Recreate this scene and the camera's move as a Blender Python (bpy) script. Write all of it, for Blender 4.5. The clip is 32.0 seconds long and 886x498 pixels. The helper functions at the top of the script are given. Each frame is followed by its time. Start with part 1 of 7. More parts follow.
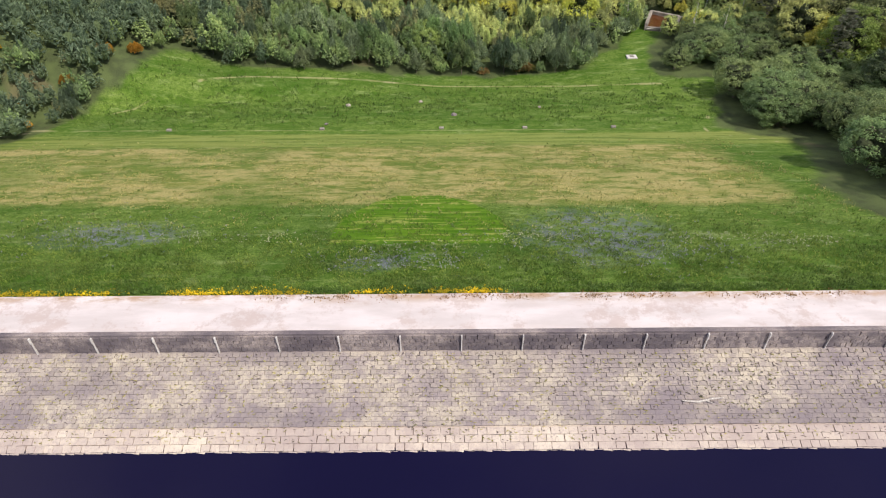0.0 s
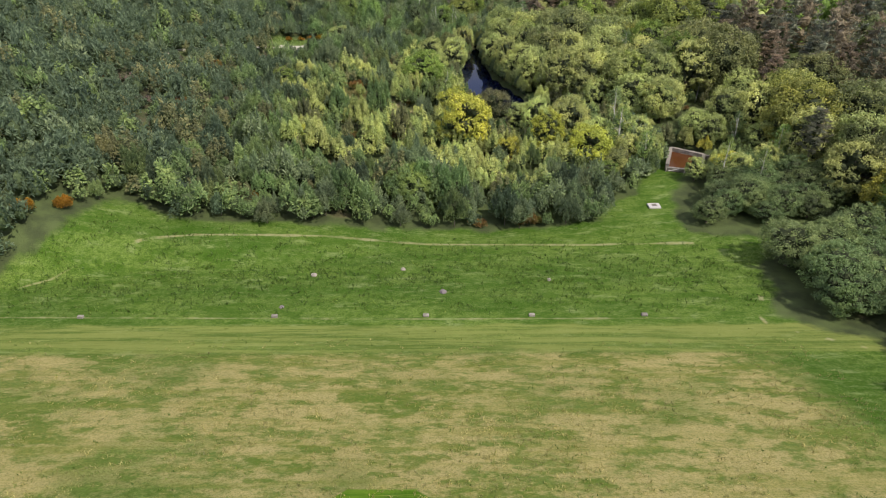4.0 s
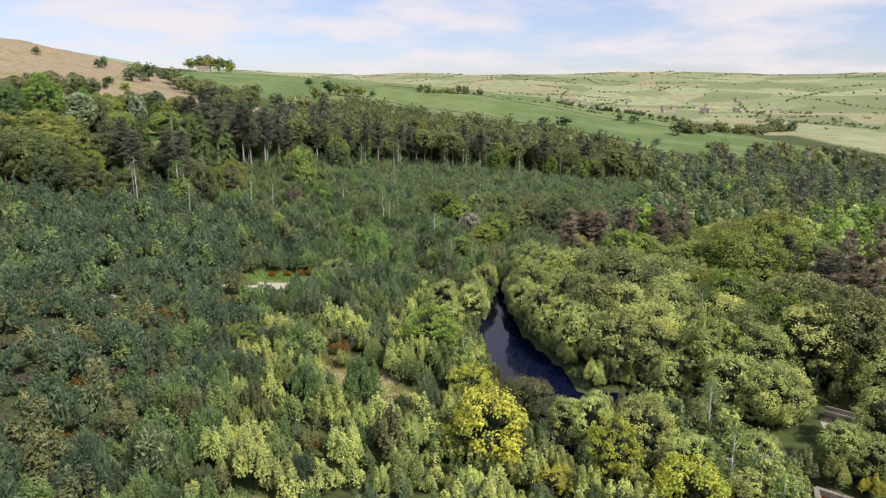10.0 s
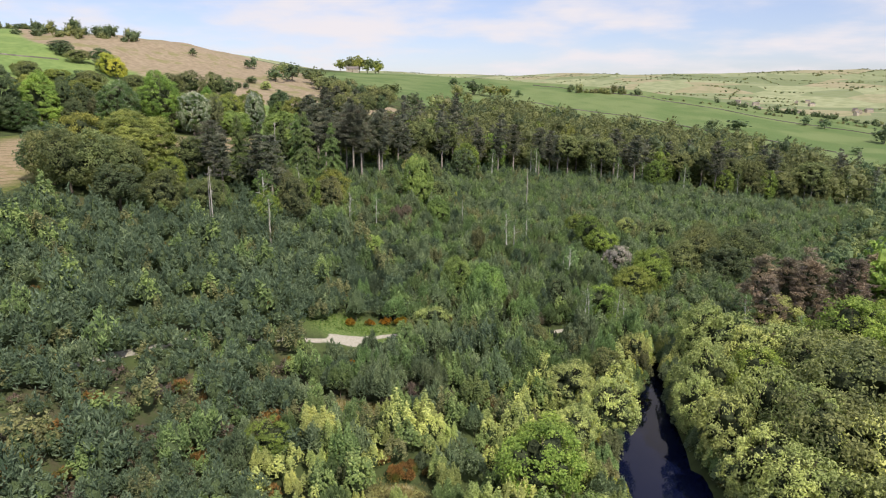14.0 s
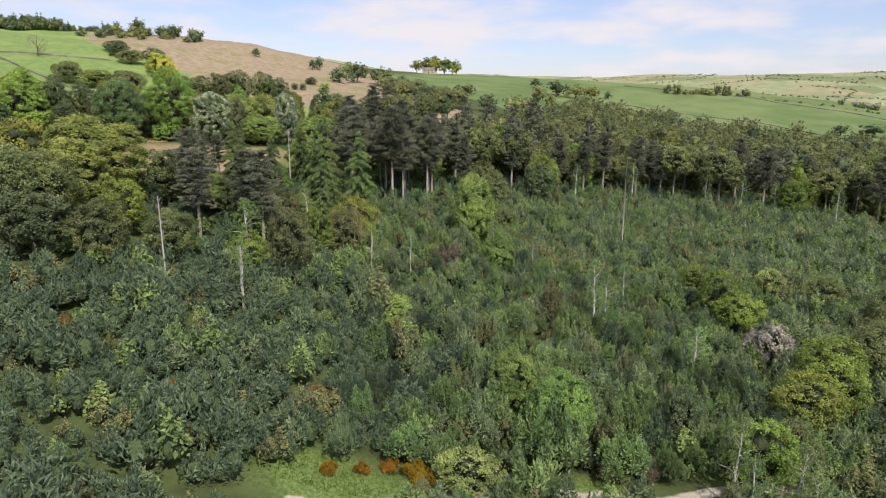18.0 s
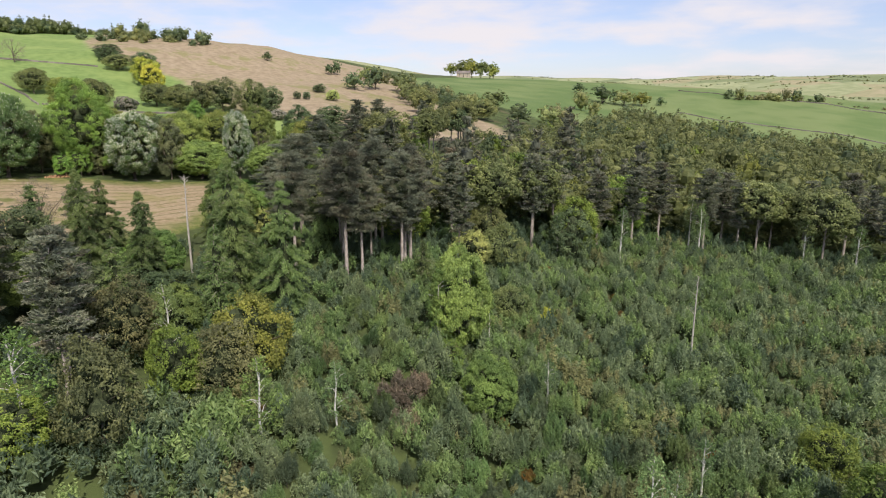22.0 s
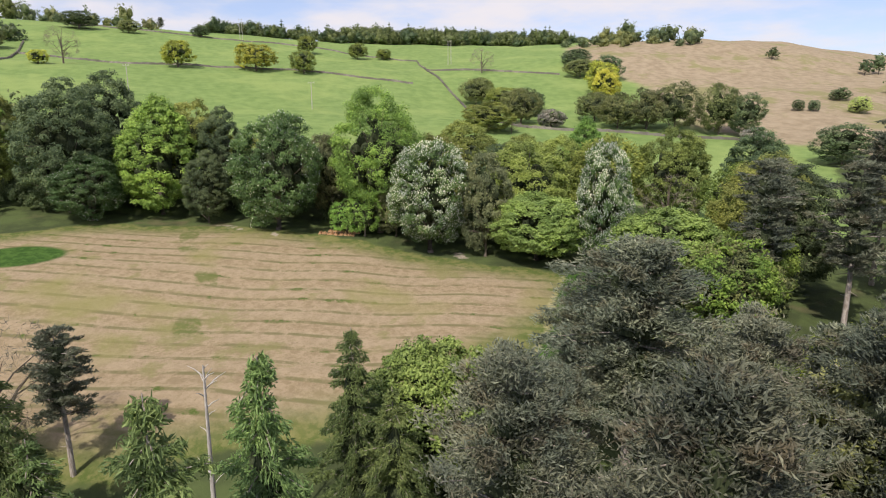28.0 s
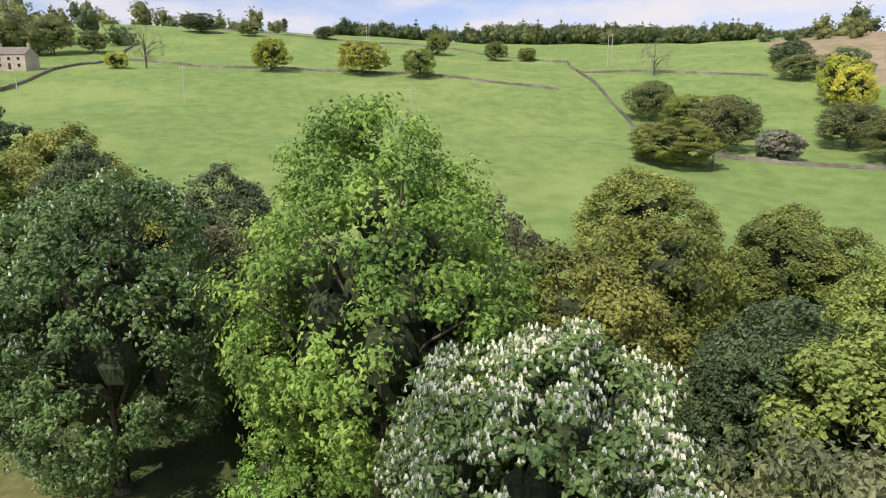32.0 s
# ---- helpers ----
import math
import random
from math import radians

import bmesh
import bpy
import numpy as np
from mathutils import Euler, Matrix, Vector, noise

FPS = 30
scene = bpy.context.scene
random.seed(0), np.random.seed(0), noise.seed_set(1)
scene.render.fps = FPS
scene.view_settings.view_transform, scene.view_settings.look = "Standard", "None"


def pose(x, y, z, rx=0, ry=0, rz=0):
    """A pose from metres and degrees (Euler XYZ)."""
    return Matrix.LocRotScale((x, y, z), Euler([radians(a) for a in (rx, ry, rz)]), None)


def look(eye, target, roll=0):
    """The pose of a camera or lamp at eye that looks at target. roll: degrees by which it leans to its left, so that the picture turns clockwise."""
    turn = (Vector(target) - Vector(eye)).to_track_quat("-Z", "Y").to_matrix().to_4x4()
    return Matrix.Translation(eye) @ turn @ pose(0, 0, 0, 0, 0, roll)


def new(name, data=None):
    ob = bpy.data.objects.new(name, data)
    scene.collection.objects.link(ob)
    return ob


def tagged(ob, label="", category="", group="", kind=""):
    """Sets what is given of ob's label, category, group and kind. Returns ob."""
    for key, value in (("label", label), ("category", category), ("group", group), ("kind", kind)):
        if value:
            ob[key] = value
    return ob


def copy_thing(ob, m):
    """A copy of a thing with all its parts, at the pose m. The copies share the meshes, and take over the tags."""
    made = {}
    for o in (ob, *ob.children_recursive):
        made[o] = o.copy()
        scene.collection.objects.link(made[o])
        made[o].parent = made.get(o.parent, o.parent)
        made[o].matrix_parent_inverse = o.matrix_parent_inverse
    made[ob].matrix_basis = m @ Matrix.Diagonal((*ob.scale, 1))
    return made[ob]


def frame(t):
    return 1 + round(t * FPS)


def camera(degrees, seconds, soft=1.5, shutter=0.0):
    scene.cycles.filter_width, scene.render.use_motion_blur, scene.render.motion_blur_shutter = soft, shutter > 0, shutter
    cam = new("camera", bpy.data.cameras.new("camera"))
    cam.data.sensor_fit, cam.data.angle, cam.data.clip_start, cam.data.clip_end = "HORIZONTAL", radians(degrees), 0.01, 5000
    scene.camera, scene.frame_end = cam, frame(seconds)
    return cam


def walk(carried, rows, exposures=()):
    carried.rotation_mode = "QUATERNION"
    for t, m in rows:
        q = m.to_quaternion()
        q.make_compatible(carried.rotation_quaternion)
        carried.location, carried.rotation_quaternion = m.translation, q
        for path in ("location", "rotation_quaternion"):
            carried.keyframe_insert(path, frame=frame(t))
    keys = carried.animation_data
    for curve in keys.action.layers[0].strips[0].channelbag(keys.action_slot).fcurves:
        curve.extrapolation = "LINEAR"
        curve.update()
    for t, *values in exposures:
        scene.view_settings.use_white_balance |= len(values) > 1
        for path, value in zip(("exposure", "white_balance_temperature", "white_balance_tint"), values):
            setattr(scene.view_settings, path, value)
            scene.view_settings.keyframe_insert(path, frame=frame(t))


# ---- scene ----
cam = camera(69.6, 32.0, 1.1)
METRES, EYE, TILT, LEAN, TURN = 420.0, 33.0, -7.0, -0.25, 0.2
ROWS = [
    (0.0, 0.0, 0.0, 0.0, -0.41, -31.8, 0.66),
    (0.5, 0.0008, 0.0086, 0.0009, -0.39, -31.82, 0.66),
    (1.0, 0.0015, 0.0167, 0.0019, -0.36, -31.85, 0.68),
    (1.5, 0.0022, 0.0254, 0.0027, -0.33, -31.84, 0.66),
    (2.0, 0.003, 0.0332, 0.0036, -0.31, -31.85, 0.69),
    (2.5, 0.0039, 0.0418, 0.0046, -0.29, -31.43, 0.7),
    (3.0, 0.0047, 0.0498, 0.0057, -0.26, -29.52, 0.66),
    (3.5, 0.0053, 0.0585, 0.0067, -0.24, -26.89, 0.6),
    (5.5, 0.0061, 0.0976, 0.0111, -0.17, -15.05, 0.23),
    (6.0, 0.0058, 0.1075, 0.0125, -0.2, -12.14, 0.1),
    (6.5, 0.0061, 0.1165, 0.0133, -0.19, -9.29, 0.02),
    (7.0, 0.0062, 0.1261, 0.0142, -0.2, -6.86, -0.05),
    (7.5, 0.0067, 0.1357, 0.0151, -0.18, -6.7, -0.06),
    (8.0, 0.0072, 0.1453, 0.0161, -0.06, -6.69, -0.09),
    (8.5, 0.0075, 0.155, 0.0171, 0.27, -6.69, -0.15),
    (9.0, 0.0079, 0.1654, 0.018, 0.43, -6.68, -0.2),
    (9.5, 0.0083, 0.1768, 0.0191, 0.97, -6.68, -0.28),
    (10.0, 0.0089, 0.1894, 0.0202, 1.84, -6.68, -0.4),
    (10.5, 0.0101, 0.2023, 0.0217, 2.87, -6.7, -0.49),
    (11.0, 0.0107, 0.2149, 0.0229, 4.02, -6.69, -0.66),
    (11.5, 0.0112, 0.2286, 0.0242, 5.56, -6.7, -0.83),
    (12.0, 0.0116, 0.2425, 0.0256, 7.29, -6.73, -1.05),
    (12.5, 0.0116, 0.2559, 0.027, 8.9, -6.76, -1.27),
    (13.0, 0.0114, 0.2701, 0.0285, 10.71, -6.78, -1.48),
    (13.5, 0.0107, 0.2852, 0.0301, 12.64, -6.82, -1.71),
    (14.0, 0.0097, 0.3014, 0.0319, 15.0, -6.86, -1.96),
    (14.5, 0.0083, 0.3171, 0.0336, 17.23, -6.9, -2.2),
    (15.0, 0.006, 0.3338, 0.0356, 19.24, -6.95, -2.42),
    (15.5, 0.0029, 0.3504, 0.0374, 20.7, -6.99, -2.56),
    (17.5, -0.0112, 0.4168, 0.0438, 21.8, -6.85, -2.52),
    (18.0, -0.016, 0.4349, 0.0458, 22.35, -6.88, -2.59),
    (18.5, -0.0208, 0.4545, 0.048, 22.85, -6.89, -2.66),
    (19.0, -0.0255, 0.4756, 0.0504, 23.73, -6.93, -2.74),
    (19.5, -0.0311, 0.4978, 0.0537, 23.73, -6.91, -2.74),
    (20.0, -0.0354, 0.5201, 0.0584, 23.74, -6.89, -2.71),
    (20.5, -0.0375, 0.5368, 0.0627, 23.72, -6.86, -2.63),
    (21.0, -0.0393, 0.55, 0.0672, 23.7, -6.85, -2.63),
    (21.5, -0.0412, 0.5628, 0.0707, 24.52, -6.86, -2.72),
    (22.0, -0.0439, 0.5761, 0.0742, 26.35, -6.94, -2.97),
    (22.5, -0.0471, 0.5902, 0.0778, 28.74, -7.02, -3.14),
    (23.0, -0.0515, 0.6057, 0.0811, 29.1, -7.05, -3.21),
    (23.5, -0.0566, 0.6217, 0.0837, 31.14, -7.12, -3.41),
    (24.0, -0.0628, 0.6375, 0.0858, 33.78, -7.25, -3.67),
    (24.5, -0.0702, 0.6539, 0.088, 36.95, -7.43, -3.99),
    (25.0, -0.079, 0.6702, 0.0898, 40.44, -7.65, -4.29),
    (25.5, -0.089, 0.6863, 0.0914, 44.17, -7.88, -4.65),
    (26.0, -0.1009, 0.7026, 0.0933, 49.57, -8.28, -5.08),
    (26.5, -0.1147, 0.718, 0.0954, 55.36, -8.76, -5.49),
    (28.5, -0.1857, 0.7737, 0.103, 72.76, -10.2, -6.39),
    (29.0, -0.2053, 0.7834, 0.1051, 75.51, -10.44, -6.56),
    (29.5, -0.2255, 0.7915, 0.1069, 78.53, -10.65, -6.8),
    (30.0, -0.2465, 0.7985, 0.1089, 81.76, -10.98, -6.89),
    (30.5, -0.2683, 0.8031, 0.1103, 83.34, -11.08, -6.97),
    (31.0, -0.291, 0.8083, 0.1114, 83.2, -11.0, -6.98),
    (31.5, -0.3137, 0.8153, 0.1131, 83.01, -10.95, -6.95),
    (32.0, -0.3366, 0.8225, 0.1156, 82.82, -10.91, -6.87),
]
walk(cam, [(t, pose(0, 0, EYE, TILT, LEAN, TURN) @ pose(METRES * x, METRES * y, METRES * z, 90 + pitch, roll, yaw)) for t, x, y, z, yaw, pitch, roll in ROWS], [(0.0, 0.14), (1.0, 0.0), (2.0, 0.0), (32.0, 0.0)])

# ---- world and sun ----
SUN_TO = Vector((0.72, -0.69, 0.0)).normalized()
SUN_EL = radians(50)
world = bpy.data.worlds.new("world")
scene.world = world
world.use_nodes = True
wt = world.node_tree
wt.nodes.clear()


def wnode(kind, **values):
    n = wt.nodes.new(kind)
    for k, v in values.items():
        n.inputs[k].default_value = v
    return n


sky = wt.nodes.new("ShaderNodeTexSky")
sky.sky_type = "NISHITA"
sky.sun_disc = False
sky.sun_elevation = SUN_EL
sky.sun_rotation = math.atan2(SUN_TO.x, SUN_TO.y)
sky.air_density, sky.dust_density, sky.ozone_density = 1.0, 0.6, 3.5
coord = wt.nodes.new("ShaderNodeTexCoord")
sep = wt.nodes.new("ShaderNodeSeparateXYZ")
wt.links.new(coord.outputs["Generated"], sep.inputs[0])


def wmath(op, a, b=0.0):
    n = wt.nodes.new("ShaderNodeMath")
    n.operation = op
    for i, v in enumerate((a, b)):
        if isinstance(v, (int, float)):
            n.inputs[i].default_value = v
        else:
            wt.links.new(v, n.inputs[i])
    return n.outputs[0]


lift = wmath("ADD", wmath("MAXIMUM", sep.outputs["Z"], 0.0), 0.17)
comb = wt.nodes.new("ShaderNodeCombineXYZ")
wt.links.new(wmath("DIVIDE", sep.outputs["X"], lift), comb.inputs[0])
wt.links.new(wmath("DIVIDE", sep.outputs["Y"], lift), comb.inputs[1])
cn = wnode("ShaderNodeTexNoise", Scale=1.05, Detail=6.0, Roughness=0.52)
wt.links.new(comb.outputs[0], cn.inputs["Vector"])
cr = wt.nodes.new("ShaderNodeMapRange")
cr.interpolation_type = "SMOOTHSTEP"
cr.inputs["From Min"].default_value, cr.inputs["From Max"].default_value = 0.40, 0.64
wt.links.new(cn.outputs["Fac"], cr.inputs["Value"])
bg_sky = wnode("ShaderNodeBackground", Strength=0.13)
blue = wt.nodes.new("ShaderNodeMix")
blue.data_type, blue.blend_type = "RGBA", "MULTIPLY"
blue.inputs[0].default_value = 1.0
blue.inputs[7].default_value = (1.03, 0.98, 1.16, 1)
wt.links.new(sky.outputs[0], blue.inputs[6])
wt.links.new(blue.outputs[2], bg_sky.inputs["Color"])
bg_cloud = wnode("ShaderNodeBackground", Color=(1.0, 0.935, 0.965, 1), Strength=0.90)
wmix = wt.nodes.new("ShaderNodeMixShader")
wt.links.new(wmath("ADD", wmath("MULTIPLY", cr.outputs[0], 0.74), 0.20), wmix.inputs[0])
wt.links.new(bg_sky.outputs[0], wmix.inputs[1])
wt.links.new(bg_cloud.outputs[0], wmix.inputs[2])
wout = wt.nodes.new("ShaderNodeOutputWorld")
wt.links.new(wmix.outputs[0], wout.inputs["Surface"])

sun_data = bpy.data.lights.new("sun", "SUN")
sun_data.energy, sun_data.angle, sun_data.color = 4.0, radians(0.6), (1.0, 0.93, 0.82)
sun = new("sun", sun_data)
sun.matrix_world = look(SUN_TO * 60 + Vector((0, 0, 60 * math.tan(SUN_EL))), (0, 0, 0))

# ---- ground plan ----
GX = [-620, -420, -300, -190, -130, -90, -45, 10, 80, 200, 420]
GY = [130, 200, 270, 340, 430, 560, 750, 1050]
GZ = [
    [98, 60, 34, 13, 3, -6, -19, -23.5, -20, 0, 10],
    [97, 58, 35, 16, 5, -7, -18, -20.8, -19, -5, 0],
    [95, 57, 36, 17.0, 9, -4, -17.5, -20.5, -19, -12, -10],
    [92, 56, 33, 16.0, 11, 0, -12, -16, -19, -18, -18],
    [88, 55, 31, 17, 11, 4, -8, -11, -17, -22, -25],
    [88, 62, 40, 25, 15, 9, 1, -5, -14, -24, -30],
    [98, 66, 46, 32, 23, 17, 10, 6, -4, -16, -30],
    [92, 62, 58, 52, 48, 46, 42, 38, 30, 12, -20],
]
CREST, TOE = 35.3, 126.0


def smooth(a, b, v):
    v = np.clip((v - a) / (b - a), 0, 1)
    return v * v * (3 - 2 * v)


def spline(knots, v):
    """Index and weights of a Catmull-Rom curve through the knots at v."""
    k = np.asarray(knots, float)
    v = np.clip(v, k[0], k[-1])
    i = np.clip(np.searchsorted(k, v, side="right") - 1, 0, len(k) - 2)
    return i, (v - k[i]) / (k[i + 1] - k[i])


def valley(x, y):
    g = np.asarray(GZ, float)
    i, u = spline(GX, x)
    j, v = spline(GY, y)
    u, v = u * 0.55 + 0.45 * u * u * (3 - 2 * u), v * 0.55 + 0.45 * v * v * (3 - 2 * v)
    return (g[j, i] * (1 - u) + g[j, i + 1] * u) * (1 - v) + (g[j + 1, i] * (1 - u) + g[j + 1, i + 1] * u) * v


def wobble(x, y, size, amp):
    """A gentle sum of waves that stands in for noise over whole arrays."""
    a, b = x / size, y / size
    return amp * (np.sin(a * 1.7 + 1.3 * np.sin(b * 1.1 + 0.4)) * np.cos(b * 1.9 + 1.1 * np.sin(a * 0.8)) + 0.5 * np.sin(a * 4.1 + b * 3.3 + 2.0 * np.sin(b * 1.7)))


def ground(x, y):
    x, y = np.asarray(x, float), np.asarray(y, float)
    z = valley(x, y)
    # the bare hill to the west of north, and the wide far country
    z = z + 14 * np.exp(-(((x + 430) / 110) ** 2 + ((y - 650) / 120) ** 2))
    out = np.maximum(np.maximum(GX[0] - x, x - GX[-1]), np.maximum(y - GY[-1], 0))
    r = np.hypot(x, y)
    far = -22 + 150 * smooth(1250, 3600, r) + wobble(x, y, 420, 9) + wobble(x, y, 1300, 12)
    west = 95 + wobble(x, y, 300, 5) + 30 * smooth(-900, -3500, x)
    far = np.where(x < 0, far + (west - far) * smooth(0.25, 0.8, -x / np.maximum(r, 1)), far)
    z = z + (far - z) * smooth(0, 650, out)
    z = z + wobble(x, y, 23, 0.35) * smooth(150, 200, y)
    z = z + wobble(x, y, 31, 0.9) * smooth(-150, -230, x) * smooth(470, 540, y) * smooth(820, 700, y)
    z = z - 9 * smooth(119, 99, y) * smooth(-100, -76, x) * smooth(60, 0, x)
    # the dam
    dam = np.interp(y, [-400, 8, 24.9, 30.6, 33.2, CREST, 94, 98, TOE, 134], [-10, -9.0, -6.2, -4.4, -0.5, -0.12, -18.4, -18.9, -23.4, -30])
    span = smooth(-190, -120, x) * smooth(190, 130, x)
    z = np.where(y < 140, np.maximum(z, dam - 60 * (1 - span)), z)
    basin = smooth(31.5, 24, y) * smooth(-420, -330, x) * smooth(480, 380, x)
    z = np.where(y < 31.5, z + (np.minimum(z, dam) - z) * basin, z)
    # pond hollow
    z = np.where(pond_depth(x, y) > 0, np.minimum(z, -21.4 - 1.5 * pond_depth(x, y)), z)
    return z


POND_Z = -21.5


def pond_line(y):
    """Middle and half width of the pond, from its near end to its narrow head."""
    return np.interp(y, [166, 186, 200, 213, 225, 240, 256], [20, 18.2, 15.4, 12.2, 11.6, 13.0, 13.5]), np.interp(y, [166, 176, 186, 200, 213, 225, 240, 256], [2, 6, 8, 8.2, 6.6, 4.4, 2.3, 1.2])


def pond_depth(x, y):
    """Above 0 within the pond, which has an arm to the east."""
    mid, half = pond_line(y)
    d1 = np.where((y > 166) & (y < 256), 1 - ((x - mid) / half) ** 2, -1.0)
    d3 = 1 - ((x - 36.0) / 15.0) ** 2 - ((y - 184) / 6.0) ** 2
    return np.maximum(d1, d3)


def height(x, y):
    return float(ground(np.array([x]), np.array([y]))[0])


def inside(poly, x, y):
    """Signed distance to a polygon, above 0 inside."""
    x, y = np.asarray(x, float), np.asarray(y, float)
    best = np.full(np.broadcast(x, y).shape, 1e9)
    odd = np.zeros(best.shape, bool)
    for (ax, ay), (bx, by) in zip(poly, poly[1:] + poly[:1]):
        t = np.clip(((x - ax) * (bx - ax) + (y - ay) * (by - ay)) / ((bx - ax) ** 2 + (by - ay) ** 2), 0, 1)
        best = np.minimum(best, np.hypot(x - ax - t * (bx - ax), y - ay - t * (by - ay)))
        if ay != by:
            odd ^= ((ay > y) != (by > y)) & (x < (bx - ax) * (y - ay) / (by - ay) + ax)
    return np.where(odd, best, -best)


GRASS = [(-130, 34.5), (-74, 76), (-67.6, 97), (-64, 107), (-59, 116), (-57.5, 122), (-54.8, 129.6), (-51.5, 128.6), (-46, 126), (-40, 125), (-20, 126.5), (29, 129.3), (36, 136.5), (42, 143.5), (50, 158), (56, 156), (49, 143), (43.5, 131), (45, 125), (58, 121.5), (52, 113), (50.2, 105), (46, 97), (55, 89.5), (51, 76.5), (45.5, 62), (44, 55), (47, 45), (60, 34.5)]
STRAW = [(-90, 87), (-90, 57.4), (-4, 57), (38, 56), (42, 62), (42, 87)]
LAWN = [(-131, 236), (-146, 232), (-170, 255), (-186, 285), (-192, 304), (-186, 324), (-175, 340), (-163, 351), (-154, 361), (-147, 369), (-136, 366), (-128, 352), (-120, 335), (-121, 306), (-131, 297), (-143, 285), (-143, 268)]
PASTURE = [(-150, 430), (-138, 385), (-168, 388), (-202, 352), (-224, 316), (-228, 268), (-300, 150), (-660, 150), (-660, 640), (-470, 640), (-420, 600), (-330, 570), (-270, 520), (-215, 500)]
VERGE = [(-148, 369.5), (-149, 377), (-140, 375.5), (-127.5, 362), (-123, 350), (-131, 357.5), (-139.5, 363)]
MOOR = [(-470, 560), (-420, 530), (-330, 520), (-255, 480), (-205, 498), (-150, 500), (-132, 540), (-150, 575), (-190, 600), (-240, 640), (-300, 720), (-370, 800), (-520, 800), (-560, 640)]
FIELD_N = [(-330, 760), (-150, 640), (0, 600), (150, 560), (330, 600), (420, 800), (300, 1200), (-100, 1300), (-380, 1200)]
# ---- end of ground plan ----


# ---- materials ----
class Nodes:
    """A short way to write node materials."""

    def __init__(self, name):
        self.mat = bpy.data.materials.new(name)
        self.mat.use_nodes = True
        self.tree = self.mat.node_tree
        self.tree.nodes.clear()
        self.out = self.tree.nodes.new("ShaderNodeOutputMaterial")
        self.bsdf = self.tree.nodes.new("ShaderNodeBsdfPrincipled")
        self.tree.links.new(self.bsdf.outputs[0], self.out.inputs[0])

    def put(self, value, socket):
        if isinstance(value, bpy.types.NodeSocket):
            self.tree.links.new(value, socket)
        elif isinstance(value, tuple) and len(value) == 3 and socket.type == "RGBA":
            socket.default_value = (*value, 1)
        else:
            socket.default_value = value

    def place(self):
        return self.tree.nodes.new("ShaderNodeNewGeometry").outputs["Position"]

    def rand_leaf(self):
        return self.tree.nodes.new("ShaderNodeNewGeometry").outputs["Random Per Island"]

    def rand_thing(self):
        return self.tree.nodes.new("ShaderNodeObjectInfo").outputs["Random"]

    def local(self):
        return self.tree.nodes.new("ShaderNodeTexCoord").outputs["Object"]

    def attr(self, name):
        n = self.tree.nodes.new("ShaderNodeAttribute")
        n.attribute_name = name
        return n.outputs["Fac"]

    def math(self, op, a, b=0.0):
        n = self.tree.nodes.new("ShaderNodeMath")
        n.operation = op
        self.put(a, n.inputs[0])
        self.put(b, n.inputs[1])
        return n.outputs[0]

    def noise(self, vec, scale, detail=4.0, rough=0.55, stretch=None):
        if stretch:
            m = self.tree.nodes.new("ShaderNodeMapping")
            m.inputs["Scale"].default_value = stretch
            self.put(vec, m.inputs["Vector"])
            vec = m.outputs[0]
        n = self.tree.nodes.new("ShaderNodeTexNoise")
        n.inputs["Scale"].default_value, n.inputs["Detail"].default_value, n.inputs["Roughness"].default_value = scale, detail, rough
        self.put(vec, n.inputs["Vector"])
        return n.outputs["Fac"]

    def cells(self, vec, scale, out="Color"):
        n = self.tree.nodes.new("ShaderNodeTexVoronoi")
        n.inputs["Scale"].default_value = scale
        self.put(vec, n.inputs["Vector"])
        return n.outputs[out]

    def span(self, v, a, b, lo=0.0, hi=1.0):
        n = self.tree.nodes.new("ShaderNodeMapRange")
        n.interpolation_type = "SMOOTHSTEP"
        self.put(v, n.inputs["Value"])
        for k, val in zip(("From Min", "From Max", "To Min", "To Max"), (a, b, lo, hi)):
            n.inputs[k].default_value = val
        return n.outputs[0]

    def mix(self, fac, a, b, blend="MIX"):
        n = self.tree.nodes.new("ShaderNodeMix")
        n.data_type, n.blend_type = "RGBA", blend
        self.put(fac, n.inputs[0])
        self.put(a, n.inputs[6])
        self.put(b, n.inputs[7])
        return n.outputs[2]

    def bump(self, h, strength, distance):
        n = self.tree.nodes.new("ShaderNodeBump")
        n.inputs["Strength"].default_value, n.inputs["Distance"].default_value = strength, distance
        self.put(h, n.inputs["Height"])
        self.tree.links.new(n.outputs[0], self.bsdf.inputs["Normal"])

    def finish(self, color, rough=0.85, spec=0.25, metal=0.0):
        self.put(color, self.bsdf.inputs["Base Color"])
        self.put(rough, self.bsdf.inputs["Roughness"])
        self.bsdf.inputs["Specular IOR Level"].default_value = spec
        self.bsdf.inputs["Metallic"].default_value = metal
        return self.mat


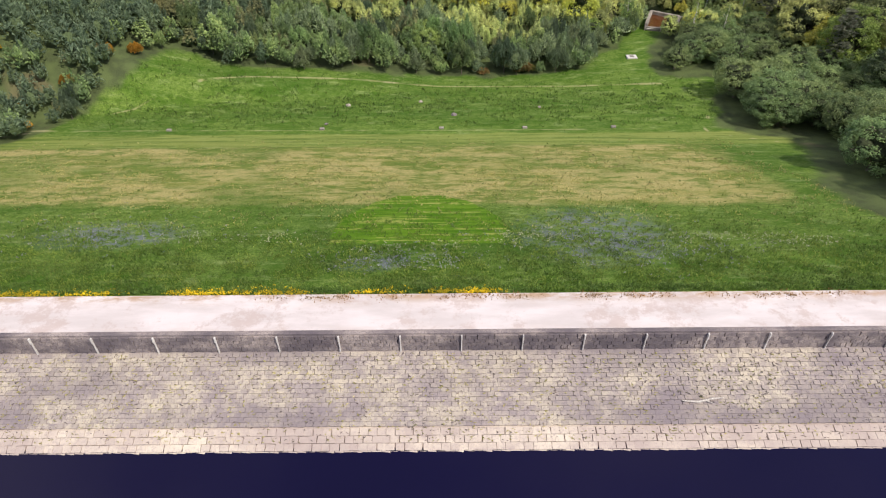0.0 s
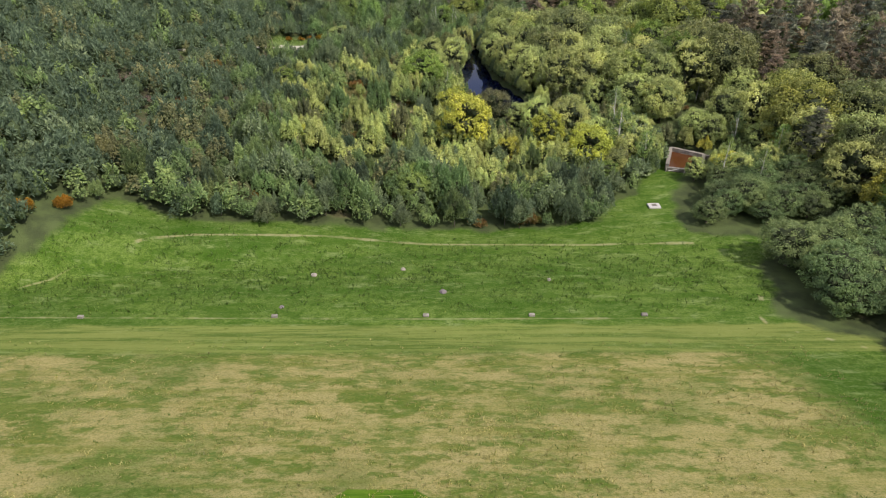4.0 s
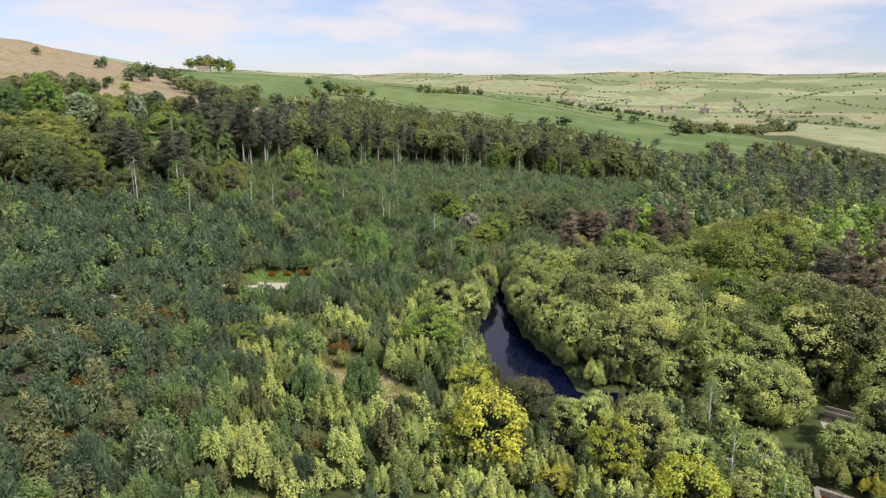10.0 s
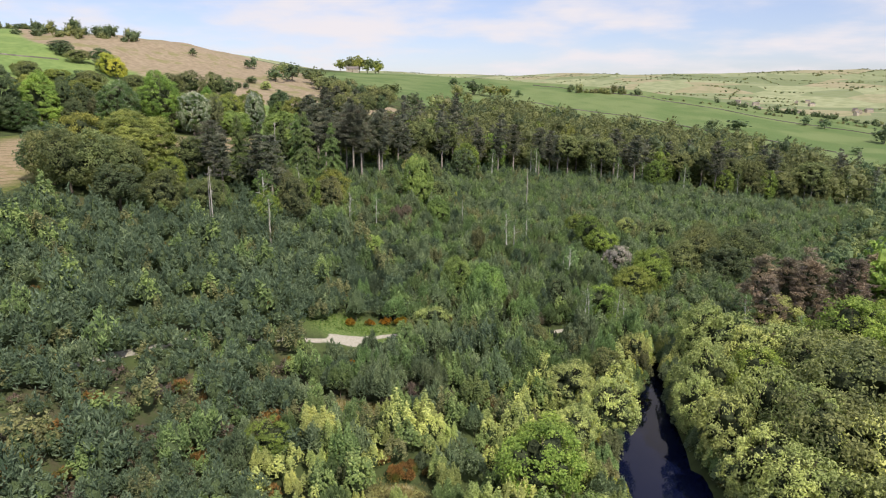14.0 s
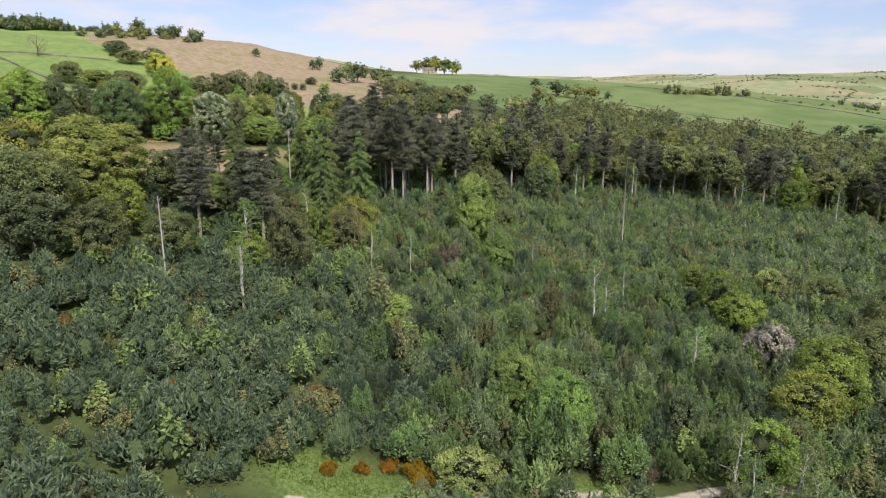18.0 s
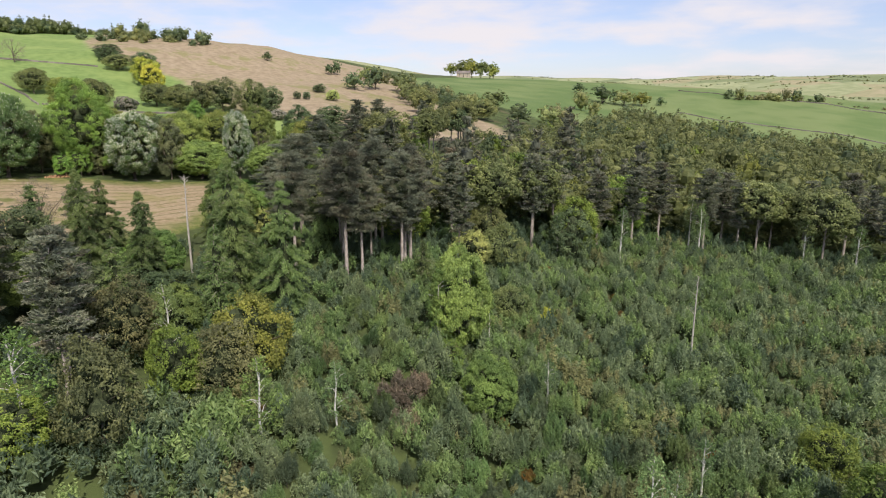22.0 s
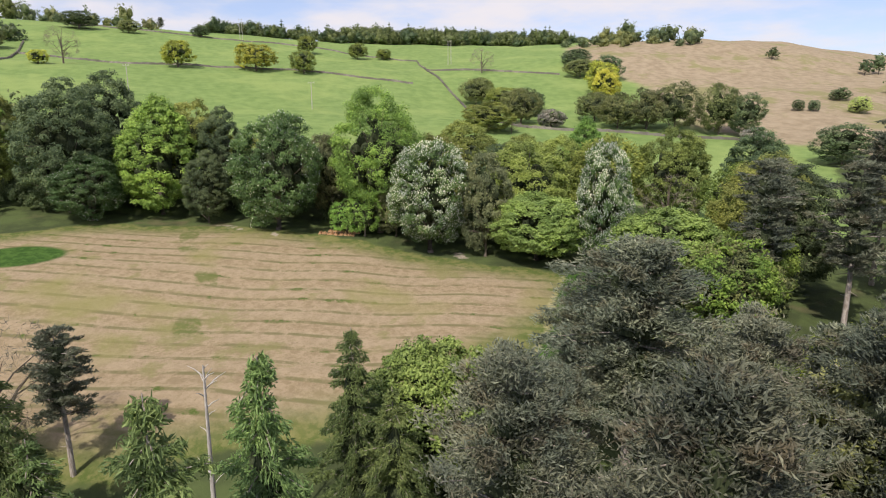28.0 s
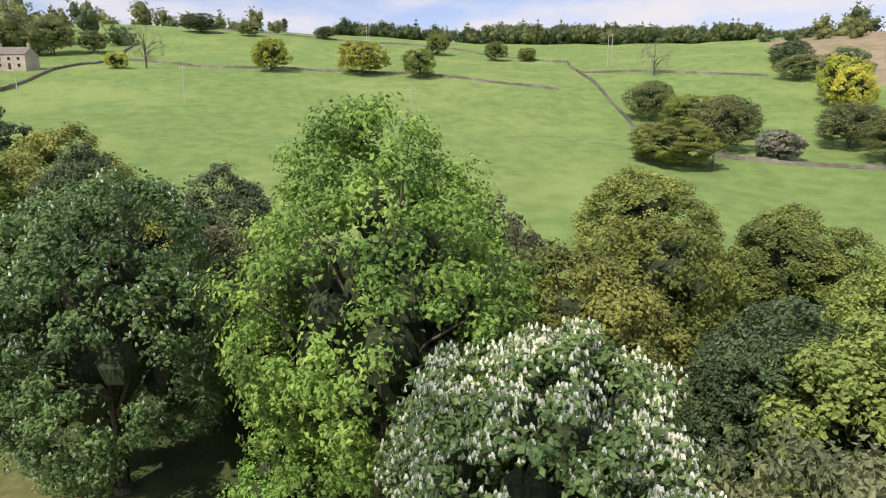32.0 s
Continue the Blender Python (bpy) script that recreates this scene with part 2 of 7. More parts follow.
def leaf_material(name, dark, light, third=None, gloss=0.55, through_light=0.36):
    """Foliage: each leaf and each plant differs, and light passes through the leaves."""
    n = Nodes(name)
    col = n.mix(n.span(n.rand_leaf(), 0.0, 1.0), dark, light)
    if third:
        col = n.mix(n.span(n.noise(n.local(), 0.55, 2.0), 0.5, 0.68), col, third)
    n_h = n.tree.nodes.new("ShaderNodeHueSaturation")
    n.put(n.span(n.rand_thing(), 0.0, 1.0, 0.485, 0.515), n_h.inputs["Hue"])
    n.put(n.span(n.math("FRACT", n.math("MULTIPLY", n.rand_thing(), 7.3)), 0.0, 1.0, 0.78, 1.22), n_h.inputs["Value"])
    n.put(col, n_h.inputs["Color"])
    col = n_h.outputs[0]
    fine = n.noise(n.place(), 4.5, 3.0, 0.7)
    col = n.mix(1.0, col, n.mix(n.span(fine, 0.36, 0.62), (0.76, 0.78, 0.76), (1.20, 1.18, 1.14)), "MULTIPLY")
    drift = n.noise(n.place(), 0.23, 2.0, 0.6)
    col = n.mix(1.0, col, n.mix(n.span(drift, 0.34, 0.66), (0.70, 0.74, 0.80), (1.28, 1.24, 1.24)), "MULTIPLY")
    n.bump(fine, 0.8, 0.12)
    n.finish(col, gloss, 0.35)
    tr = n.tree.nodes.new("ShaderNodeBsdfTranslucent")
    n.put(n.mix(0.3, col, (0.24, 0.33, 0.16), "MIX"), tr.inputs[0])
    mx = n.tree.nodes.new("ShaderNodeMixShader")
    mx.inputs[0].default_value = through_light
    n.tree.links.new(n.bsdf.outputs[0], mx.inputs[1])
    n.tree.links.new(tr.outputs[0], mx.inputs[2])
    n.tree.links.new(mx.outputs[0], n.out.inputs[0])
    return n.mat


def bark_material(name, a, b, scale=3.0):
    n = Nodes(name)
    v = n.noise(n.local(), scale, 5.0, 0.6, (3.0, 3.0, 0.7))
    col = n.mix(n.span(v, 0.35, 0.65), a, b)
    n.bump(v, 0.6, 0.05)
    return n.finish(col, 0.9, 0.2)


def ground_material():
    n = Nodes("ground_surface")
    p = n.place()
    wob = n.math("MULTIPLY", n.math("SUBTRACT", n.noise(p, 0.16, 5.0, 0.6), 0.5), 0.9)
    fine = n.noise(p, 2.3, 6.0, 0.7)
    mid = n.noise(p, 0.25, 4.0)
    wide = n.noise(p, 0.035, 3.0)
    tuft0 = n.noise(p, 0.7, 5.0, 0.7)

    def edge(name, soft=0.1):
        return n.span(n.math("ADD", n.attr(name), wob), -soft, soft)

    # woodland floor, bracken and bare earth
    floor = n.mix(n.span(mid, 0.35, 0.65), (0.062, 0.078, 0.034), (0.100, 0.130, 0.048))
    floor = n.mix(n.span(n.noise(p, 0.09, 3.0), 0.60, 0.70, 0.0, 0.5), floor, (0.17, 0.13, 0.08))
    floor = n.mix(n.math("MULTIPLY", edge("heath", 0.3), n.span(n.noise(p, 0.5, 5.0, 0.7), 0.42, 0.6, 0.0, 0.8)), floor, (0.105, 0.090, 0.060))
    floor = n.mix(n.math("MULTIPLY", edge("glade", 0.25), n.span(fine, 0.35, 0.6, 0.5, 1.0)), floor, n.mix(n.span(mid, 0.4, 0.6), (0.34, 0.33, 0.12), (0.46, 0.39, 0.23)))
    floor = n.mix(edge("clearing", 0.4), floor, n.mix(n.span(fine, 0.38, 0.62), (0.085, 0.150, 0.036), (0.205, 0.255, 0.085)))
    # far country: a patchwork of fields, with distance haze painted into paler colours
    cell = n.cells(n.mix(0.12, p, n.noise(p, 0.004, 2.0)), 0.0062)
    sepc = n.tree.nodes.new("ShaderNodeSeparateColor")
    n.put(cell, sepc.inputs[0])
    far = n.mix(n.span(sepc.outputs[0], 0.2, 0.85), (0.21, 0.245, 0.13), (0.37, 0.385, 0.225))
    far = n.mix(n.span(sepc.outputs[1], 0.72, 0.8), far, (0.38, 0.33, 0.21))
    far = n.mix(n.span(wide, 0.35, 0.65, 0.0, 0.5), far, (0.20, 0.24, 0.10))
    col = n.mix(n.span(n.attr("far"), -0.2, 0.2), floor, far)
    # pasture
    past = n.mix(n.span(mid, 0.3, 0.7), (0.162, 0.240, 0.074), (0.225, 0.308, 0.100))
    past = n.mix(n.span(n.noise(p, 0.03, 4.0, 0.6), 0.48, 0.66, 0.0, 0.6), past, (0.29, 0.36, 0.12))
    past = n.mix(n.span(fine, 0.55, 0.75, 0.0, 0.35), past, (0.06, 0.12, 0.02))
    col = n.mix(edge("pasture"), col, past)
    northf = n.mix(n.span(n.noise(p, 0.012, 3.0), 0.4, 0.6), (0.125, 0.185, 0.065), (0.185, 0.235, 0.095))
    col = n.mix(edge("field_n"), col, northf)
    # rough bare hill
    moor = n.mix(n.span(mid, 0.3, 0.7), (0.28, 0.22, 0.145), (0.38, 0.305, 0.21))
    moor = n.mix(n.span(n.noise(p, 0.05, 5.0, 0.65), 0.5, 0.62, 0.0, 0.8), moor, (0.24, 0.23, 0.10))
    moor = n.mix(n.span(fine, 0.6, 0.75, 0.0, 0.4), moor, (0.16, 0.11, 0.06))
    col = n.mix(edge("moor", 0.25), col, moor)
    # a strip of uncut grass at the lawn's corner
    uncut = n.mix(n.span(n.noise(p, 0.8, 5.0, 0.7), 0.42, 0.6), (0.040, 0.090, 0.018), (0.075, 0.140, 0.030))
    # dry mown lawn, with the mower's lines along x
    sepp = n.tree.nodes.new("ShaderNodeSeparateXYZ")
    n.put(p, sepp.inputs[0])
    across = n.math("ADD", n.math("SUBTRACT", n.math("MULTIPLY", sepp.outputs[0], 0.915), n.math("MULTIPLY", sepp.outputs[1], 0.40)), n.math("MULTIPLY", n.noise(p, 0.12, 2.0), 0.6))
    line = n.math("SINE", n.math("MULTIPLY", across, 1.93))
    lawn = n.mix(n.span(n.noise(p, 0.9, 5.0, 0.7), 0.36, 0.64), (0.285, 0.218, 0.132), (0.390, 0.300, 0.195))
    lawn = n.mix(n.span(n.math("SINE", n.math("MULTIPLY", across, 0.965)), -0.4, 0.4, 0.0, 0.30), lawn, (0.42, 0.33, 0.225))
    lawn = n.mix(n.math("MULTIPLY", n.span(line, 0.62, 0.98, 0.0, 0.85), n.span(n.noise(p, 0.35, 5.0, 0.7), 0.36, 0.56)), lawn, (0.165, 0.155, 0.070))
    lawn = n.mix(n.span(n.noise(p, 0.11, 5.0, 0.7), 0.54, 0.66, 0.0, 0.75), lawn, (0.225, 0.215, 0.085))
    lawn = n.mix(n.math("MULTIPLY", n.span(line, 0.2, 0.9), n.span(n.noise(p, 0.16, 5.0, 0.75), 0.57, 0.64)), lawn, (0.090, 0.130, 0.030))
    lawn = n.mix(n.span(n.noise(p, 2.6, 6.0, 0.8), 0.47, 0.66, 0.0, 0.5), lawn, (0.235, 0.180, 0.095))
    rim = n.span(n.math("ADD", n.attr("lawn"), wob), 0.1, 1.25, 1.0, 0.0)
    lawn = n.mix(rim, lawn, n.mix(n.span(tuft0, 0.4, 0.6), (0.100, 0.135, 0.034), (0.200, 0.200, 0.075)))
    lawn = n.mix(n.span(n.noise(p, 0.06, 3.0), 0.55, 0.7, 0.0, 0.7), lawn, (0.25, 0.235, 0.085))
    wheel = n.math("MULTIPLY", n.span(n.math("ADD", n.attr("wheel"), n.math("MULTIPLY", wob, 0.3)), -0.15, 0.2, 0.0, 0.8), n.span(n.noise(p, 0.3, 5.0, 0.7), 0.40, 0.56))
    lawn = n.mix(wheel, lawn, (0.125, 0.150, 0.042))
    col = n.mix(edge("lawn", 0.1), col, lawn)
    bare = n.span(n.math("ADD", n.attr("bare"), n.math("MULTIPLY", n.math("SUBTRACT", n.noise(p, 0.8, 5.0, 0.7), 0.5), 1.6)), 0.15, 0.5, 0.0, 0.9)
    col = n.mix(bare, col, n.mix(n.span(fine, 0.35, 0.65), (0.36, 0.29, 0.23), (0.50, 0.43, 0.36)))
    col = n.mix(n.span(n.math("ADD", n.attr("uncut"), n.math("MULTIPLY", wob, 0.3)), -0.10, 0.10), col, uncut)
    # grass of the dam: lush, with a dry band and mauve and pale flowers
    streak = n.noise(p, 1.0, 5.0, 0.7, (0.06, 0.75, 0.75))
    blades = n.noise(p, 5.5, 5.0, 0.8)
    tuft = n.noise(p, 0.9, 6.0, 0.75)
    clover = n.noise(p, 0.30, 7.0, 0.8, (0.45, 1.0, 1.0))
    lush = n.mix(n.span(n.noise(p, 0.12, 5.0, 0.65, (0.35, 1.0, 1.0)), 0.32, 0.68), (0.068, 0.138, 0.018), (0.160, 0.240, 0.042))
    lush = n.mix(n.span(streak, 0.45, 0.65, 0.0, 0.4), lush, (0.190, 0.250, 0.066))
    lush = n.mix(n.span(fine, 0.48, 0.62, 0.0, 0.45), lush, (0.22, 0.28, 0.085))
    lush = n.mix(n.span(tuft, 0.48, 0.60, 0.0, 0.6), lush, (0.055, 0.112, 0.010))
    lush = n.mix(n.span(blades, 0.47, 0.57, 0.0, 0.7), lush, (0.036, 0.082, 0.008))
    lush = n.mix(n.span(clover, 0.49, 0.57, 0.0, 0.6), lush, (0.046, 0.108, 0.008))
    lush = n.mix(n.span(n.noise(p, 0.55, 7.0, 0.8, (0.35, 1.0, 1.0)), 0.54, 0.63, 0.0, 0.5), lush, (0.27, 0.33, 0.125))
    dry = n.mix(n.span(n.noise(p, 0.30, 7.0, 0.75, (0.55, 1.0, 1.0)), 0.42, 0.56), (0.130, 0.188, 0.040), (0.43, 0.365, 0.155))
    dry = n.mix(n.span(n.noise(p, 0.21, 5.0, 0.7, (0.6, 1.2, 1.0)), 0.53, 0.60, 0.0, 0.85), dry, (0.095, 0.160, 0.022))
    dry = n.mix(n.span(n.noise(p, 0.75, 5.0, 0.75, (0.5, 1.0, 1.0)), 0.52, 0.62, 0.0, 0.6), dry, (0.50, 0.41, 0.17))
    dry = n.mix(n.span(streak, 0.46, 0.64, 0.0, 0.5), dry, (0.205, 0.225, 0.045))
    dry = n.mix(n.span(fine, 0.48, 0.62, 0.0, 0.4), dry, (0.29, 0.27, 0.07))
    dry = n.mix(n.span(blades, 0.48, 0.58, 0.0, 0.5), dry, (0.12, 0.135, 0.025))
    lush = n.mix(n.math("MULTIPLY", n.span(n.math("ADD", n.attr("straw"), n.math("MULTIPLY", wob, 0.9)), -0.05, 0.45), n.span(n.noise(p, 0.05, 4.0, 0.6), 0.34, 0.52, 0.45, 0.95)), lush, dry)
    rows = n.noise(p, 1.0, 3.0, 0.6, (0.05, 0.9, 0.9))
    cutg = n.mix(n.span(n.noise(p, 1.2, 4.0, 0.6, (0.2, 1.4, 1.0)), 0.35, 0.65), (0.060, 0.150, 0.006), (0.120, 0.225, 0.014))
    cutg = n.mix(n.math("MULTIPLY", n.span(rows, 0.54, 0.60, 0.0, 0.8), n.span(n.noise(p, 0.7, 4.0, 0.7), 0.42, 0.55)), cutg, (0.34, 0.36, 0.09))
    lush = n.mix(n.span(n.math("ADD", n.attr("mown"), n.math("MULTIPLY", wob, 0.25)), -0.08, 0.10, 0.0, 0.92), lush, cutg)
    lush = n.mix(n.math("MULTIPLY", edge("berm", 0.15), n.span(streak, 0.40, 0.6, 0.2, 0.75)), lush, (0.270, 0.300, 0.080))
    mauve = n.math("MULTIPLY", n.span(n.attr("bloom"), -0.2, 0.6), n.span(tuft, 0.43, 0.60, 0.0, 0.75))
    lush = n.mix(mauve, lush, (0.185, 0.195, 0.245))
    col = n.mix(edge("grass", 0.12), col, lush)
    # thin trodden lines on the dam
    tread = n.span(n.math("ADD", n.attr("track"), n.math("MULTIPLY", n.math("SUBTRACT", n.noise(p, 0.25, 4.0), 0.5), 0.9)), -0.05, 0.35, 0.0, 0.55)
    col = n.mix(tread, col, n.mix(n.span(fine, 0.3, 0.7), (0.38, 0.32, 0.13), (0.50, 0.46, 0.30)))
    # worn paths
    worn = n.mix(n.span(fine, 0.3, 0.7), (0.40, 0.365, 0.28), (0.54, 0.50, 0.43))
    col = n.mix(n.span(n.math("ADD", n.attr("path"), n.math("MULTIPLY", n.math("SUBTRACT", n.noise(p, 0.7, 4.0), 0.5), 0.16)), 0.0, 0.10), col, worn)
    n.bump(n.noise(p, 3.0, 8.0, 0.75), 0.55, 0.25)
    return n.finish(col, 0.95, 0.1)


def stone_material(name, a, b, stain, scale=1.0):
    n = Nodes(name)
    p = n.place()
    col = n.mix(n.span(n.noise(p, 0.35 * scale, 5.0, 0.65), 0.35, 0.65), a, b)
    col = n.mix(n.span(n.noise(p, 1.1 * scale, 8.0, 0.85, (0.6, 1.0, 1.0)), 0.48, 0.58, 0.0, 0.7), col, b)
    each = n.math("FRACT", n.math("ADD", n.rand_thing(), n.rand_leaf()))
    col = n.mix(n.span(each, 0.25, 1.0, 0.0, 0.4), col, stain)
    col = n.mix(n.span(n.noise(p, 0.16 * scale, 3.0, 0.6, (0.5, 1.0, 1.0)), 0.40, 0.60, 0.0, 0.75), col, stain)
    col = n.mix(n.span(n.noise(p, 5.0 * scale, 5.0, 0.75), 0.48, 0.62, 0.0, 0.6), col, stain)
    n.bump(n.noise(p, 9.0 * scale, 5.0, 0.7), 0.5, 0.03)
    return n.finish(col, 0.9, 0.2)


def water_material(name, deep, rough=0.04, wave=0.25):
    n = Nodes(name)
    p = n.place()
    col = n.mix(n.noise(p, 0.05, 2.0), deep, tuple(c * 1.4 for c in deep))
    n.bump(n.noise(p, 1.3, 3.0, 0.5), wave, 0.04)
    return n.finish(col, rough, 0.2)


M = {}
M["ground"] = ground_material()
M["water"] = water_material("reservoir_water", (0.004, 0.003, 0.020), 0.06, 0.03)
M["pond"] = water_material("pond_water", (0.003, 0.005, 0.022), 0.01, 0.012)
M["rust_water"] = water_material("rusty_water", (0.085, 0.032, 0.012), 0.12, 0.3)
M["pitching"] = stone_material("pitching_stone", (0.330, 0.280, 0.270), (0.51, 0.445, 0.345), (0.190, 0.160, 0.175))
M["low_stone"] = stone_material("lower_pitching_stone", (0.50, 0.42, 0.36), (0.62, 0.54, 0.44), (0.36, 0.29, 0.27))
M["wall_stone"] = stone_material("parapet_stone", (0.22, 0.185, 0.185), (0.40, 0.34, 0.31), (0.10, 0.085, 0.10), 2.0)
M["joint"] = stone_material("joint_mortar", (0.320, 0.272, 0.262), (0.50, 0.435, 0.340), (0.190, 0.160, 0.175))
M["pale"] = stone_material("pale_concrete", (0.60, 0.57, 0.54), (0.72, 0.69, 0.65), (0.45, 0.42, 0.40))
M["gritstone"] = stone_material("gritstone", (0.25, 0.23, 0.20), (0.38, 0.34, 0.29), (0.14, 0.125, 0.11), 0.6)


def gravel_material():
    n = Nodes("crest_gravel")
    p = n.place()
    col = n.mix(n.span(n.noise(p, 0.5, 5.0, 0.6, (0.3, 1, 1)), 0.35, 0.65), (0.53, 0.475, 0.46), (0.645, 0.585, 0.575))
    col = n.mix(n.span(n.noise(p, 14.0, 4.0, 0.7), 0.55, 0.8, 0.0, 0.4), col, (0.45, 0.38, 0.34))
    col = n.mix(n.math("MULTIPLY", n.span(n.attr("verge"), 0.0, 1.0), n.span(n.noise(p, 0.9, 6.0, 0.75, (0.4, 1, 1)), 0.42, 0.6)), col, (0.40, 0.27, 0.17))
    col = n.mix(n.span(n.noise(p, 0.22, 6.0, 0.8), 0.50, 0.60, 0.0, 0.6), col, (0.44, 0.345, 0.31))
    n.bump(n.noise(p, 22.0, 4.0, 0.7), 0.4, 0.03)
    return n.finish(col, 0.95, 0.15)


M["gravel"] = gravel_material()
M["bark"] = bark_material("grey_bark", (0.11, 0.09, 0.07), (0.20, 0.165, 0.13))
M["pale_bark"] = bark_material("pale_bark", (0.22, 0.185, 0.16), (0.40, 0.35, 0.31), 2.0)
M["pine_bark"] = bark_material("pine_bark", (0.29, 0.24, 0.21), (0.52, 0.455, 0.41), 2.0)
M["birch_bark"] = bark_material("birch_bark", (0.56, 0.52, 0.48), (0.82, 0.79, 0.75), 4.0)
M["dead_wood"] = bark_material("dead_wood", (0.38, 0.34, 0.31), (0.60, 0.56, 0.51), 3.0)
# foliage
# darker copy of the willow leaf, with shade put into its colour
M["sallow"] = leaf_material("shaded_willow_leaf", (0.086, 0.128, 0.076), (0.170, 0.232, 0.136), None, 0.55, 0.36)
M["willow"] = leaf_material("willow_leaf", (0.160, 0.213, 0.115), (0.294, 0.364, 0.195), None, 0.55, 0.40)
M["scrub"] = leaf_material("scrub_leaf", (0.162, 0.248, 0.092), (0.292, 0.392, 0.156), None, 0.55, 0.42)
# pale leaf, its colour raised further to carry the pond's sun patch
M["alder"] = leaf_material("alder_leaf", (0.355, 0.412, 0.122), (0.540, 0.588, 0.205), None, 0.55, 0.22)
M["sycamore"] = leaf_material("sycamore_leaf", (0.225, 0.265, 0.062), (0.395, 0.435, 0.120))
M["olive"] = leaf_material("olive_leaf", (0.15, 0.16, 0.072), (0.27, 0.275, 0.12))
M["fresh"] = leaf_material("fresh_leaf", (0.185, 0.285, 0.068), (0.325, 0.445, 0.125), None, 0.55, 0.28)
M["sapling"] = leaf_material("sapling_leaf", (0.150, 0.225, 0.070), (0.275, 0.355, 0.125), None, 0.55, 0.30)
M["golden"] = leaf_material("golden_leaf", (0.39, 0.405, 0.05), (0.58, 0.575, 0.095), None, 0.55, 0.22)
M["oak"] = leaf_material("oak_leaf", (0.160, 0.190, 0.068), (0.310, 0.338, 0.13))
M["oak_gold"] = leaf_material("oak_gold_leaf", (0.195, 0.225, 0.045), (0.35, 0.365, 0.085))
M["dark"] = leaf_material("dark_leaf", (0.088, 0.132, 0.062), (0.2, 0.255, 0.118))
M["lime"] = leaf_material("lime_leaf", (0.178, 0.262, 0.045), (0.345, 0.435, 0.09))
M["pine"] = leaf_material("pine_needles", (0.124, 0.140, 0.096), (0.236, 0.250, 0.172), (0.17, 0.155, 0.10), 0.6, 0.2)
M["larch"] = leaf_material("larch_needles", (0.130, 0.195, 0.064), (0.250, 0.330, 0.115), None, 0.6, 0.3)
M["brown"] = leaf_material("withered_leaf", (0.225, 0.175, 0.122), (0.370, 0.300, 0.210))
M["gorse"] = leaf_material("gorse_bloom", (0.38, 0.20, 0.02), (0.54, 0.34, 0.03), (0.09, 0.12, 0.03))
M["bracken"] = leaf_material("bracken_leaf", (0.20, 0.115, 0.035), (0.30, 0.18, 0.06), (0.16, 0.19, 0.04))
M["blossom"] = leaf_material("white_blossom", (0.72, 0.72, 0.63), (0.86, 0.85, 0.79), None, 0.7)
M["pinkish"] = leaf_material("pale_blossom", (0.36, 0.32, 0.28), (0.52, 0.47, 0.42), (0.16, 0.20, 0.09), 0.7)
M["beech"] = leaf_material("beech_leaf", (0.15, 0.165, 0.082), (0.275, 0.285, 0.14))
# willow leaf lightened and yellowed to imitate direct sun
M["sunlit"] = leaf_material("sunlit_willow_leaf", (0.380, 0.440, 0.130), (0.560, 0.605, 0.212), None, 0.55, 0.3)
M["chestnut"] = leaf_material("chestnut_leaf", (0.080, 0.150, 0.048), (0.175, 0.275, 0.095))
M["bank"] = leaf_material("bank_willow_leaf", (0.145, 0.215, 0.08), (0.3, 0.385, 0.15))
M["linden"] = leaf_material("linden_leaf", (0.202, 0.350, 0.068), (0.375, 0.540, 0.120))
# hearts of crowns and shrubs: dark colours painted for shade between the leaves
M["shade_heart"] = bark_material("inner_shade", (0.050, 0.074, 0.032), (0.105, 0.140, 0.062), 2.5)
M["deep_shade_heart"] = bark_material("deep_inner_shade", (0.030, 0.040, 0.020), (0.070, 0.085, 0.040), 2.5)
M["heath"] = leaf_material("heath_twigs", (0.105, 0.078, 0.066), (0.195, 0.150, 0.118), (0.12, 0.13, 0.06), 0.8, 0.12)
M["twig"] = leaf_material("bare_twigs", (0.20, 0.165, 0.13), (0.30, 0.26, 0.20), None, 0.8, 0.1)


# ---- mesh helpers ----
def quad_mesh(name, verts, quads, mats, index=None, soft=False):
    """A mesh of quads from arrays."""
    me = bpy.data.meshes.new(name)
    verts, quads = np.asarray(verts, np.float32), np.asarray(quads, np.int32)
    me.vertices.add(len(verts))
    me.vertices.foreach_set("co", verts.ravel())
    me.loops.add(quads.size)
    me.loops.foreach_set("vertex_index", quads.ravel())
    me.polygons.add(len(quads))
    me.polygons.foreach_set("loop_start", np.arange(0, quads.size, 4, dtype=np.int32))
    if index is not None:
        me.polygons.foreach_set("material_index", np.asarray(index, np.int32))
    me.polygons.foreach_set("use_smooth", np.full(len(quads), soft))
    for m in mats:
        me.materials.append(m)
    me.update(calc_edges=True)
    return me


def part_mesh(name, me, parent, label=""):
    ob = new(name, me)
    ob.parent = parent
    return tagged(ob, label)


def part(name, bm, material, parent, label=""):
    me = bpy.data.meshes.new(name)
    bm.to_mesh(me)
    bm.free()
    me.materials.append(material)
    return part_mesh(name, me, parent, label)


def box_bm(sx, sy, sz, at=(0, 0, 0), bevel=0.0, bm=None):
    bm = bm or bmesh.new()
    got = bmesh.ops.create_cube(bm, size=1.0)
    bmesh.ops.scale(bm, vec=(sx, sy, sz), verts=got["verts"])
    bmesh.ops.translate(bm, vec=at, verts=got["verts"])
    if bevel:
        es = list({e for v in got["verts"] for e in v.link_edges})
        bmesh.ops.bevel(bm, geom=es, offset=bevel, segments=1, affect="EDGES")
    return bm


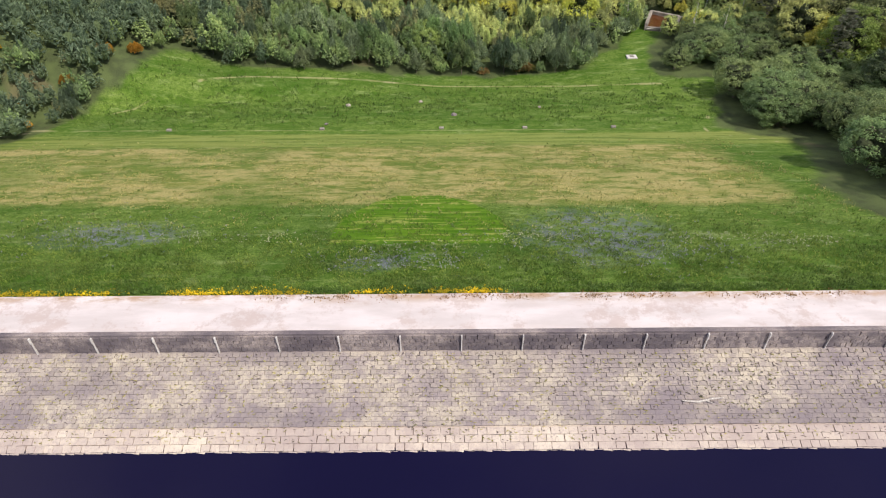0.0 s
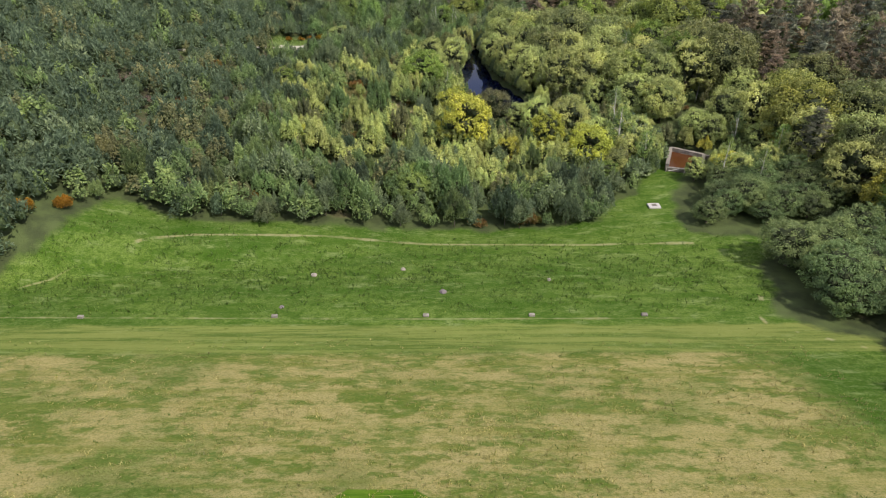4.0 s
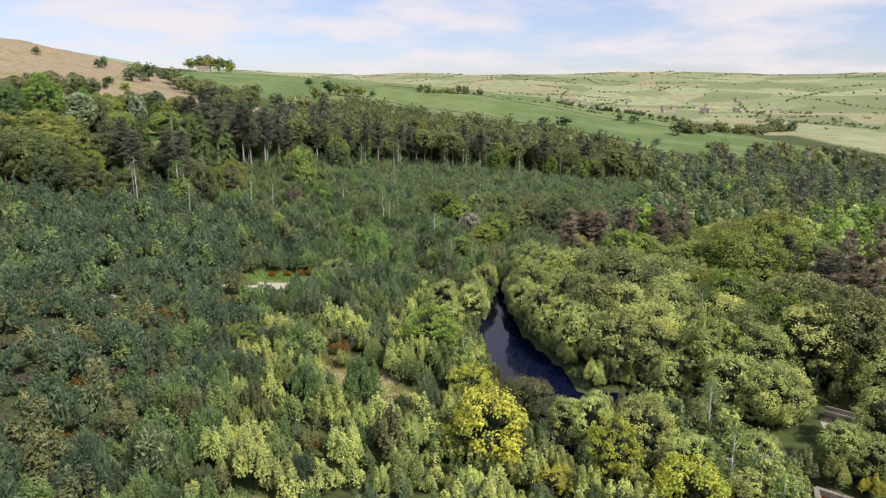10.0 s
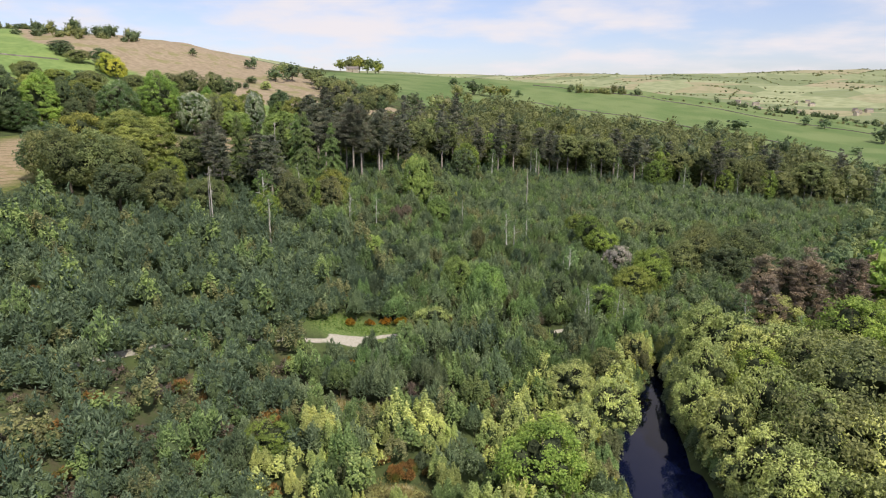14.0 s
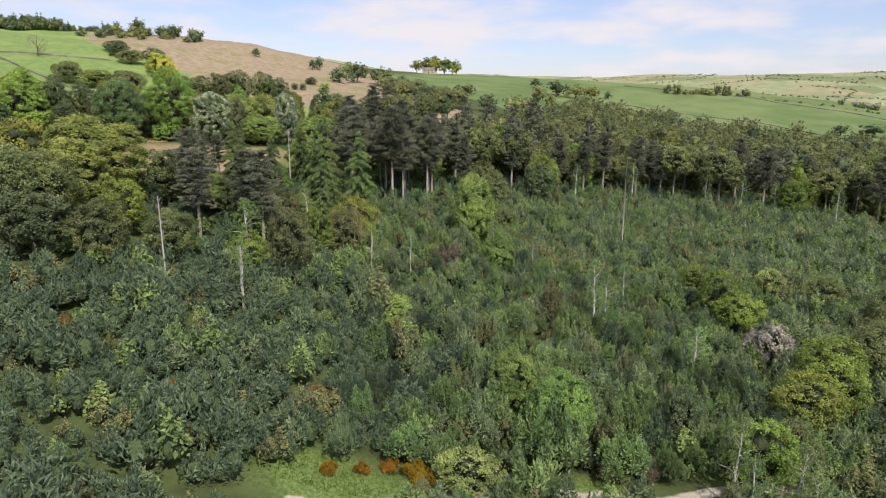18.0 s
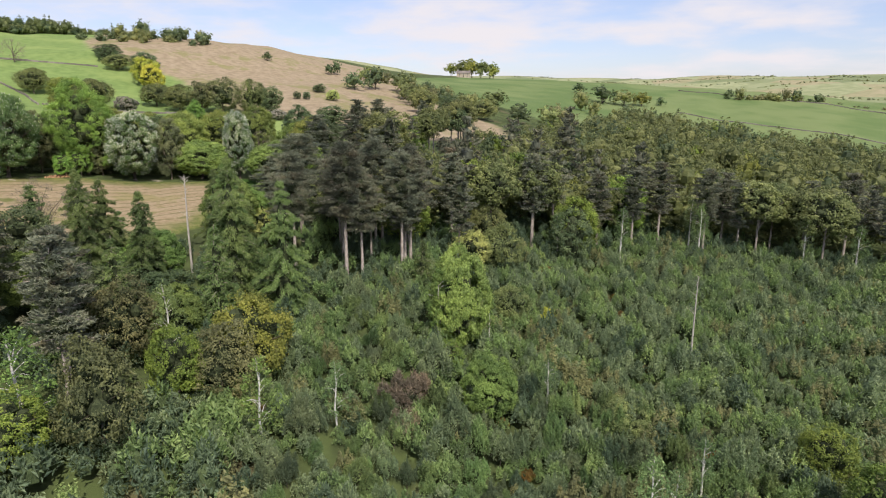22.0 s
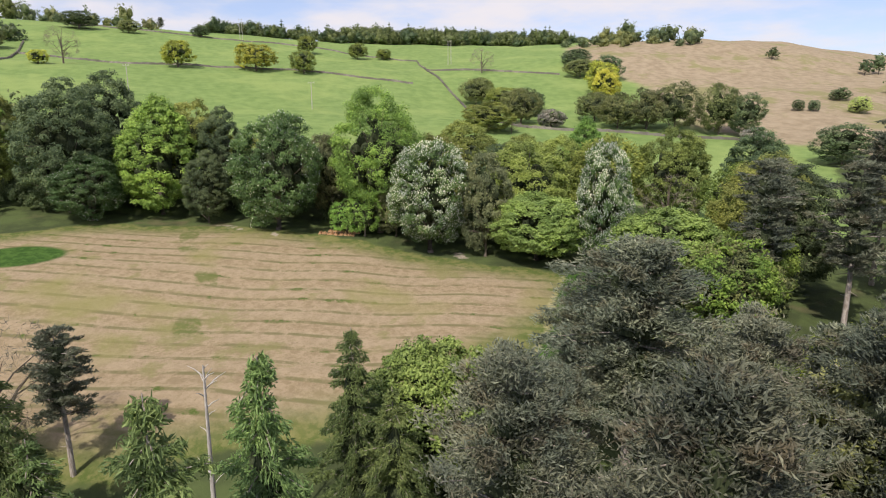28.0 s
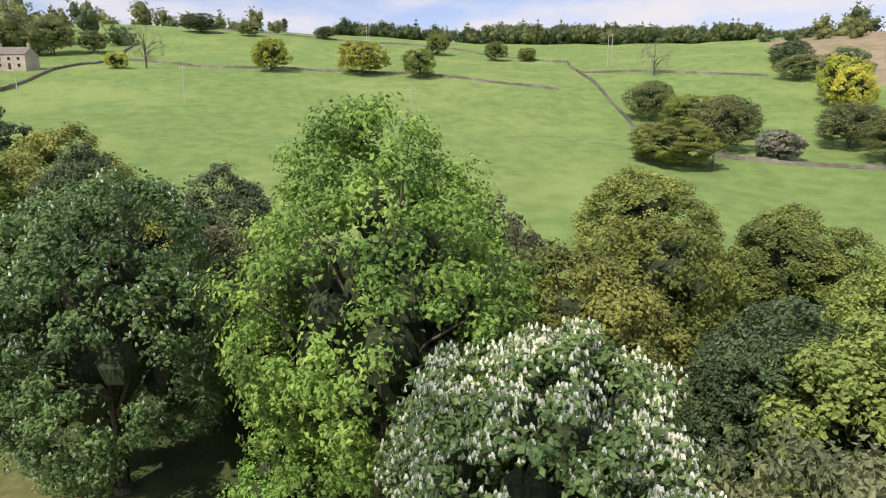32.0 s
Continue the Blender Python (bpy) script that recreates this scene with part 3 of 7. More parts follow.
def join(pieces):
    """Joins (verts, quads) pieces."""
    vs, qs, n = [], [], 0
    for v, q in pieces:
        vs.append(v)
        qs.append(q + n)
        n += len(v)
    return np.concatenate(vs), np.concatenate(qs)


def tube(points, radii, sides=7):
    """A tapered tube through points."""
    pts = np.asarray(points, float)
    k = len(pts)
    d = np.gradient(pts, axis=0)
    d /= np.linalg.norm(d, axis=1)[:, None] + 1e-9
    ref = np.where(np.abs(d[:, 2:3]) > 0.9, np.array([[1.0, 0, 0]]), np.array([[0, 0, 1.0]]))
    u = np.cross(d, ref)
    u /= np.linalg.norm(u, axis=1)[:, None] + 1e-9
    w = np.cross(d, u)
    a = np.arange(sides) * 2 * np.pi / sides
    v = pts[:, None] + np.asarray(radii, float)[:, None, None] * (u[:, None] * np.cos(a)[None, :, None] + w[:, None] * np.sin(a)[None, :, None])
    i, j = np.meshgrid(np.arange(k - 1), np.arange(sides), indexing="ij")
    jn = (j + 1) % sides
    q = np.stack([i * sides + j, i * sides + jn, (i + 1) * sides + jn, (i + 1) * sides + j], -1).reshape(-1, 4)
    return v.reshape(-1, 3), q


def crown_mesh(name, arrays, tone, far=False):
    """Leaves in their own colour round a twiggy heart, painted dark as inner shade unless far."""
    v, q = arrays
    return quad_mesh(name, v, q, [M[tone], M[tone] if far else M["deep_shade_heart"]], heart_faces(q))


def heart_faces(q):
    """1 for the faces of the inner heart, whose corners are shared; 0 for the loose leaves."""
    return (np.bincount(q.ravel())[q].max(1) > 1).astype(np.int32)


def unit(rng, n):
    d = rng.normal(size=(n, 3))
    return d / np.linalg.norm(d, axis=1)[:, None]


def leaves(rng, pos, nrm, size, slim=0.6, bend=0.18):
    """One small bent leaf or spray at each place."""
    n = len(pos)
    nrm = nrm / (np.linalg.norm(nrm, axis=1)[:, None] + 1e-9)
    u = np.cross(nrm, unit(rng, n))
    u /= np.linalg.norm(u, axis=1)[:, None] + 1e-9
    w = np.cross(nrm, u)
    s = size * rng.uniform(0.6, 1.3, (n, 1))
    v = np.stack([pos - u * s * 0.5, pos + w * s * slim * 0.5 - nrm * s * bend, pos + u * s * 0.5, pos - w * s * slim * 0.5 - nrm * s * bend], 1)
    return v.reshape(-1, 3), np.arange(4 * n).reshape(-1, 4)


def shell(rng, n, up=-0.35):
    """Even directions over a ball, from the height up upward."""
    i = np.arange(n) + 0.5
    z = 1 - (1 - up) * i / n
    a = i * 2.399963 + rng.uniform(0, 6.28)
    s = np.sqrt(np.clip(1 - z * z, 0, 1))
    return np.stack([s * np.cos(a), s * np.sin(a), z], 1)


def clump(rng, centres, radii, per, size, flat=0.75, slim=0.6, loose=0.6, out=None):
    """Loose tufts of leaves about the centres, turned towards out."""
    k = len(centres)
    d = unit(rng, k * per)
    if out is not None:
        d = d + 0.75 * np.repeat(out, per, axis=0)
        d /= np.linalg.norm(d, axis=1)[:, None]
    c = np.repeat(np.asarray(centres, float), per, axis=0)
    r = np.repeat(np.asarray(radii, float), per)[:, None] * rng.uniform(0.25, 1.12, (k * per, 1))
    pos = c + d * r * np.array([[1, 1, flat]])
    return leaves(rng, pos, d + loose * rng.normal(size=d.shape) + np.array([[0, 0, 0.3]]), size, slim)


def sprays(rng, pos, way, size, slim=0.3, bend=0.12):
    """Slender leafy sprays that point along way."""
    n = len(pos)
    u = way / (np.linalg.norm(way, axis=1)[:, None] + 1e-9)
    w = np.cross(u, unit(rng, n))
    w /= np.linalg.norm(w, axis=1)[:, None] + 1e-9
    k = np.cross(u, w)
    s = size * rng.uniform(0.6, 1.35, (n, 1))
    v = np.stack([pos - u * s * 0.5, pos + w * s * slim * 0.5 + k * s * bend, pos + u * s * 0.5, pos - w * s * slim * 0.5 + k * s * bend], 1)
    return v.reshape(-1, 3), np.arange(4 * n).reshape(-1, 4)


def needles(rng, centres, radii, out, per, size, slim, flat):
    """Feathery sprays of needles that point along out."""
    k = len(centres)
    d = unit(rng, k * per)
    pos = np.repeat(centres, per, axis=0) + d * np.repeat(radii, per)[:, None] * rng.uniform(0.2, 1.1, (k * per, 1)) * np.array([[1, 1, flat]])
    return sprays(rng, pos, np.repeat(out, per, axis=0) + rng.normal(size=d.shape) * 0.55, size, slim)


def hull(rng, centre, radii, seg=7, rings=4):
    """The dense heart of a crown: a rough closed lump."""
    a, p = np.meshgrid(np.arange(seg) * 2 * np.pi / seg, np.linspace(0.12, np.pi - 0.12, rings + 1))
    v = np.stack([np.sin(p) * np.cos(a), np.sin(p) * np.sin(a), np.cos(p)], -1) * rng.uniform(0.8, 1.12, p.shape)[..., None]
    v = v * np.asarray(radii, float) + np.asarray(centre, float)
    i, j = np.meshgrid(np.arange(rings), np.arange(seg), indexing="ij")
    jn = (j + 1) % seg
    q = np.stack([i * seg + j, (i + 1) * seg + j, (i + 1) * seg + jn, i * seg + jn], -1).reshape(-1, 4)
    return v.reshape(-1, 3), q


def lobed_crown(rng, wide, z0, z1, lobes, clumps, per, leaf, slim=0.6, top=1.0, spread=0.5, heart=0.62, tuft=0.22):
    """A crown of a few big lobes, each covered with tufts of leaves. Gives the mesh arrays and the tufts' centres."""
    hh, mid = (z1 - z0) / 2, (z0 + z1) / 2
    d = shell(rng, lobes, -0.75)
    lc = d * np.array([[wide * spread, wide * spread, hh * 0.52]]) * rng.uniform(0.8, 1.2, (lobes, 1))
    k = (lc[:, 2] / hh + 1) / 2
    thin = np.clip(1.25 - (top - 1) * 0.75 * k, 0.35, 1.0) if top > 1 else np.ones(lobes)
    lc[:, :2] *= thin[:, None]
    rx = wide * rng.uniform(0.40, 0.60, lobes) * (0.45 + 0.55 * thin)
    rz = np.minimum(hh * rng.uniform(0.36, 0.52, lobes), hh - np.abs(lc[:, 2]) * 0.9)
    lc[:, 2] += mid
    m = clumps * 3
    pick = rng.integers(0, lobes, m)
    o = lc[pick] - [0, 0, mid]
    o = o / (np.array([wide, wide, hh]) * 0.9)
    dd = unit(rng, m) + 0.9 * o
    dd /= np.linalg.norm(dd, axis=1)[:, None]
    c = lc[pick] + dd * np.stack([rx[pick], rx[pick], rz[pick]], 1) * rng.uniform(0.82, 1.05, (m, 1))
    keep = np.ones(m, bool)
    for i in range(lobes):
        e = (c - lc[i]) / np.array([rx[i], rx[i], rz[i]])
        keep &= (pick == i) | (np.linalg.norm(e, axis=1) > 0.84)
    keep &= c[:, 2] > z0 - 0.1
    c, dd = c[keep][:clumps], dd[keep][:clumps]
    cr = wide * tuft * rng.uniform(0.7, 1.35, len(c))
    pieces = [clump(rng, c, cr, per, leaf, 0.72, slim, 0.42, dd)]
    if heart:
        for i in range(lobes):
            pieces.append(hull(rng, lc[i], np.array([rx[i], rx[i], rz[i]]) * heart, *((6, 4) if clumps > 40 else (5, 3))))
        pieces.append(hull(rng, (0, 0, mid), np.array([wide * 0.36, wide * 0.36, hh * 0.45]), *((6, 4) if clumps > 40 else (5, 3))))
    return join(pieces), c


# ---- trees: each gives trunk and crown arrays, about at true size ----
def broadleaf(seed, high=13.0, wide=6.0, clear=2.0, clumps=170, per=26, leaf=0.52, lobes=11, stem=0.32, top=1.0, slim=0.7, heart=0.48, spread=0.5, tuft=0.21):
    rng = np.random.default_rng(seed)
    crown, c = lobed_crown(rng, wide, clear, high, lobes, clumps, per, leaf, slim, top, spread, heart, tuft)
    mid = clear + (high - clear) * 0.5
    bits = [tube([(0, 0, -0.6), (0.04, 0, 0.4), (0.1, 0.05, clear), (0, 0.1, mid), (0.1, 0, high * 0.8)], [stem * 1.5, stem * 1.05, stem * 0.85, stem * 0.5, 0.05], 6)]
    for q in c[rng.permutation(len(c))[: min(12, len(c) // 4)]]:
        z0 = rng.uniform(clear * 0.8, mid)
        bits.append(tube([(0.05, 0, z0), (q[0] * 0.45, q[1] * 0.45, z0 + (q[2] - z0) * 0.6), tuple(q)], [stem * 0.4, stem * 0.22, 0.03], 4))
    return join(bits), crown


def pine(seed, high=20.0, wide=3.6, clear=9.0, whorls=10, tufts=4, per=24, leaf=0.75, stem=0.26, lean=0.0, slim=0.24):
    """A tall pine with a bare stem and a dense, ragged crown."""
    rng = np.random.default_rng(seed)
    bits = [tube([(0, 0, -0.6), (lean * 0.3, 0, high * 0.3), (lean * 0.7, 0.1, high * 0.65), (lean, 0, high)], [stem * 1.25, stem, stem * 0.7, 0.04], 6)]
    cs, rs, ds = [], [], []
    for w in range(whorls):
        k = w / (whorls - 1)
        z = clear + (high - clear) * k
        reach = wide * math.sin(math.pi * (0.22 + 0.72 * k)) ** 0.65 * rng.uniform(0.7, 1.12)
        n = 5 if k < 0.8 else 4
        for b in range(n):
            a = 6.283 * (b + rng.uniform(-0.3, 0.3)) / n + w * 1.9
            r = reach * rng.uniform(0.55, 1.15)
            dx, dy = math.cos(a), math.sin(a)
            zt = z + r * rng.uniform(-0.2, 0.35)
            x0 = lean * z / high
            bits.append(tube([(x0, 0, z - 0.3), (x0 + dx * r * 0.55, dy * r * 0.55, z * 0.6 + zt * 0.4), (x0 + dx * r, dy * r, zt)], [0.08, 0.05, 0.015], 3))
            for s in range(tufts):
                f = 0.3 + 0.7 * (s + rng.uniform(0.4, 1.0)) / tufts
                cs.append((x0 + dx * r * f + rng.normal() * 0.3, dy * r * f + rng.normal() * 0.3, z + (zt - z) * f + rng.normal() * 0.35))
                rs.append(wide * rng.uniform(0.15, 0.25))
                ds.append((dx * 0.8, dy * 0.8, 0.45))
    for s in range(4):
        r, z, a = rng.uniform(0.6, 1.6), rng.uniform(clear * 0.45, clear), rng.uniform(0, 6.28)
        bits.append(tube([(lean * z / high, 0, z), (r * math.cos(a), r * math.sin(a), z + rng.uniform(-0.3, 0.2))], [0.05, 0.012], 3))
    crown = [needles(rng, np.array(cs), np.array(rs), np.array(ds), per, leaf, slim, 0.30)]
    for k in (0.22, 0.5, 0.78):
        w = wide * math.sin(math.pi * (0.22 + 0.72 * k)) ** 0.65 * 0.40
        crown.append(hull(rng, (lean * (clear + (high - clear) * k) / high, 0, clear + (high - clear) * k), (w, w, (high - clear) * 0.13), 6, 3))
    return join(bits), join(crown)


def larch(seed, high=17.0, wide=3.8, clear=1.8, whorls=15, per=20, leaf=0.5, stem=0.22):
    """A conical conifer with drooping boughs."""
    rng = np.random.default_rng(seed)
    bits = [tube([(0, 0, -0.6), (0, 0, high * 0.5), (0.1, 0, high)], [stem * 1.2, stem * 0.7, 0.03], 7)]
    cs, rs = [], []
    for w in range(whorls):
        k = w / (whorls - 1)
        z = clear + (high - clear) * k * 0.97
        reach = (wide * (1 - k) ** 0.58 + 0.3) * rng.uniform(0.72, 1.12)
        n = 7 if k < 0.7 else 5
        for b in range(n):
            a = 6.283 * (b + rng.uniform(-0.3, 0.3)) / n + w * 2.4
            r = reach * rng.uniform(0.5, 1.2)
            z += rng.uniform(-0.35, 0.35) * (high - clear) / whorls
            dx, dy = math.cos(a), math.sin(a)
            droop = -0.26 * r + rng.normal() * 0.3
            bits.append(tube([(0, 0, z), (dx * r * 0.5, dy * r * 0.5, z + droop * 0.25), (dx * r, dy * r, z + droop)], [0.06, 0.035, 0.01], 4))
            m = max(2, int(r * 1.9))
            for s in range(m):
                f = (s + 0.8) / m
                cs.append((dx * r * f + rng.normal() * 0.12, dy * r * f + rng.normal() * 0.12, z + droop * f * f - 0.1))
                rs.append(0.30 + 0.22 * (1.2 - f))
    cs = np.array(cs)
    out = cs * np.array([[1, 1, 0]])
    out /= np.linalg.norm(out, axis=1)[:, None] + 1e-6
    crown = [needles(rng, cs, np.array(rs) * 1.55, out - np.array([[0, 0, 0.45]]), per, leaf, 0.26, 0.6)]
    for k in (0.15, 0.4, 0.65):
        w = wide * (1 - k) ** 0.8 * 0.42
        crown.append(hull(rng, (0, 0, clear + (high - clear) * k), (w, w, (high - clear) * 0.17), 6, 3))
    return join(bits), join(crown)


def birch(seed, high=11.0, wide=2.2, clear=3.0, clumps=44, per=30, leaf=0.26, stem=0.12):
    rng = np.random.default_rng(seed)
    sway = rng.normal(size=2) * 0.4
    pts = [(0, 0, -0.5), (sway[0] * 0.5, sway[1], high * 0.35), (-sway[0] * 0.4, sway[1] * 0.4, high * 0.7), (0.2, 0, high)]
    bits = [tube(pts, [stem * 1.3, stem, stem * 0.65, 0.02], 6)]
    cs = []
    for i in range(clumps):
        z = clear + (high - clear) * (i + 0.5) / clumps
        k = (z - clear) / (high - clear)
        r = wide * math.sin(math.pi * min(1, 0.18 + k * 0.8)) ** 0.7 * rng.uniform(0.3, 1.0)
        a = i * 2.4 + rng.uniform(-0.4, 0.4)
        cs.append((r * math.cos(a), r * math.sin(a), z))
        if i % 3 == 0:
            bits.append(tube([(0, 0, z - 0.9), (r * 0.5 * math.cos(a), r * 0.5 * math.sin(a), z - 0.2), cs[-1]], [stem * 0.35, stem * 0.22, 0.012], 4))
    return join(bits), clump(rng, np.array(cs), rng.uniform(0.4, 0.9, clumps), per, leaf, flat=1.0, slim=0.6, loose=0.9)


def snag(seed, high=12.0, stem=0.16):
    """A dead standing stem with a few bare twigs at its head."""
    rng = np.random.default_rng(seed)
    bits = [tube([(0, 0, -0.5), (0.05, 0.02, high * 0.5), (-0.08, 0, high)], [stem * 1.25, stem * 0.9, 0.05], 7)]
    for i in range(16):
        z, a = high * rng.uniform(0.55, 0.99), rng.uniform(0, 6.28)
        r = rng.uniform(0.5, 1.7) * (1.3 - z / high * 0.7)
        mid = (r * 0.5 * math.cos(a), r * 0.5 * math.sin(a), z + r * 0.35)
        bits.append(tube([(0, 0, z), mid, (r * math.cos(a), r * math.sin(a), z + r * 0.55)], [0.04, 0.025, 0.008], 4))
    return join(bits), None


def bush(seed, high=5.2, wide=2.3, stems=11, per=320, leaf=0.30, slim=0.36, heart=0.36, upright=0.5, broad=False):
    """A many-stemmed shrub: each stem bears a feathery head of upright sprays."""
    rng = np.random.default_rng(seed)
    ps, ds, bits, pieces = [], [], [], []
    for i in range(stems):
        a = i * 2.4 + rng.uniform(-0.4, 0.4)
        off = wide * 0.74 * math.sqrt(i / stems) * rng.uniform(0.8, 1.15)
        h = high * rng.uniform(0.64, 1.06) * (1 - 0.26 * off / wide)
        r = wide * rng.uniform(0.27, 0.43) * (7 / max(stems, 5)) ** 0.25
        d = unit(rng, per)
        d[:, 2] = np.where(d[:, 2] < -0.3, -d[:, 2], d[:, 2])
        f = rng.uniform(0.62, 1.0, (per, 1)) * rng.choice([1.0, 1.0, 1.0, 1.16], (per, 1))
        p = d * f * np.array([[r, r, h * 0.46]])
        p[:, :2] *= (1 - 0.45 * np.clip(d[:, 2:3], 0, 1))
        ps.append(p + np.array([[off * math.cos(a), off * math.sin(a), h * 0.54]]))
        ds.append(d * 0.7 + np.array([[0, 0, upright]]) + rng.normal(size=d.shape) * 0.55)
        c = (off * math.cos(a), off * math.sin(a), h * 0.8)
        if i == 0:
            bits.append(tube([(0, 0, -0.4), (c[0] * 0.5, c[1] * 0.5, h * 0.45), c], [0.08, 0.05, 0.01], 4))
    ps, ds = np.concatenate(ps), np.concatenate(ds)
    pieces.append(leaves(rng, ps, ds, leaf, slim + 0.15) if broad else sprays(rng, ps, ds, leaf, slim))
    if heart:
        pieces.append(hull(rng, (0, 0, high * 0.40), np.array([wide * 1.1, wide * 1.1, high * 0.62]) * heart, 7, 4))
    return join(bits), join(pieces)


KINDS = {}


def species(key, name, make, seeds, tone, bark, label, category, **extra):
    KINDS[key] = dict(name=name, make=make, seeds=seeds, tone=tone, bark=bark, label=label, category=category, made={}, extra=extra)


species("willow", "willow_shrub", bush, (1, 2, 3, 4), "willow", "bark", "grey-green young willow shrub in the plantation", "shrub")
species("scrub", "birch_shrub", bush, (5, 6, 7, 8), "scrub", "bark", "mid-green bushy sapling in the plantation", "shrub", slim=0.42)
species("olive", "olive_shrub", bush, (9, 10), "olive", "bark", "olive-brown young shrub in the plantation", "shrub", slim=0.42, wide=2.0, broad=True, leaf=0.28)
species("fresh", "sapling", bush, (11, 12), "sapling", "bark", "bright fresh-green sapling among grey scrub", "sapling", slim=0.5, wide=2.0, upright=0.5, broad=True, leaf=0.30)
species("golden", "golden_shrub", bush, (13, 14), "golden", "bark", "yellow-leaved young shrub in sunlight", "shrub", slim=0.45, high=4.4, wide=2.0, upright=0.3, broad=True)
species("sunlit", "pale_willow", bush, (58, 59), "sunlit", "bark", "willow shrub near the pond, leaves coloured as if sunlit", "shrub", slim=0.45, upright=0.3, broad=True, leaf=0.27, per=460)
species("heath", "heath_clump", bush, (60, 70), "heath", "bark", "low purple-brown clump of heather and brambles", "heath", high=1.7, wide=1.9, leaf=0.3, slim=0.22, upright=0.5)
species("sallow", "sallow_shrub", bush, (85, 86, 87), "sallow", "bark", "grey-green willow shrub in the plantation, darkened as if shaded", "shrub")
species("bracken", "bracken_clump", bush, (15, 16), "bracken", "bark", "rust-brown clump of bracken and bramble", "bracken", high=2.0, wide=2.0, leaf=0.34, upright=0.4)
species("gorse", "gorse_bush", bush, (17, 18), "gorse", "bark", "gorse bush in orange-yellow bloom", "gorse", high=2.0, wide=1.7, leaf=0.26, upright=0.4)
species("dead", "withered_shrub", bush, (19,), "brown", "bark", "withered brown shrub with bare twigs", "shrub", high=4.2, wide=2.8, leaf=0.5, slim=0.14, heart=0.3, upright=0.5)
species("oak", "oak_tree", broadleaf, (21, 22, 23), "oak", "bark", "round-crowned green oak in early leaf", "tree", high=14, wide=6.2, clear=0.7, clumps=240, per=34, leaf=0.42)
species("oak_gold", "oak_tree", broadleaf, (24, 25), "oak_gold", "bark", "round-crowned oak with golden young leaves", "tree", high=13, wide=6.0, clear=0.7, clumps=240, per=34, leaf=0.42)
species("dark", "broadleaf_tree", broadleaf, (26, 27, 28), "dark", "bark", "dark-green dense broadleaf tree", "tree", high=15, wide=5.5, clear=0.7, clumps=220, per=32, leaf=0.44)
species("lime", "broadleaf_tree", broadleaf, (29, 30), "lime", "bark", "bright lime-green broadleaf tree", "tree", high=13, wide=4.6, clear=0.8, clumps=240, per=34, leaf=0.36)
species("alder", "waterside_tree", broadleaf, (31, 32, 33), "alder", "bark", "pale grey-green willow tree beside the pond, brightened as if sunlit", "tree", high=11, wide=4.6, clear=0.3, slim=0.5, clumps=190, per=30, leaf=0.42)
species("golden_tree", "oak_tree", broadleaf, (34, 35), "golden", "bark", "small oak with bright yellow young leaves", "tree", high=9, wide=4.4, clear=0.6, clumps=170, per=30, leaf=0.40)
species("pine", "pine_tree", pine, (41, 42, 43, 44), "pine", "pine_bark", "tall pine with bare stem and grey-green crown", "pine", tufts=5, per=40, leaf=0.52, slim=0.28)
species("larch", "larch_tree", larch, (45, 46, 90), "larch", "pine_bark", "conical larch with fresh green needles", "larch")
species("birch", "birch_tree", birch, (47, 48, 49), "scrub", "birch_bark", "slender birch with pale stem and thin crown", "birch")
species("birch_lit", "birch_tree", birch, (50, 51), "fresh", "birch_bark", "slender birch with bright green leaves", "birch")
species("snag", "dead_tree", snag, (52, 53), "twig", "dead_wood", "bleached dead standing trunk with bare twigs", "dead tree")
species("brown_pine", "pine_tree", pine, (54, 55), "brown", "pine_bark", "pine with brownish thin crown", "pine", high=15, clear=4)
species("olive_oak", "oak_tree", broadleaf, (76,), "olive", "bark", "olive-brown oak in early leaf beside pines", "tree", high=14, wide=6.0, clear=0.6, clumps=220, per=32, leaf=0.42)
# fine-leaved trees round the lawn
FINE = dict(clumps=360, per=105, leaf=0.33, lobes=19, tuft=0.165, heart=0.30)
species("chestnut", "horse_chestnut", broadleaf, (61,), "chestnut", "bark", "horse chestnut covered in white flower candles", "tree", high=17, wide=6.4, clear=0.15, stem=0.45, **FINE)
species("chestnut_dark", "horse_chestnut", broadleaf, (62,), "chestnut", "bark", "dark-green horse chestnut with sparse pale flowers", "tree", high=20, wide=7.2, clear=0.2, stem=0.5, **FINE)
species("tall_lime", "lime_tree", broadleaf, (63,), "linden", "bark", "tall bright-green lime tree with open lower limbs", "tree", high=23, wide=8.2, clear=1.0, top=1.35, stem=0.5, **FINE)
species("sycamore", "sycamore_tree", broadleaf, (64, 65), "sycamore", "bark", "broad yellow-green sycamore at the lawn's edge", "tree", high=18, wide=6.6, clear=0.3, **FINE)
species("maple", "maple_tree", broadleaf, (66,), "fresh", "bark", "fresh green maple with boughs to the grass", "tree", high=13, wide=5.6, clear=0.2, **FINE)
species("beech", "beech_tree", broadleaf, (67,), "beech", "bark", "brownish-green beech with thin spring leaves", "tree", high=15, wide=5.6, clear=0.6, slim=0.6, clumps=260, per=54, leaf=0.38, lobes=12, tuft=0.17, heart=0.3)
species("spire", "lime_tree", broadleaf, (68,), "linden", "bark", "pyramid-shaped bright green tree beside the lawn", "tree", high=19, wide=6.0, clear=0.3, top=1.9, **FINE)
species("dark_fine", "broadleaf_tree", broadleaf, (77,), "dark", "bark", "tall dark-green broadleaf tree beside the lawn", "tree", high=21, wide=6.4, clear=0.3, **FINE)
species("lime_small", "young_lime", broadleaf, (78,), "linden", "bark", "young bright green lime in front of darker trees", "tree", high=12, wide=5.0, clear=0.5, clumps=140, per=34, leaf=0.44)
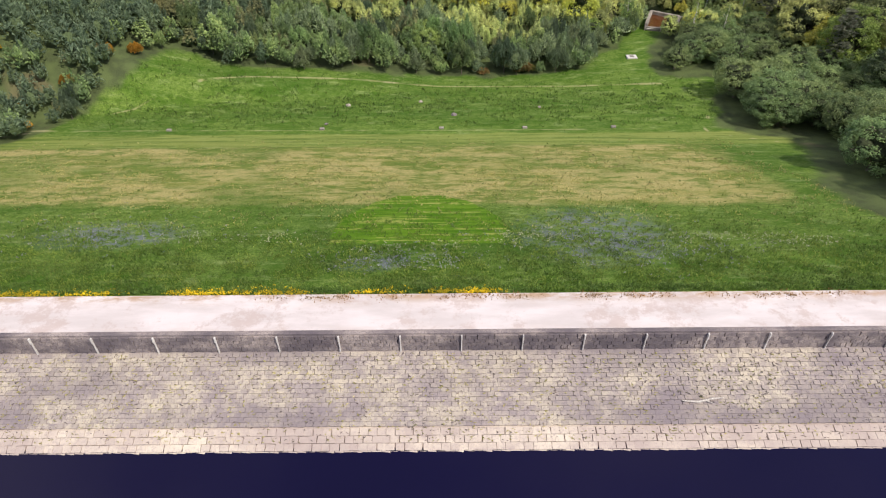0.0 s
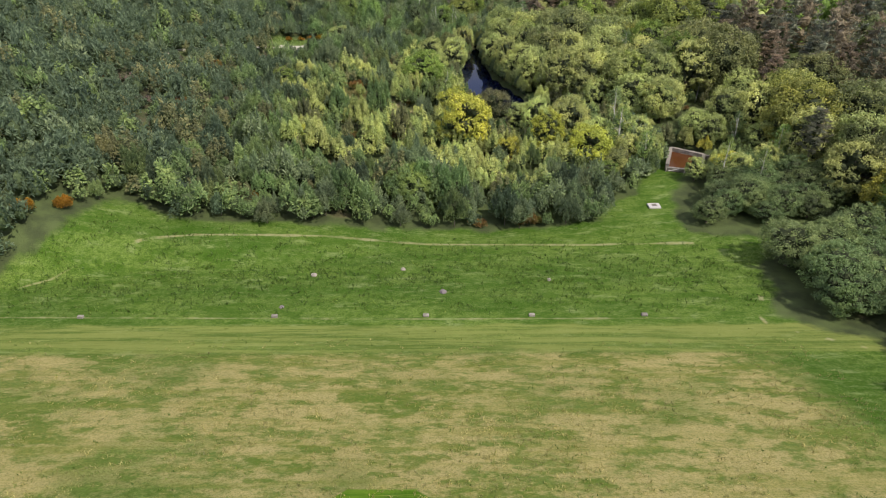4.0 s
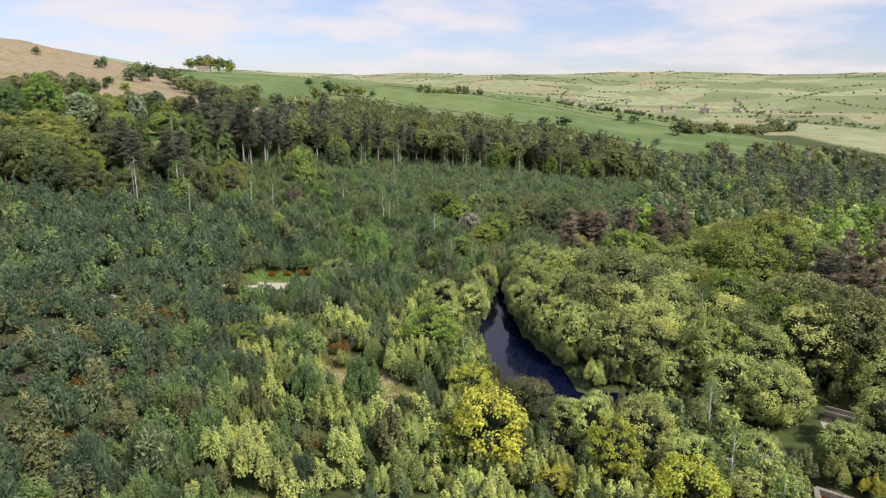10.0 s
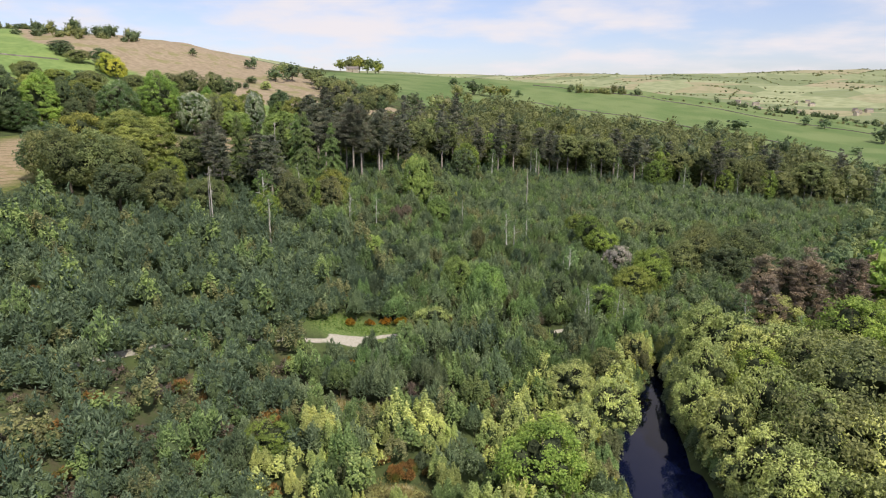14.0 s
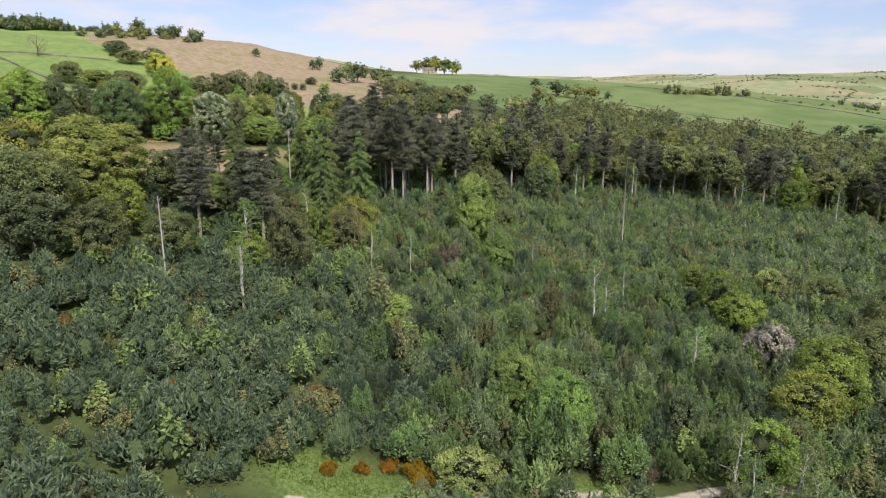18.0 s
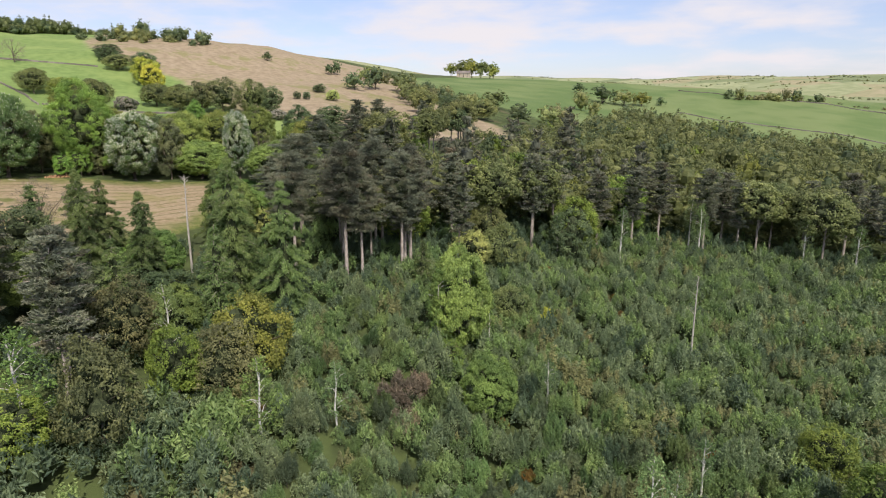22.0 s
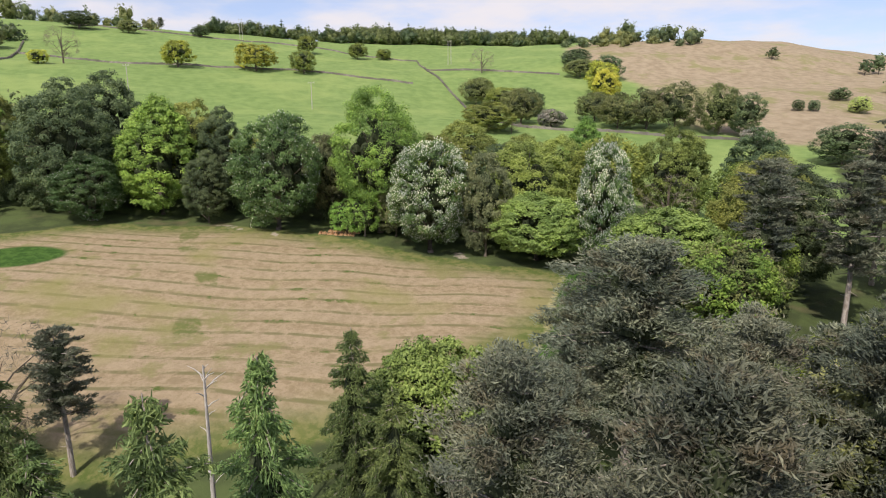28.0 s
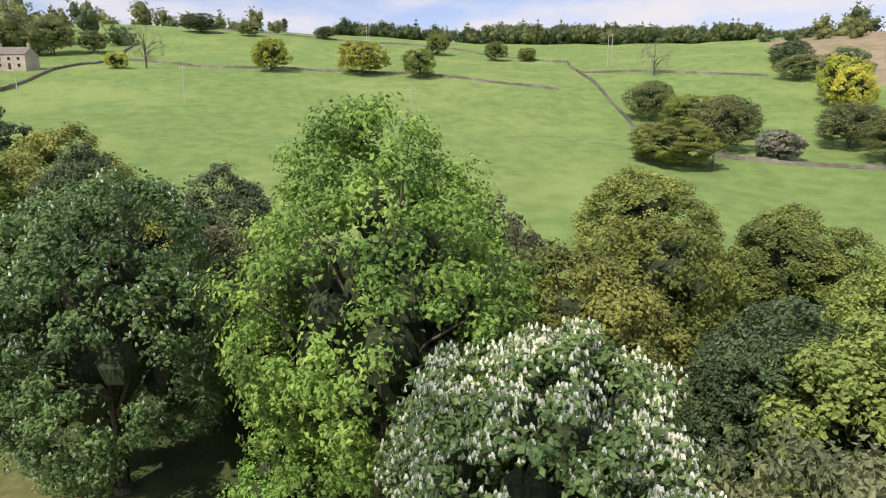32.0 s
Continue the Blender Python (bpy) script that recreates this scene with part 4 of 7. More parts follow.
species("twig_tree", "bare_tree", broadleaf, (79,), "twig", "bark", "pale tree still bare with fine twigs", "tree", high=12, wide=5.6, clear=2.2, clumps=90, per=26, leaf=0.7, slim=0.07, heart=0)
species("hawthorn", "hawthorn_tree", broadleaf, (69,), "pinkish", "bark", "hawthorn in pale blossom by the field wall", "tree", high=6, wide=3.2, clear=0.8, leaf=0.4)
species("big_pine", "pine_tree", pine, (71, 72, 73), "pine", "pine_bark", "tall pine with long bare stem and ragged crown", "pine", high=24, clear=12.5, wide=5.4, whorls=12, tufts=8, per=76, leaf=0.40, stem=0.33, slim=0.26)
species("big_larch", "larch_tree", larch, (74, 75, 88, 89), "larch", "pine_bark", "tall larch with drooping fresh green boughs", "larch", high=20, wide=6.2, whorls=20, per=46, leaf=0.46)


FAR = {broadleaf: dict(clumps=40, per=11, leaf=1.02, lobes=6, tuft=0.22, heart=0.64), pine: dict(whorls=8, tufts=2, per=8, leaf=1.25, slim=0.3), larch: dict(whorls=8, per=3, leaf=1.1), birch: dict(clumps=14, per=7, leaf=0.75)}


def plant(key, x, y, size=1.0, turn=None, tall=1.0, seed=None, sink=0.0, group="", far=False):
    """A tree or shrub of that kind with its foot on the ground; far ones have fewer, larger sprays."""
    k = KINDS[key]
    h = (round(x * 10) * 7919 + round(y * 10) * 104729) % 9973
    s = seed if seed is not None else k["seeds"][h % len(k["seeds"])]
    turn = (h * 37 % 360) if turn is None else turn
    m = pose(x, y, height(x, y) - sink, 0, 0, turn) @ Matrix.Diagonal((size, size, size * tall, 1))
    if (s, far) in k["made"]:
        first, s0 = k["made"][s, far]
        return copy_thing(first, m @ Matrix.Diagonal((1 / s0[0], 1 / s0[1], 1 / s0[2], 1)))
    extra = dict(k["extra"])
    if far:
        extra.update(FAR[k["make"]])
    trunk, crown = k["make"](s, **extra)
    root = tagged(new(k["name"]), k["label"], k["category"], group)
    part_mesh("trunk", quad_mesh("trunk", *trunk, [M[k["bark"]]], soft=True), root)
    if crown is not None:
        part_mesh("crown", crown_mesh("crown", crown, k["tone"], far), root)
        if key.startswith("chestnut"):
            candles(s, crown[0], root, 16000 if key == "chestnut" else 1800)
    root.matrix_basis = m
    k["made"][s, far] = (root, (size, size, size * tall))
    return root


SHAPE = {broadleaf: (13.0, 6.0), pine: (20.0, 3.6), larch: (17.0, 3.8), birch: (11.0, 2.2), snag: (12.0, 1.0), bush: (5.2, 2.3)}


def grow(key, x, y, tall, across=None, **more):
    """A plant of that kind with its height and the width of its crown in metres."""
    k = KINDS[key]
    h0, w0 = SHAPE[k["make"]]
    h0, w0 = k["extra"].get("high", h0), k["extra"].get("wide", w0)
    size = across / (2 * w0) if across else tall / h0
    return plant(key, x, y, size, tall=tall / (h0 * size), **more)


def candles(seed, leaf_verts, root, n):
    """Upright white flower spikes on the outer leaves."""
    rng = np.random.default_rng(seed + 500)
    c = leaf_verts[: 4 * 340 * 105].reshape(-1, 4, 3).mean(1)
    mid = c.mean(0)
    d = (c - mid) / (c.max(0) - c.min(0)) * 2
    outer = np.where((np.linalg.norm(d, axis=1) > 0.62) & (np.sin(c[:, 0] * 1.9) + np.sin(c[:, 1] * 1.7 + c[:, 2]) > -1.3))[0]
    c = c[rng.choice(outer, min(n, len(outer)), replace=False)]
    vs, qs = [], []
    for i in range(3):
        a = i * 1.047 + rng.uniform(0, 3.14, len(c))
        u = np.stack([np.cos(a), np.sin(a), 0 * a], 1)
        s = rng.uniform(0.8, 1.25, (len(c), 1))
        vs.append(np.stack([c - u * 0.075 * s, c + u * 0.075 * s, c + u * 0.03 * s + np.array([0, 0, 0.17]) * s, c - u * 0.03 * s + np.array([0, 0, 0.17]) * s], 1).reshape(-1, 3))
    v = np.concatenate(vs)
    part_mesh("blossom", quad_mesh("blossom", v, np.arange(len(v)).reshape(-1, 4), [M["blossom"]]), root, "white flower candles")


def scatter(rng, poly, gap, jitter=0.42):
    """Places on an uneven grid within a polygon."""
    p = np.array(poly, float)
    lo, hi = p.min(0), p.max(0)
    gx, gy = np.meshgrid(np.arange(lo[0], hi[0], gap), np.arange(lo[1], hi[1], gap))
    gx = gx + (np.arange(gx.shape[0])[:, None] % 2) * gap * 0.5
    pts = np.stack([gx.ravel(), gy.ravel()], 1) + rng.uniform(-jitter, jitter, (gx.size, 2)) * gap
    return pts[inside(poly, pts[:, 0], pts[:, 1]) > 0]


def far_stand(spots, name, label, **finer):
    """Trees deep in a wood, as one object. Spots: key, x, y, size."""
    keys = sorted({k for k, *_ in spots})
    protos = []
    for k in keys:
        ex = dict(KINDS[k]["extra"])
        ex.update(FAR[KINDS[k]["make"]])
        if KINDS[k]["make"] is broadleaf:
            ex.update(finer)
        for s in (401, 402):
            protos.append(KINDS[k]["make"](s, **ex)[1])
    r = np.random.default_rng(5)
    rows = np.array([(x, y, s, keys.index(k) * 2 + r.integers(0, 2), keys.index(k), r.uniform(0, 6.28)) for k, x, y, s in spots])
    return thicket(name, rows, protos, [KINDS[k]["tone"] for k in keys], label, "wood", True)


def thicket(name, spots, protos, mats, label, category, leafy=False, sink=0.0):
    """Many far plants as one object. Spots: x, y, size, proto, material, turn."""
    vs, qs, ix, n = [], [], [], 0
    z = ground(spots[:, 0], spots[:, 1])
    hearts = [heart_faces(q) for _, q in protos]
    for (x, y, s, p, m, a), z0 in zip(spots, z):
        v, q = protos[int(p)]
        c, t = math.cos(a), math.sin(a)
        w = np.empty_like(v)
        w[:, 0], w[:, 1], w[:, 2] = (v[:, 0] * c - v[:, 1] * t) * s + x, (v[:, 0] * t + v[:, 1] * c) * s + y, v[:, 2] * s * (1 + 0.22 * math.sin(a * 5)) + z0 - sink
        vs.append(w)
        qs.append(q + n)
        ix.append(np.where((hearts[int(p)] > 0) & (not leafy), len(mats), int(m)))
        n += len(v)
    me = quad_mesh(name, np.concatenate(vs), np.concatenate(qs), [M[m] for m in mats] + [M["shade_heart"]], np.concatenate(ix))
    return tagged(new(name, me), label, category, kind="stuff")


# ---- ground sheet ----
def far_lines(start, end, n):
    return np.sign(end) * np.geomspace(abs(start), abs(end), n)


def segment(x, y, pts):
    """Distance to a broken line."""
    d = np.full(x.shape, 1e9)
    for (ax, ay), (bx, by) in zip(pts, pts[1:]):
        t = np.clip(((x - ax) * (bx - ax) + (y - ay) * (by - ay)) / ((bx - ax) ** 2 + (by - ay) ** 2), 0, 1)
        d = np.minimum(d, np.hypot(x - ax - t * (bx - ax), y - ay - t * (by - ay)))
    return d


TRAIL = [(-77, 198), (-66, 222), (-52, 233), (-44, 240), (-30, 250), (-17, 256.5), (-9.7, 259), (-2.6, 265), (9, 272)]
TOE_PATH = [(-78, 92), (-65, 98.7), (-60, 106), (-45.6, 118.4), (-39, 120.2), (-18, 122.8), (0, 122.6), (31, 122), (44, 121)]
BERM_PATH = [(-95, 97.5), (-46, 96.9), (0, 96.2), (37.5, 96.1)]
VERGE_PATH = [(-147.5, 369), (-139.5, 362.6), (-131, 357), (-127, 353)]
EDGE_PATH = [(51.3, 112), (44, 95.2), (52.6, 86.5), (54, 84)]
gx = np.unique(np.concatenate([far_lines(-700, -4700, 22), np.arange(-690, -260, 10), np.arange(-260, 131, 2.6), np.arange(-149, -125, 0.8), np.arange(140, 500, 10), far_lines(500, 4700, 24)]))
gy = np.unique(np.concatenate([far_lines(-60, -4700, 16), np.arange(-50, 20, 10), np.arange(20, 440, 2.4), np.arange(95, 98, 0.4), np.arange(117, 124, 0.5), np.arange(352, 371, 0.8), np.arange(440, 700, 6), np.arange(700, 1300, 14), far_lines(1300, 4800, 34)]))
X, Y = np.meshgrid(gx, gy)
Z = ground(X, Y)
ii, jj = np.meshgrid(np.arange(len(gy) - 1), np.arange(len(gx) - 1), indexing="ij")
k0 = ii * len(gx) + jj
me = quad_mesh("ground", np.stack([X, Y, Z], -1).reshape(-1, 3), np.stack([k0, k0 + 1, k0 + 1 + len(gx), k0 + len(gx)], -1).reshape(-1, 4), [M["ground"]], soft=True)


def field(name, values):
    me.attributes.new(name, "FLOAT", "POINT").data.foreach_set("value", np.clip(values, -5, 5).astype(np.float32).ravel())


field("grass", inside(GRASS, X, Y) / 8)
field("straw", np.minimum(inside(STRAW, X, Y) / 5, (46 - X) / 22))
field("lawn", inside(LAWN, X, Y) / 6)
field("pasture", inside(PASTURE, X, Y) / 10)
field("moor", inside(MOOR, X, Y) / 14)
field("field_n", inside(FIELD_N, X, Y) / 20)
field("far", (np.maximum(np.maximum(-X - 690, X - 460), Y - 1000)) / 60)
bloom = np.maximum(1 - np.hypot((X - 14.5) / 8, (Y - 48.5) / 8), np.maximum(1 - np.hypot((X + 32) / 8, (Y - 49) / 4), 1 - np.hypot((X + 6) / 4, (Y - 42) / 2)))
field("bloom", bloom)
field("uncut", np.maximum(inside(VERGE, X, Y) / 6, 1 - np.hypot((X + 175) / 5, (Y - 295.7) / 6.5)))
WHEELS = [(-184, 318), (-177, 317), (-170, 318.5), (-160, 320), (-148, 318), (-136, 316)]
field("wheel", np.maximum(0.45 - segment(X, Y, WHEELS), 0.45 - segment(X, Y - 2.3, WHEELS)))
BARE = ((-186.5, 323.8, 3.2, 1.6), (-183.0, 326.7, 2.6, 0.9), (-177.2, 332, 2.0, 1.0), (-160, 358, 2.5, 1.5), (-47.7, 360.4, 3.4, 2.6), (-50.3, 362.8, 2.5, 2.0), (-45, 358.5, 2.2, 1.6))
field("bare", np.max([1 - np.hypot((X - a) / c, (Y - b) / d) for a, b, c, d in BARE], axis=0))
CLEARING = ((-46, 243, 11, 6), (-28, 247, 9, 4), (-14, 256, 9, 4), (4, 268, 8, 4))
field("clearing", np.max([1 - np.hypot((X - a) / c, (Y - b) / d) for a, b, c, d in CLEARING], axis=0))
GLADE = ((-15, 187, 7, 6), (-6, 181, 6, 4), (-20, 194, 5, 3), (-2, 150, 5, 3), (-24, 150, 6, 3), (-34, 214, 6, 2.5), (-47.7, 360.4, 4.5, 3.2))
field("glade", np.max([1 - np.hypot((X - a) / c, (Y - b) / d) for a, b, c, d in GLADE], axis=0))
HEATH = [(-82, 192), (-60, 215), (-48, 224), (-26, 227), (-20, 212), (-40, 200), (-46, 158), (-58, 147), (-74, 168)]
field("heath", inside(HEATH, X, Y) / 8)
field("berm", (4.2 - np.abs(Y - 90.5)) / 3)
field("mown", (1 - np.maximum(np.abs(X + 2.2) / np.interp(Y, [46, 50, 54, 58, 61], [8.3, 8.6, 8.0, 5.8, 3.6]), np.abs(Y - 53.6) / 7.4)) * 5)
trail = np.maximum(1.1 - segment(X, Y, TRAIL), 2.4 - np.hypot((X + 45.5) * 0.46, Y - 238))
trail = np.maximum(trail, 3.2 - np.hypot(X - 64.2, (Y - 173) * 0.55))
field("path", trail / 3)
field("track", np.maximum(np.maximum(0.45 - segment(X, Y, TOE_PATH), 0.5 - segment(X, Y, EDGE_PATH)), np.maximum(0.25 - segment(X, Y, BERM_PATH), 0.55 - segment(X, Y, VERGE_PATH))))
tagged(new("ground", me), "grassed dam slope, woodland floor, pasture and far fields", "ground", kind="structure")


def sheet(name, x0, x1, y0, y1, z, material, label, nx=2, ny=2):
    u, v = np.meshgrid(np.linspace(x0, x1, nx), np.linspace(y0, y1, ny))
    i, j = np.meshgrid(np.arange(ny - 1), np.arange(nx - 1), indexing="ij")
    k = i * nx + j
    ob = new(name, quad_mesh(name, np.stack([u, v, np.full(u.shape, z)], -1).reshape(-1, 3), np.stack([k, k + 1, k + 1 + nx, k + nx], -1).reshape(-1, 4), [material]))
    return tagged(ob, label, "water", kind="structure")


sheet("water", -460, 520, -900, 27.0, -4.25, M["water"], "still dark navy reservoir water against the dam")
py = np.linspace(165, 257, 40)
pm, pw = pond_line(py)
pv = np.concatenate([np.stack([pm - pw - 1.6, py, py * 0 + POND_Z], 1), np.stack([pm + pw + 1.6, py, py * 0 + POND_Z], 1)])
pa = np.linspace(0, 2 * np.pi, 25)[:-1]
pond_me = quad_mesh("pond_water", np.concatenate([pv, np.stack([36 + 16 * np.cos(pa), 184 + 6.8 * np.sin(pa), pa * 0 + POND_Z - 0.01], 1)]),
                    np.concatenate([np.stack([np.arange(39), np.arange(39) + 40, np.arange(39) + 41, np.arange(39) + 1], 1), 80 + np.stack([np.arange(11), np.arange(11) + 1, 22 - np.arange(11), 23 - np.arange(11)], 1)]), [M["pond"]])
tagged(new("pond_water", pond_me), "dark still pond water reflecting the sky", "water", kind="structure")

# ---- plantation ----
rng = np.random.default_rng(7)
SCRUB = [(-150, 165), (-128, 90), (-72, 78), (-62, 118), (-40, 124), (30, 127), (40, 138), (50, 160), (46, 176), (30, 178), (20, 200), (24, 235), (22, 256), (62, 322), (100, 398), (110, 440), (30, 440), (-46, 436), (-70, 384), (-86, 346), (-84, 312), (-88, 282), (-100, 262), (-112, 246), (-150, 212)]
GORSE = ((-36, 133.5), (-33, 134), (-12, 134), (-60, 122), (-68, 110), (-74, 104), (-80, 112), (-71, 98), (-51, 223), (-48, 224), (-44.5, 225), (-41, 227), (-48.5, 244.6), (-45, 247), (-42, 249), (-39, 250), (-37, 248.5), (-34, 250), (-31, 233.4), (-28.5, 229.5), (-26, 232), (-64, 118), (-57, 133), (-30, 246))
tall_part = scatter(rng, SCRUB, 2.85)
young_part = scatter(rng, SCRUB, 2.15)
split = lambda p: p[:, 1] - 266 + 0.35 * p[:, 0] + wobble(p[:, 0], p[:, 1], 11, 9.0)
spots = np.concatenate([tall_part[split(tall_part) < 0], young_part[split(young_part) >= 0]])
young = split(spots) >= 0
bare = wobble(spots[:, 0], spots[:, 1], 14, 1.0)
clear_of = np.minimum(segment(spots[:, 0], spots[:, 1] + np.where(spots[:, 0] > -30, 1.6, 0.0), TRAIL) - np.interp(spots[:, 0], [-60, -50, -30, -20], [0.6, 1.8, 2.4, 3.4]), np.hypot((spots[:, 0] + 45.5) * 0.62, spots[:, 1] - 236.3) - 6.6)
near_gorse = np.min([np.hypot(spots[:, 0] - gx_, spots[:, 1] - gy_) for gx_, gy_ in GORSE], axis=0)
keep = (clear_of > 0) & (near_gorse > 2.3) & (pond_depth(spots[:, 0], spots[:, 1]) < -0.2) & (inside(GRASS, spots[:, 0], spots[:, 1]) < 0.3) & ((bare < 1.4) | young) & (np.max([1 - np.hypot((spots[:, 0] - a) / c, (spots[:, 1] - b) / d) for a, b, c, d in GLADE], axis=0) + wobble(spots[:, 0], spots[:, 1], 3, 0.3) < 0.1)
spots, young = spots[keep], young[keep]
SHRUBS = ["willow", "scrub", "olive", "fresh", "golden", "bracken", "sunlit", "heath", "sallow"]
SHRUB_TONES = [KINDS[k]["tone"] for k in SHRUBS]
# sun patch west of the pond, put into the shrubs' paler leaf colours
BRIGHT = [(-24, 143), (-33, 153), (-38, 172), (-37, 196), (-30, 212), (-14, 228), (1, 244), (14, 254), (40, 254), (40, 178), (50, 166), (38, 145), (26, 141)]
sunny = np.clip((inside(BRIGHT, spots[:, 0], spots[:, 1]) + wobble(spots[:, 0], spots[:, 1], 9, 3.0)) / 7 + 0.25, 0, 1)
heathy = np.clip(inside(HEATH, spots[:, 0], spots[:, 1]) / 6 + 0.2, 0, 1)
pick = rng.random(len(spots))
patch = wobble(spots[:, 0], spots[:, 1], 19, 0.16)
which = np.where(pick < 0.42 + patch, 0, np.where(pick < 0.82 + patch * 0.5, 1, np.where(pick < 0.90, 2, np.where(pick < 0.972, 3, np.where(pick < 0.980, 3, 5)))))
second = rng.random(len(spots))
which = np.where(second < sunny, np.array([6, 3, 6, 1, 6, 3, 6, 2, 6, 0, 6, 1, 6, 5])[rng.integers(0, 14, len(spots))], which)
which = np.where((rng.random(len(spots)) < heathy * 0.36) & (sunny < 0.5), np.array([7, 7, 7, 2, 5, 7])[rng.integers(0, 6, len(spots))], which)
# cloud shade in the west, imitated by swapping in the darkened willow
third = rng.random(len(spots))
which = np.where((which <= 1) & (third < np.clip(0.75 * smooth(-30, -58, spots[:, 0]) * smooth(300, 270, spots[:, 1]) + 0.12, 0, 1)), 8, which)
sizes = rng.uniform(0.7, 1.4, len(spots)) ** 1.1 * np.where(young, 0.76, 1.05) * (1 - 0.15 * sunny) * np.clip(1 + wobble(spots[:, 0], spots[:, 1], 6.5, 0.26), 0.62, 1.5)
strip = (np.abs(spots[:, 0] - np.interp(spots[:, 1], [130, 240, 330], [-8, -14, -48])) < np.interp(spots[:, 1], [130, 160, 330], [62, 30, 34])) & (spots[:, 1] < 335)
count = {}
rest = []
order = rng.permutation(len(spots))
for i in order:
    x, y = spots[i]
    key = SHRUBS[which[i]]
    if strip[i] and count.get(key, 0) < 290 and sum(count.values()) < 760:
        count[key] = count.get(key, 0) + 1
        plant(key, x, y, sizes[i], tall=rng.uniform(0.85, 1.4), group="plantation shrubs")
    else:
        far_off = abs(x - np.interp(y, [130, 240, 330], [-8, -14, -48])) > 42 or y > 425
        rest.append((x, y, sizes[i], which[i] * 2 + rng.integers(0, 2) + (2 * len(SHRUBS) if far_off else 0), which[i], rng.uniform(0, 6.28)))
low = []
for near_by in (True, False):
    for j, key in enumerate(SHRUBS):
        for s in (201, 202):
            ex = dict(KINDS[key]["extra"])
            broad = "broad" in ex
            ex.update(per=104 if near_by else 44, stems=6, leaf=(0.36 if broad else 0.44) if near_by else (0.48 if broad else 0.60))
            low.append(bush(s + j * 7, **ex)[1])
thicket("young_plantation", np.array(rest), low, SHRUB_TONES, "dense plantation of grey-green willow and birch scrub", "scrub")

# ---- woods ----
WOOD_N = [(-97, 322), (-84, 347), (-60, 400), (-40, 428), (30, 432), (106, 440), (116, 500), (108, 575), (82, 655), (0, 632), (-60, 648), (-96, 640), (-128, 545), (-142, 490), (-140, 425), (-122, 388), (-112, 345)]
species("stem_oak", "oak_tree", broadleaf, (81, 82), "oak", "pale_bark", "tall wood-edge oak with bare pale trunk", "tree", high=17, wide=5.0, clear=8.0, stem=0.24)
species("stem_dark", "broadleaf_tree", broadleaf, (83, 84), "dark", "pale_bark", "tall dark wood-edge tree with bare pale trunk", "tree", high=18, wide=4.8, clear=8.5, stem=0.22)
deep = []
for x, y in scatter(rng, WOOD_N, 8.6):
    if x < -92 and y < 372:
        continue
    depth = float(inside(WOOD_N, np.array([x]), np.array([y]))[0])
    r = rng.random()
    key = "pine" if r < (0.42 if depth < 14 and x < 60 and y < 475 else 0.16 if y < 475 else 0.0) else "oak" if r < 0.64 else "dark" if r < 0.74 else "birch" if r < 0.84 else "oak_gold" if r < 0.87 and depth > 14 else "lime" if r < 0.92 else "oak"
    s = rng.uniform(0.85, 1.15) * (0.98 if key == "pine" else 1.0)
    if depth < 13 and x < 90 and y < 500:
        key = {"oak": "stem_oak", "dark": "stem_dark"}.get(key, key)
        plant(key, x, y, s * 1.16, tall=0.96, group="northern wood")
    else:
        deep.append((key, x, y, s * (0.54 if x < -100 and y > 425 else 0.78 if x < -100 else 1.12)))
far_stand(deep, "northern_deep_wood", "dense mixed woodland canopy of oak, pine and birch", clumps=70, per=12, leaf=0.78)
deep = []
WOOD_E = [(36, 190), (30, 205), (24, 250), (62, 325), (104, 398), (112, 436), (118, 520), (150, 548), (230, 550), (275, 470), (330, 300), (230, 150), (120, 100), (78, 104), (72, 160), (56, 168)]
PINES_E = [(74, 182), (80, 240), (104, 246), (150, 290), (170, 190), (110, 160), (84, 168)]
BROWN_E = [(30, 258), (72, 260), (74, 286), (36, 290)]
GOLD_E = [(66, 232), (80, 262), (112, 264), (106, 248), (82, 238)]
for x, y in scatter(rng, WOOD_E, 8.6):
    if pond_depth(np.array([x]), np.array([y]))[0] > -0.3 or math.hypot(x - 65, y - 177) < 8:
        continue
    r = rng.random()
    at = np.array([x]), np.array([y])
    if inside(BROWN_E, *at)[0] > 0:
        key, s = ("brown_pine" if r < 0.7 else "alder"), 1.05
    elif inside(GOLD_E, *at)[0] > 0:
        key, s = ("lime" if r < 0.6 else "oak_gold"), 1.35
    elif inside(PINES_E, *at)[0] > 0:
        key, s = ("pine" if r < 0.4 else "brown_pine" if r < 0.8 else "lime" if r < 0.86 else "oak"), (0.85 if r < 0.4 else 1.1)
    elif y > 288 or x > 150:
        key, s = ("oak" if r < 0.38 else "dark" if r < 0.7 else "pine" if r < 0.8 else "olive_oak" if r < 0.88 else "birch" if r < 0.97 else "lime"), 0.85
    else:
        key, s = ("alder" if r < 0.62 else "oak" if r < 0.72 else "lime" if r < 0.82 else "oak_gold" if r < 0.86 else "birch"), 1.15
    s *= rng.uniform(0.85, 1.15)
    if x < 92 and y < 275:
        plant(key, x, y, s, group="eastern wood")
    else:
        deep.append((key, x, y, s))
WOOD_W = [(-112, 262), (-124, 246), (-150, 216), (-150, 165), (-240, 120), (-330, 130), (-290, 210), (-225, 300), (-207, 282), (-180, 248), (-152, 224), (-134, 228), (-124, 258)]
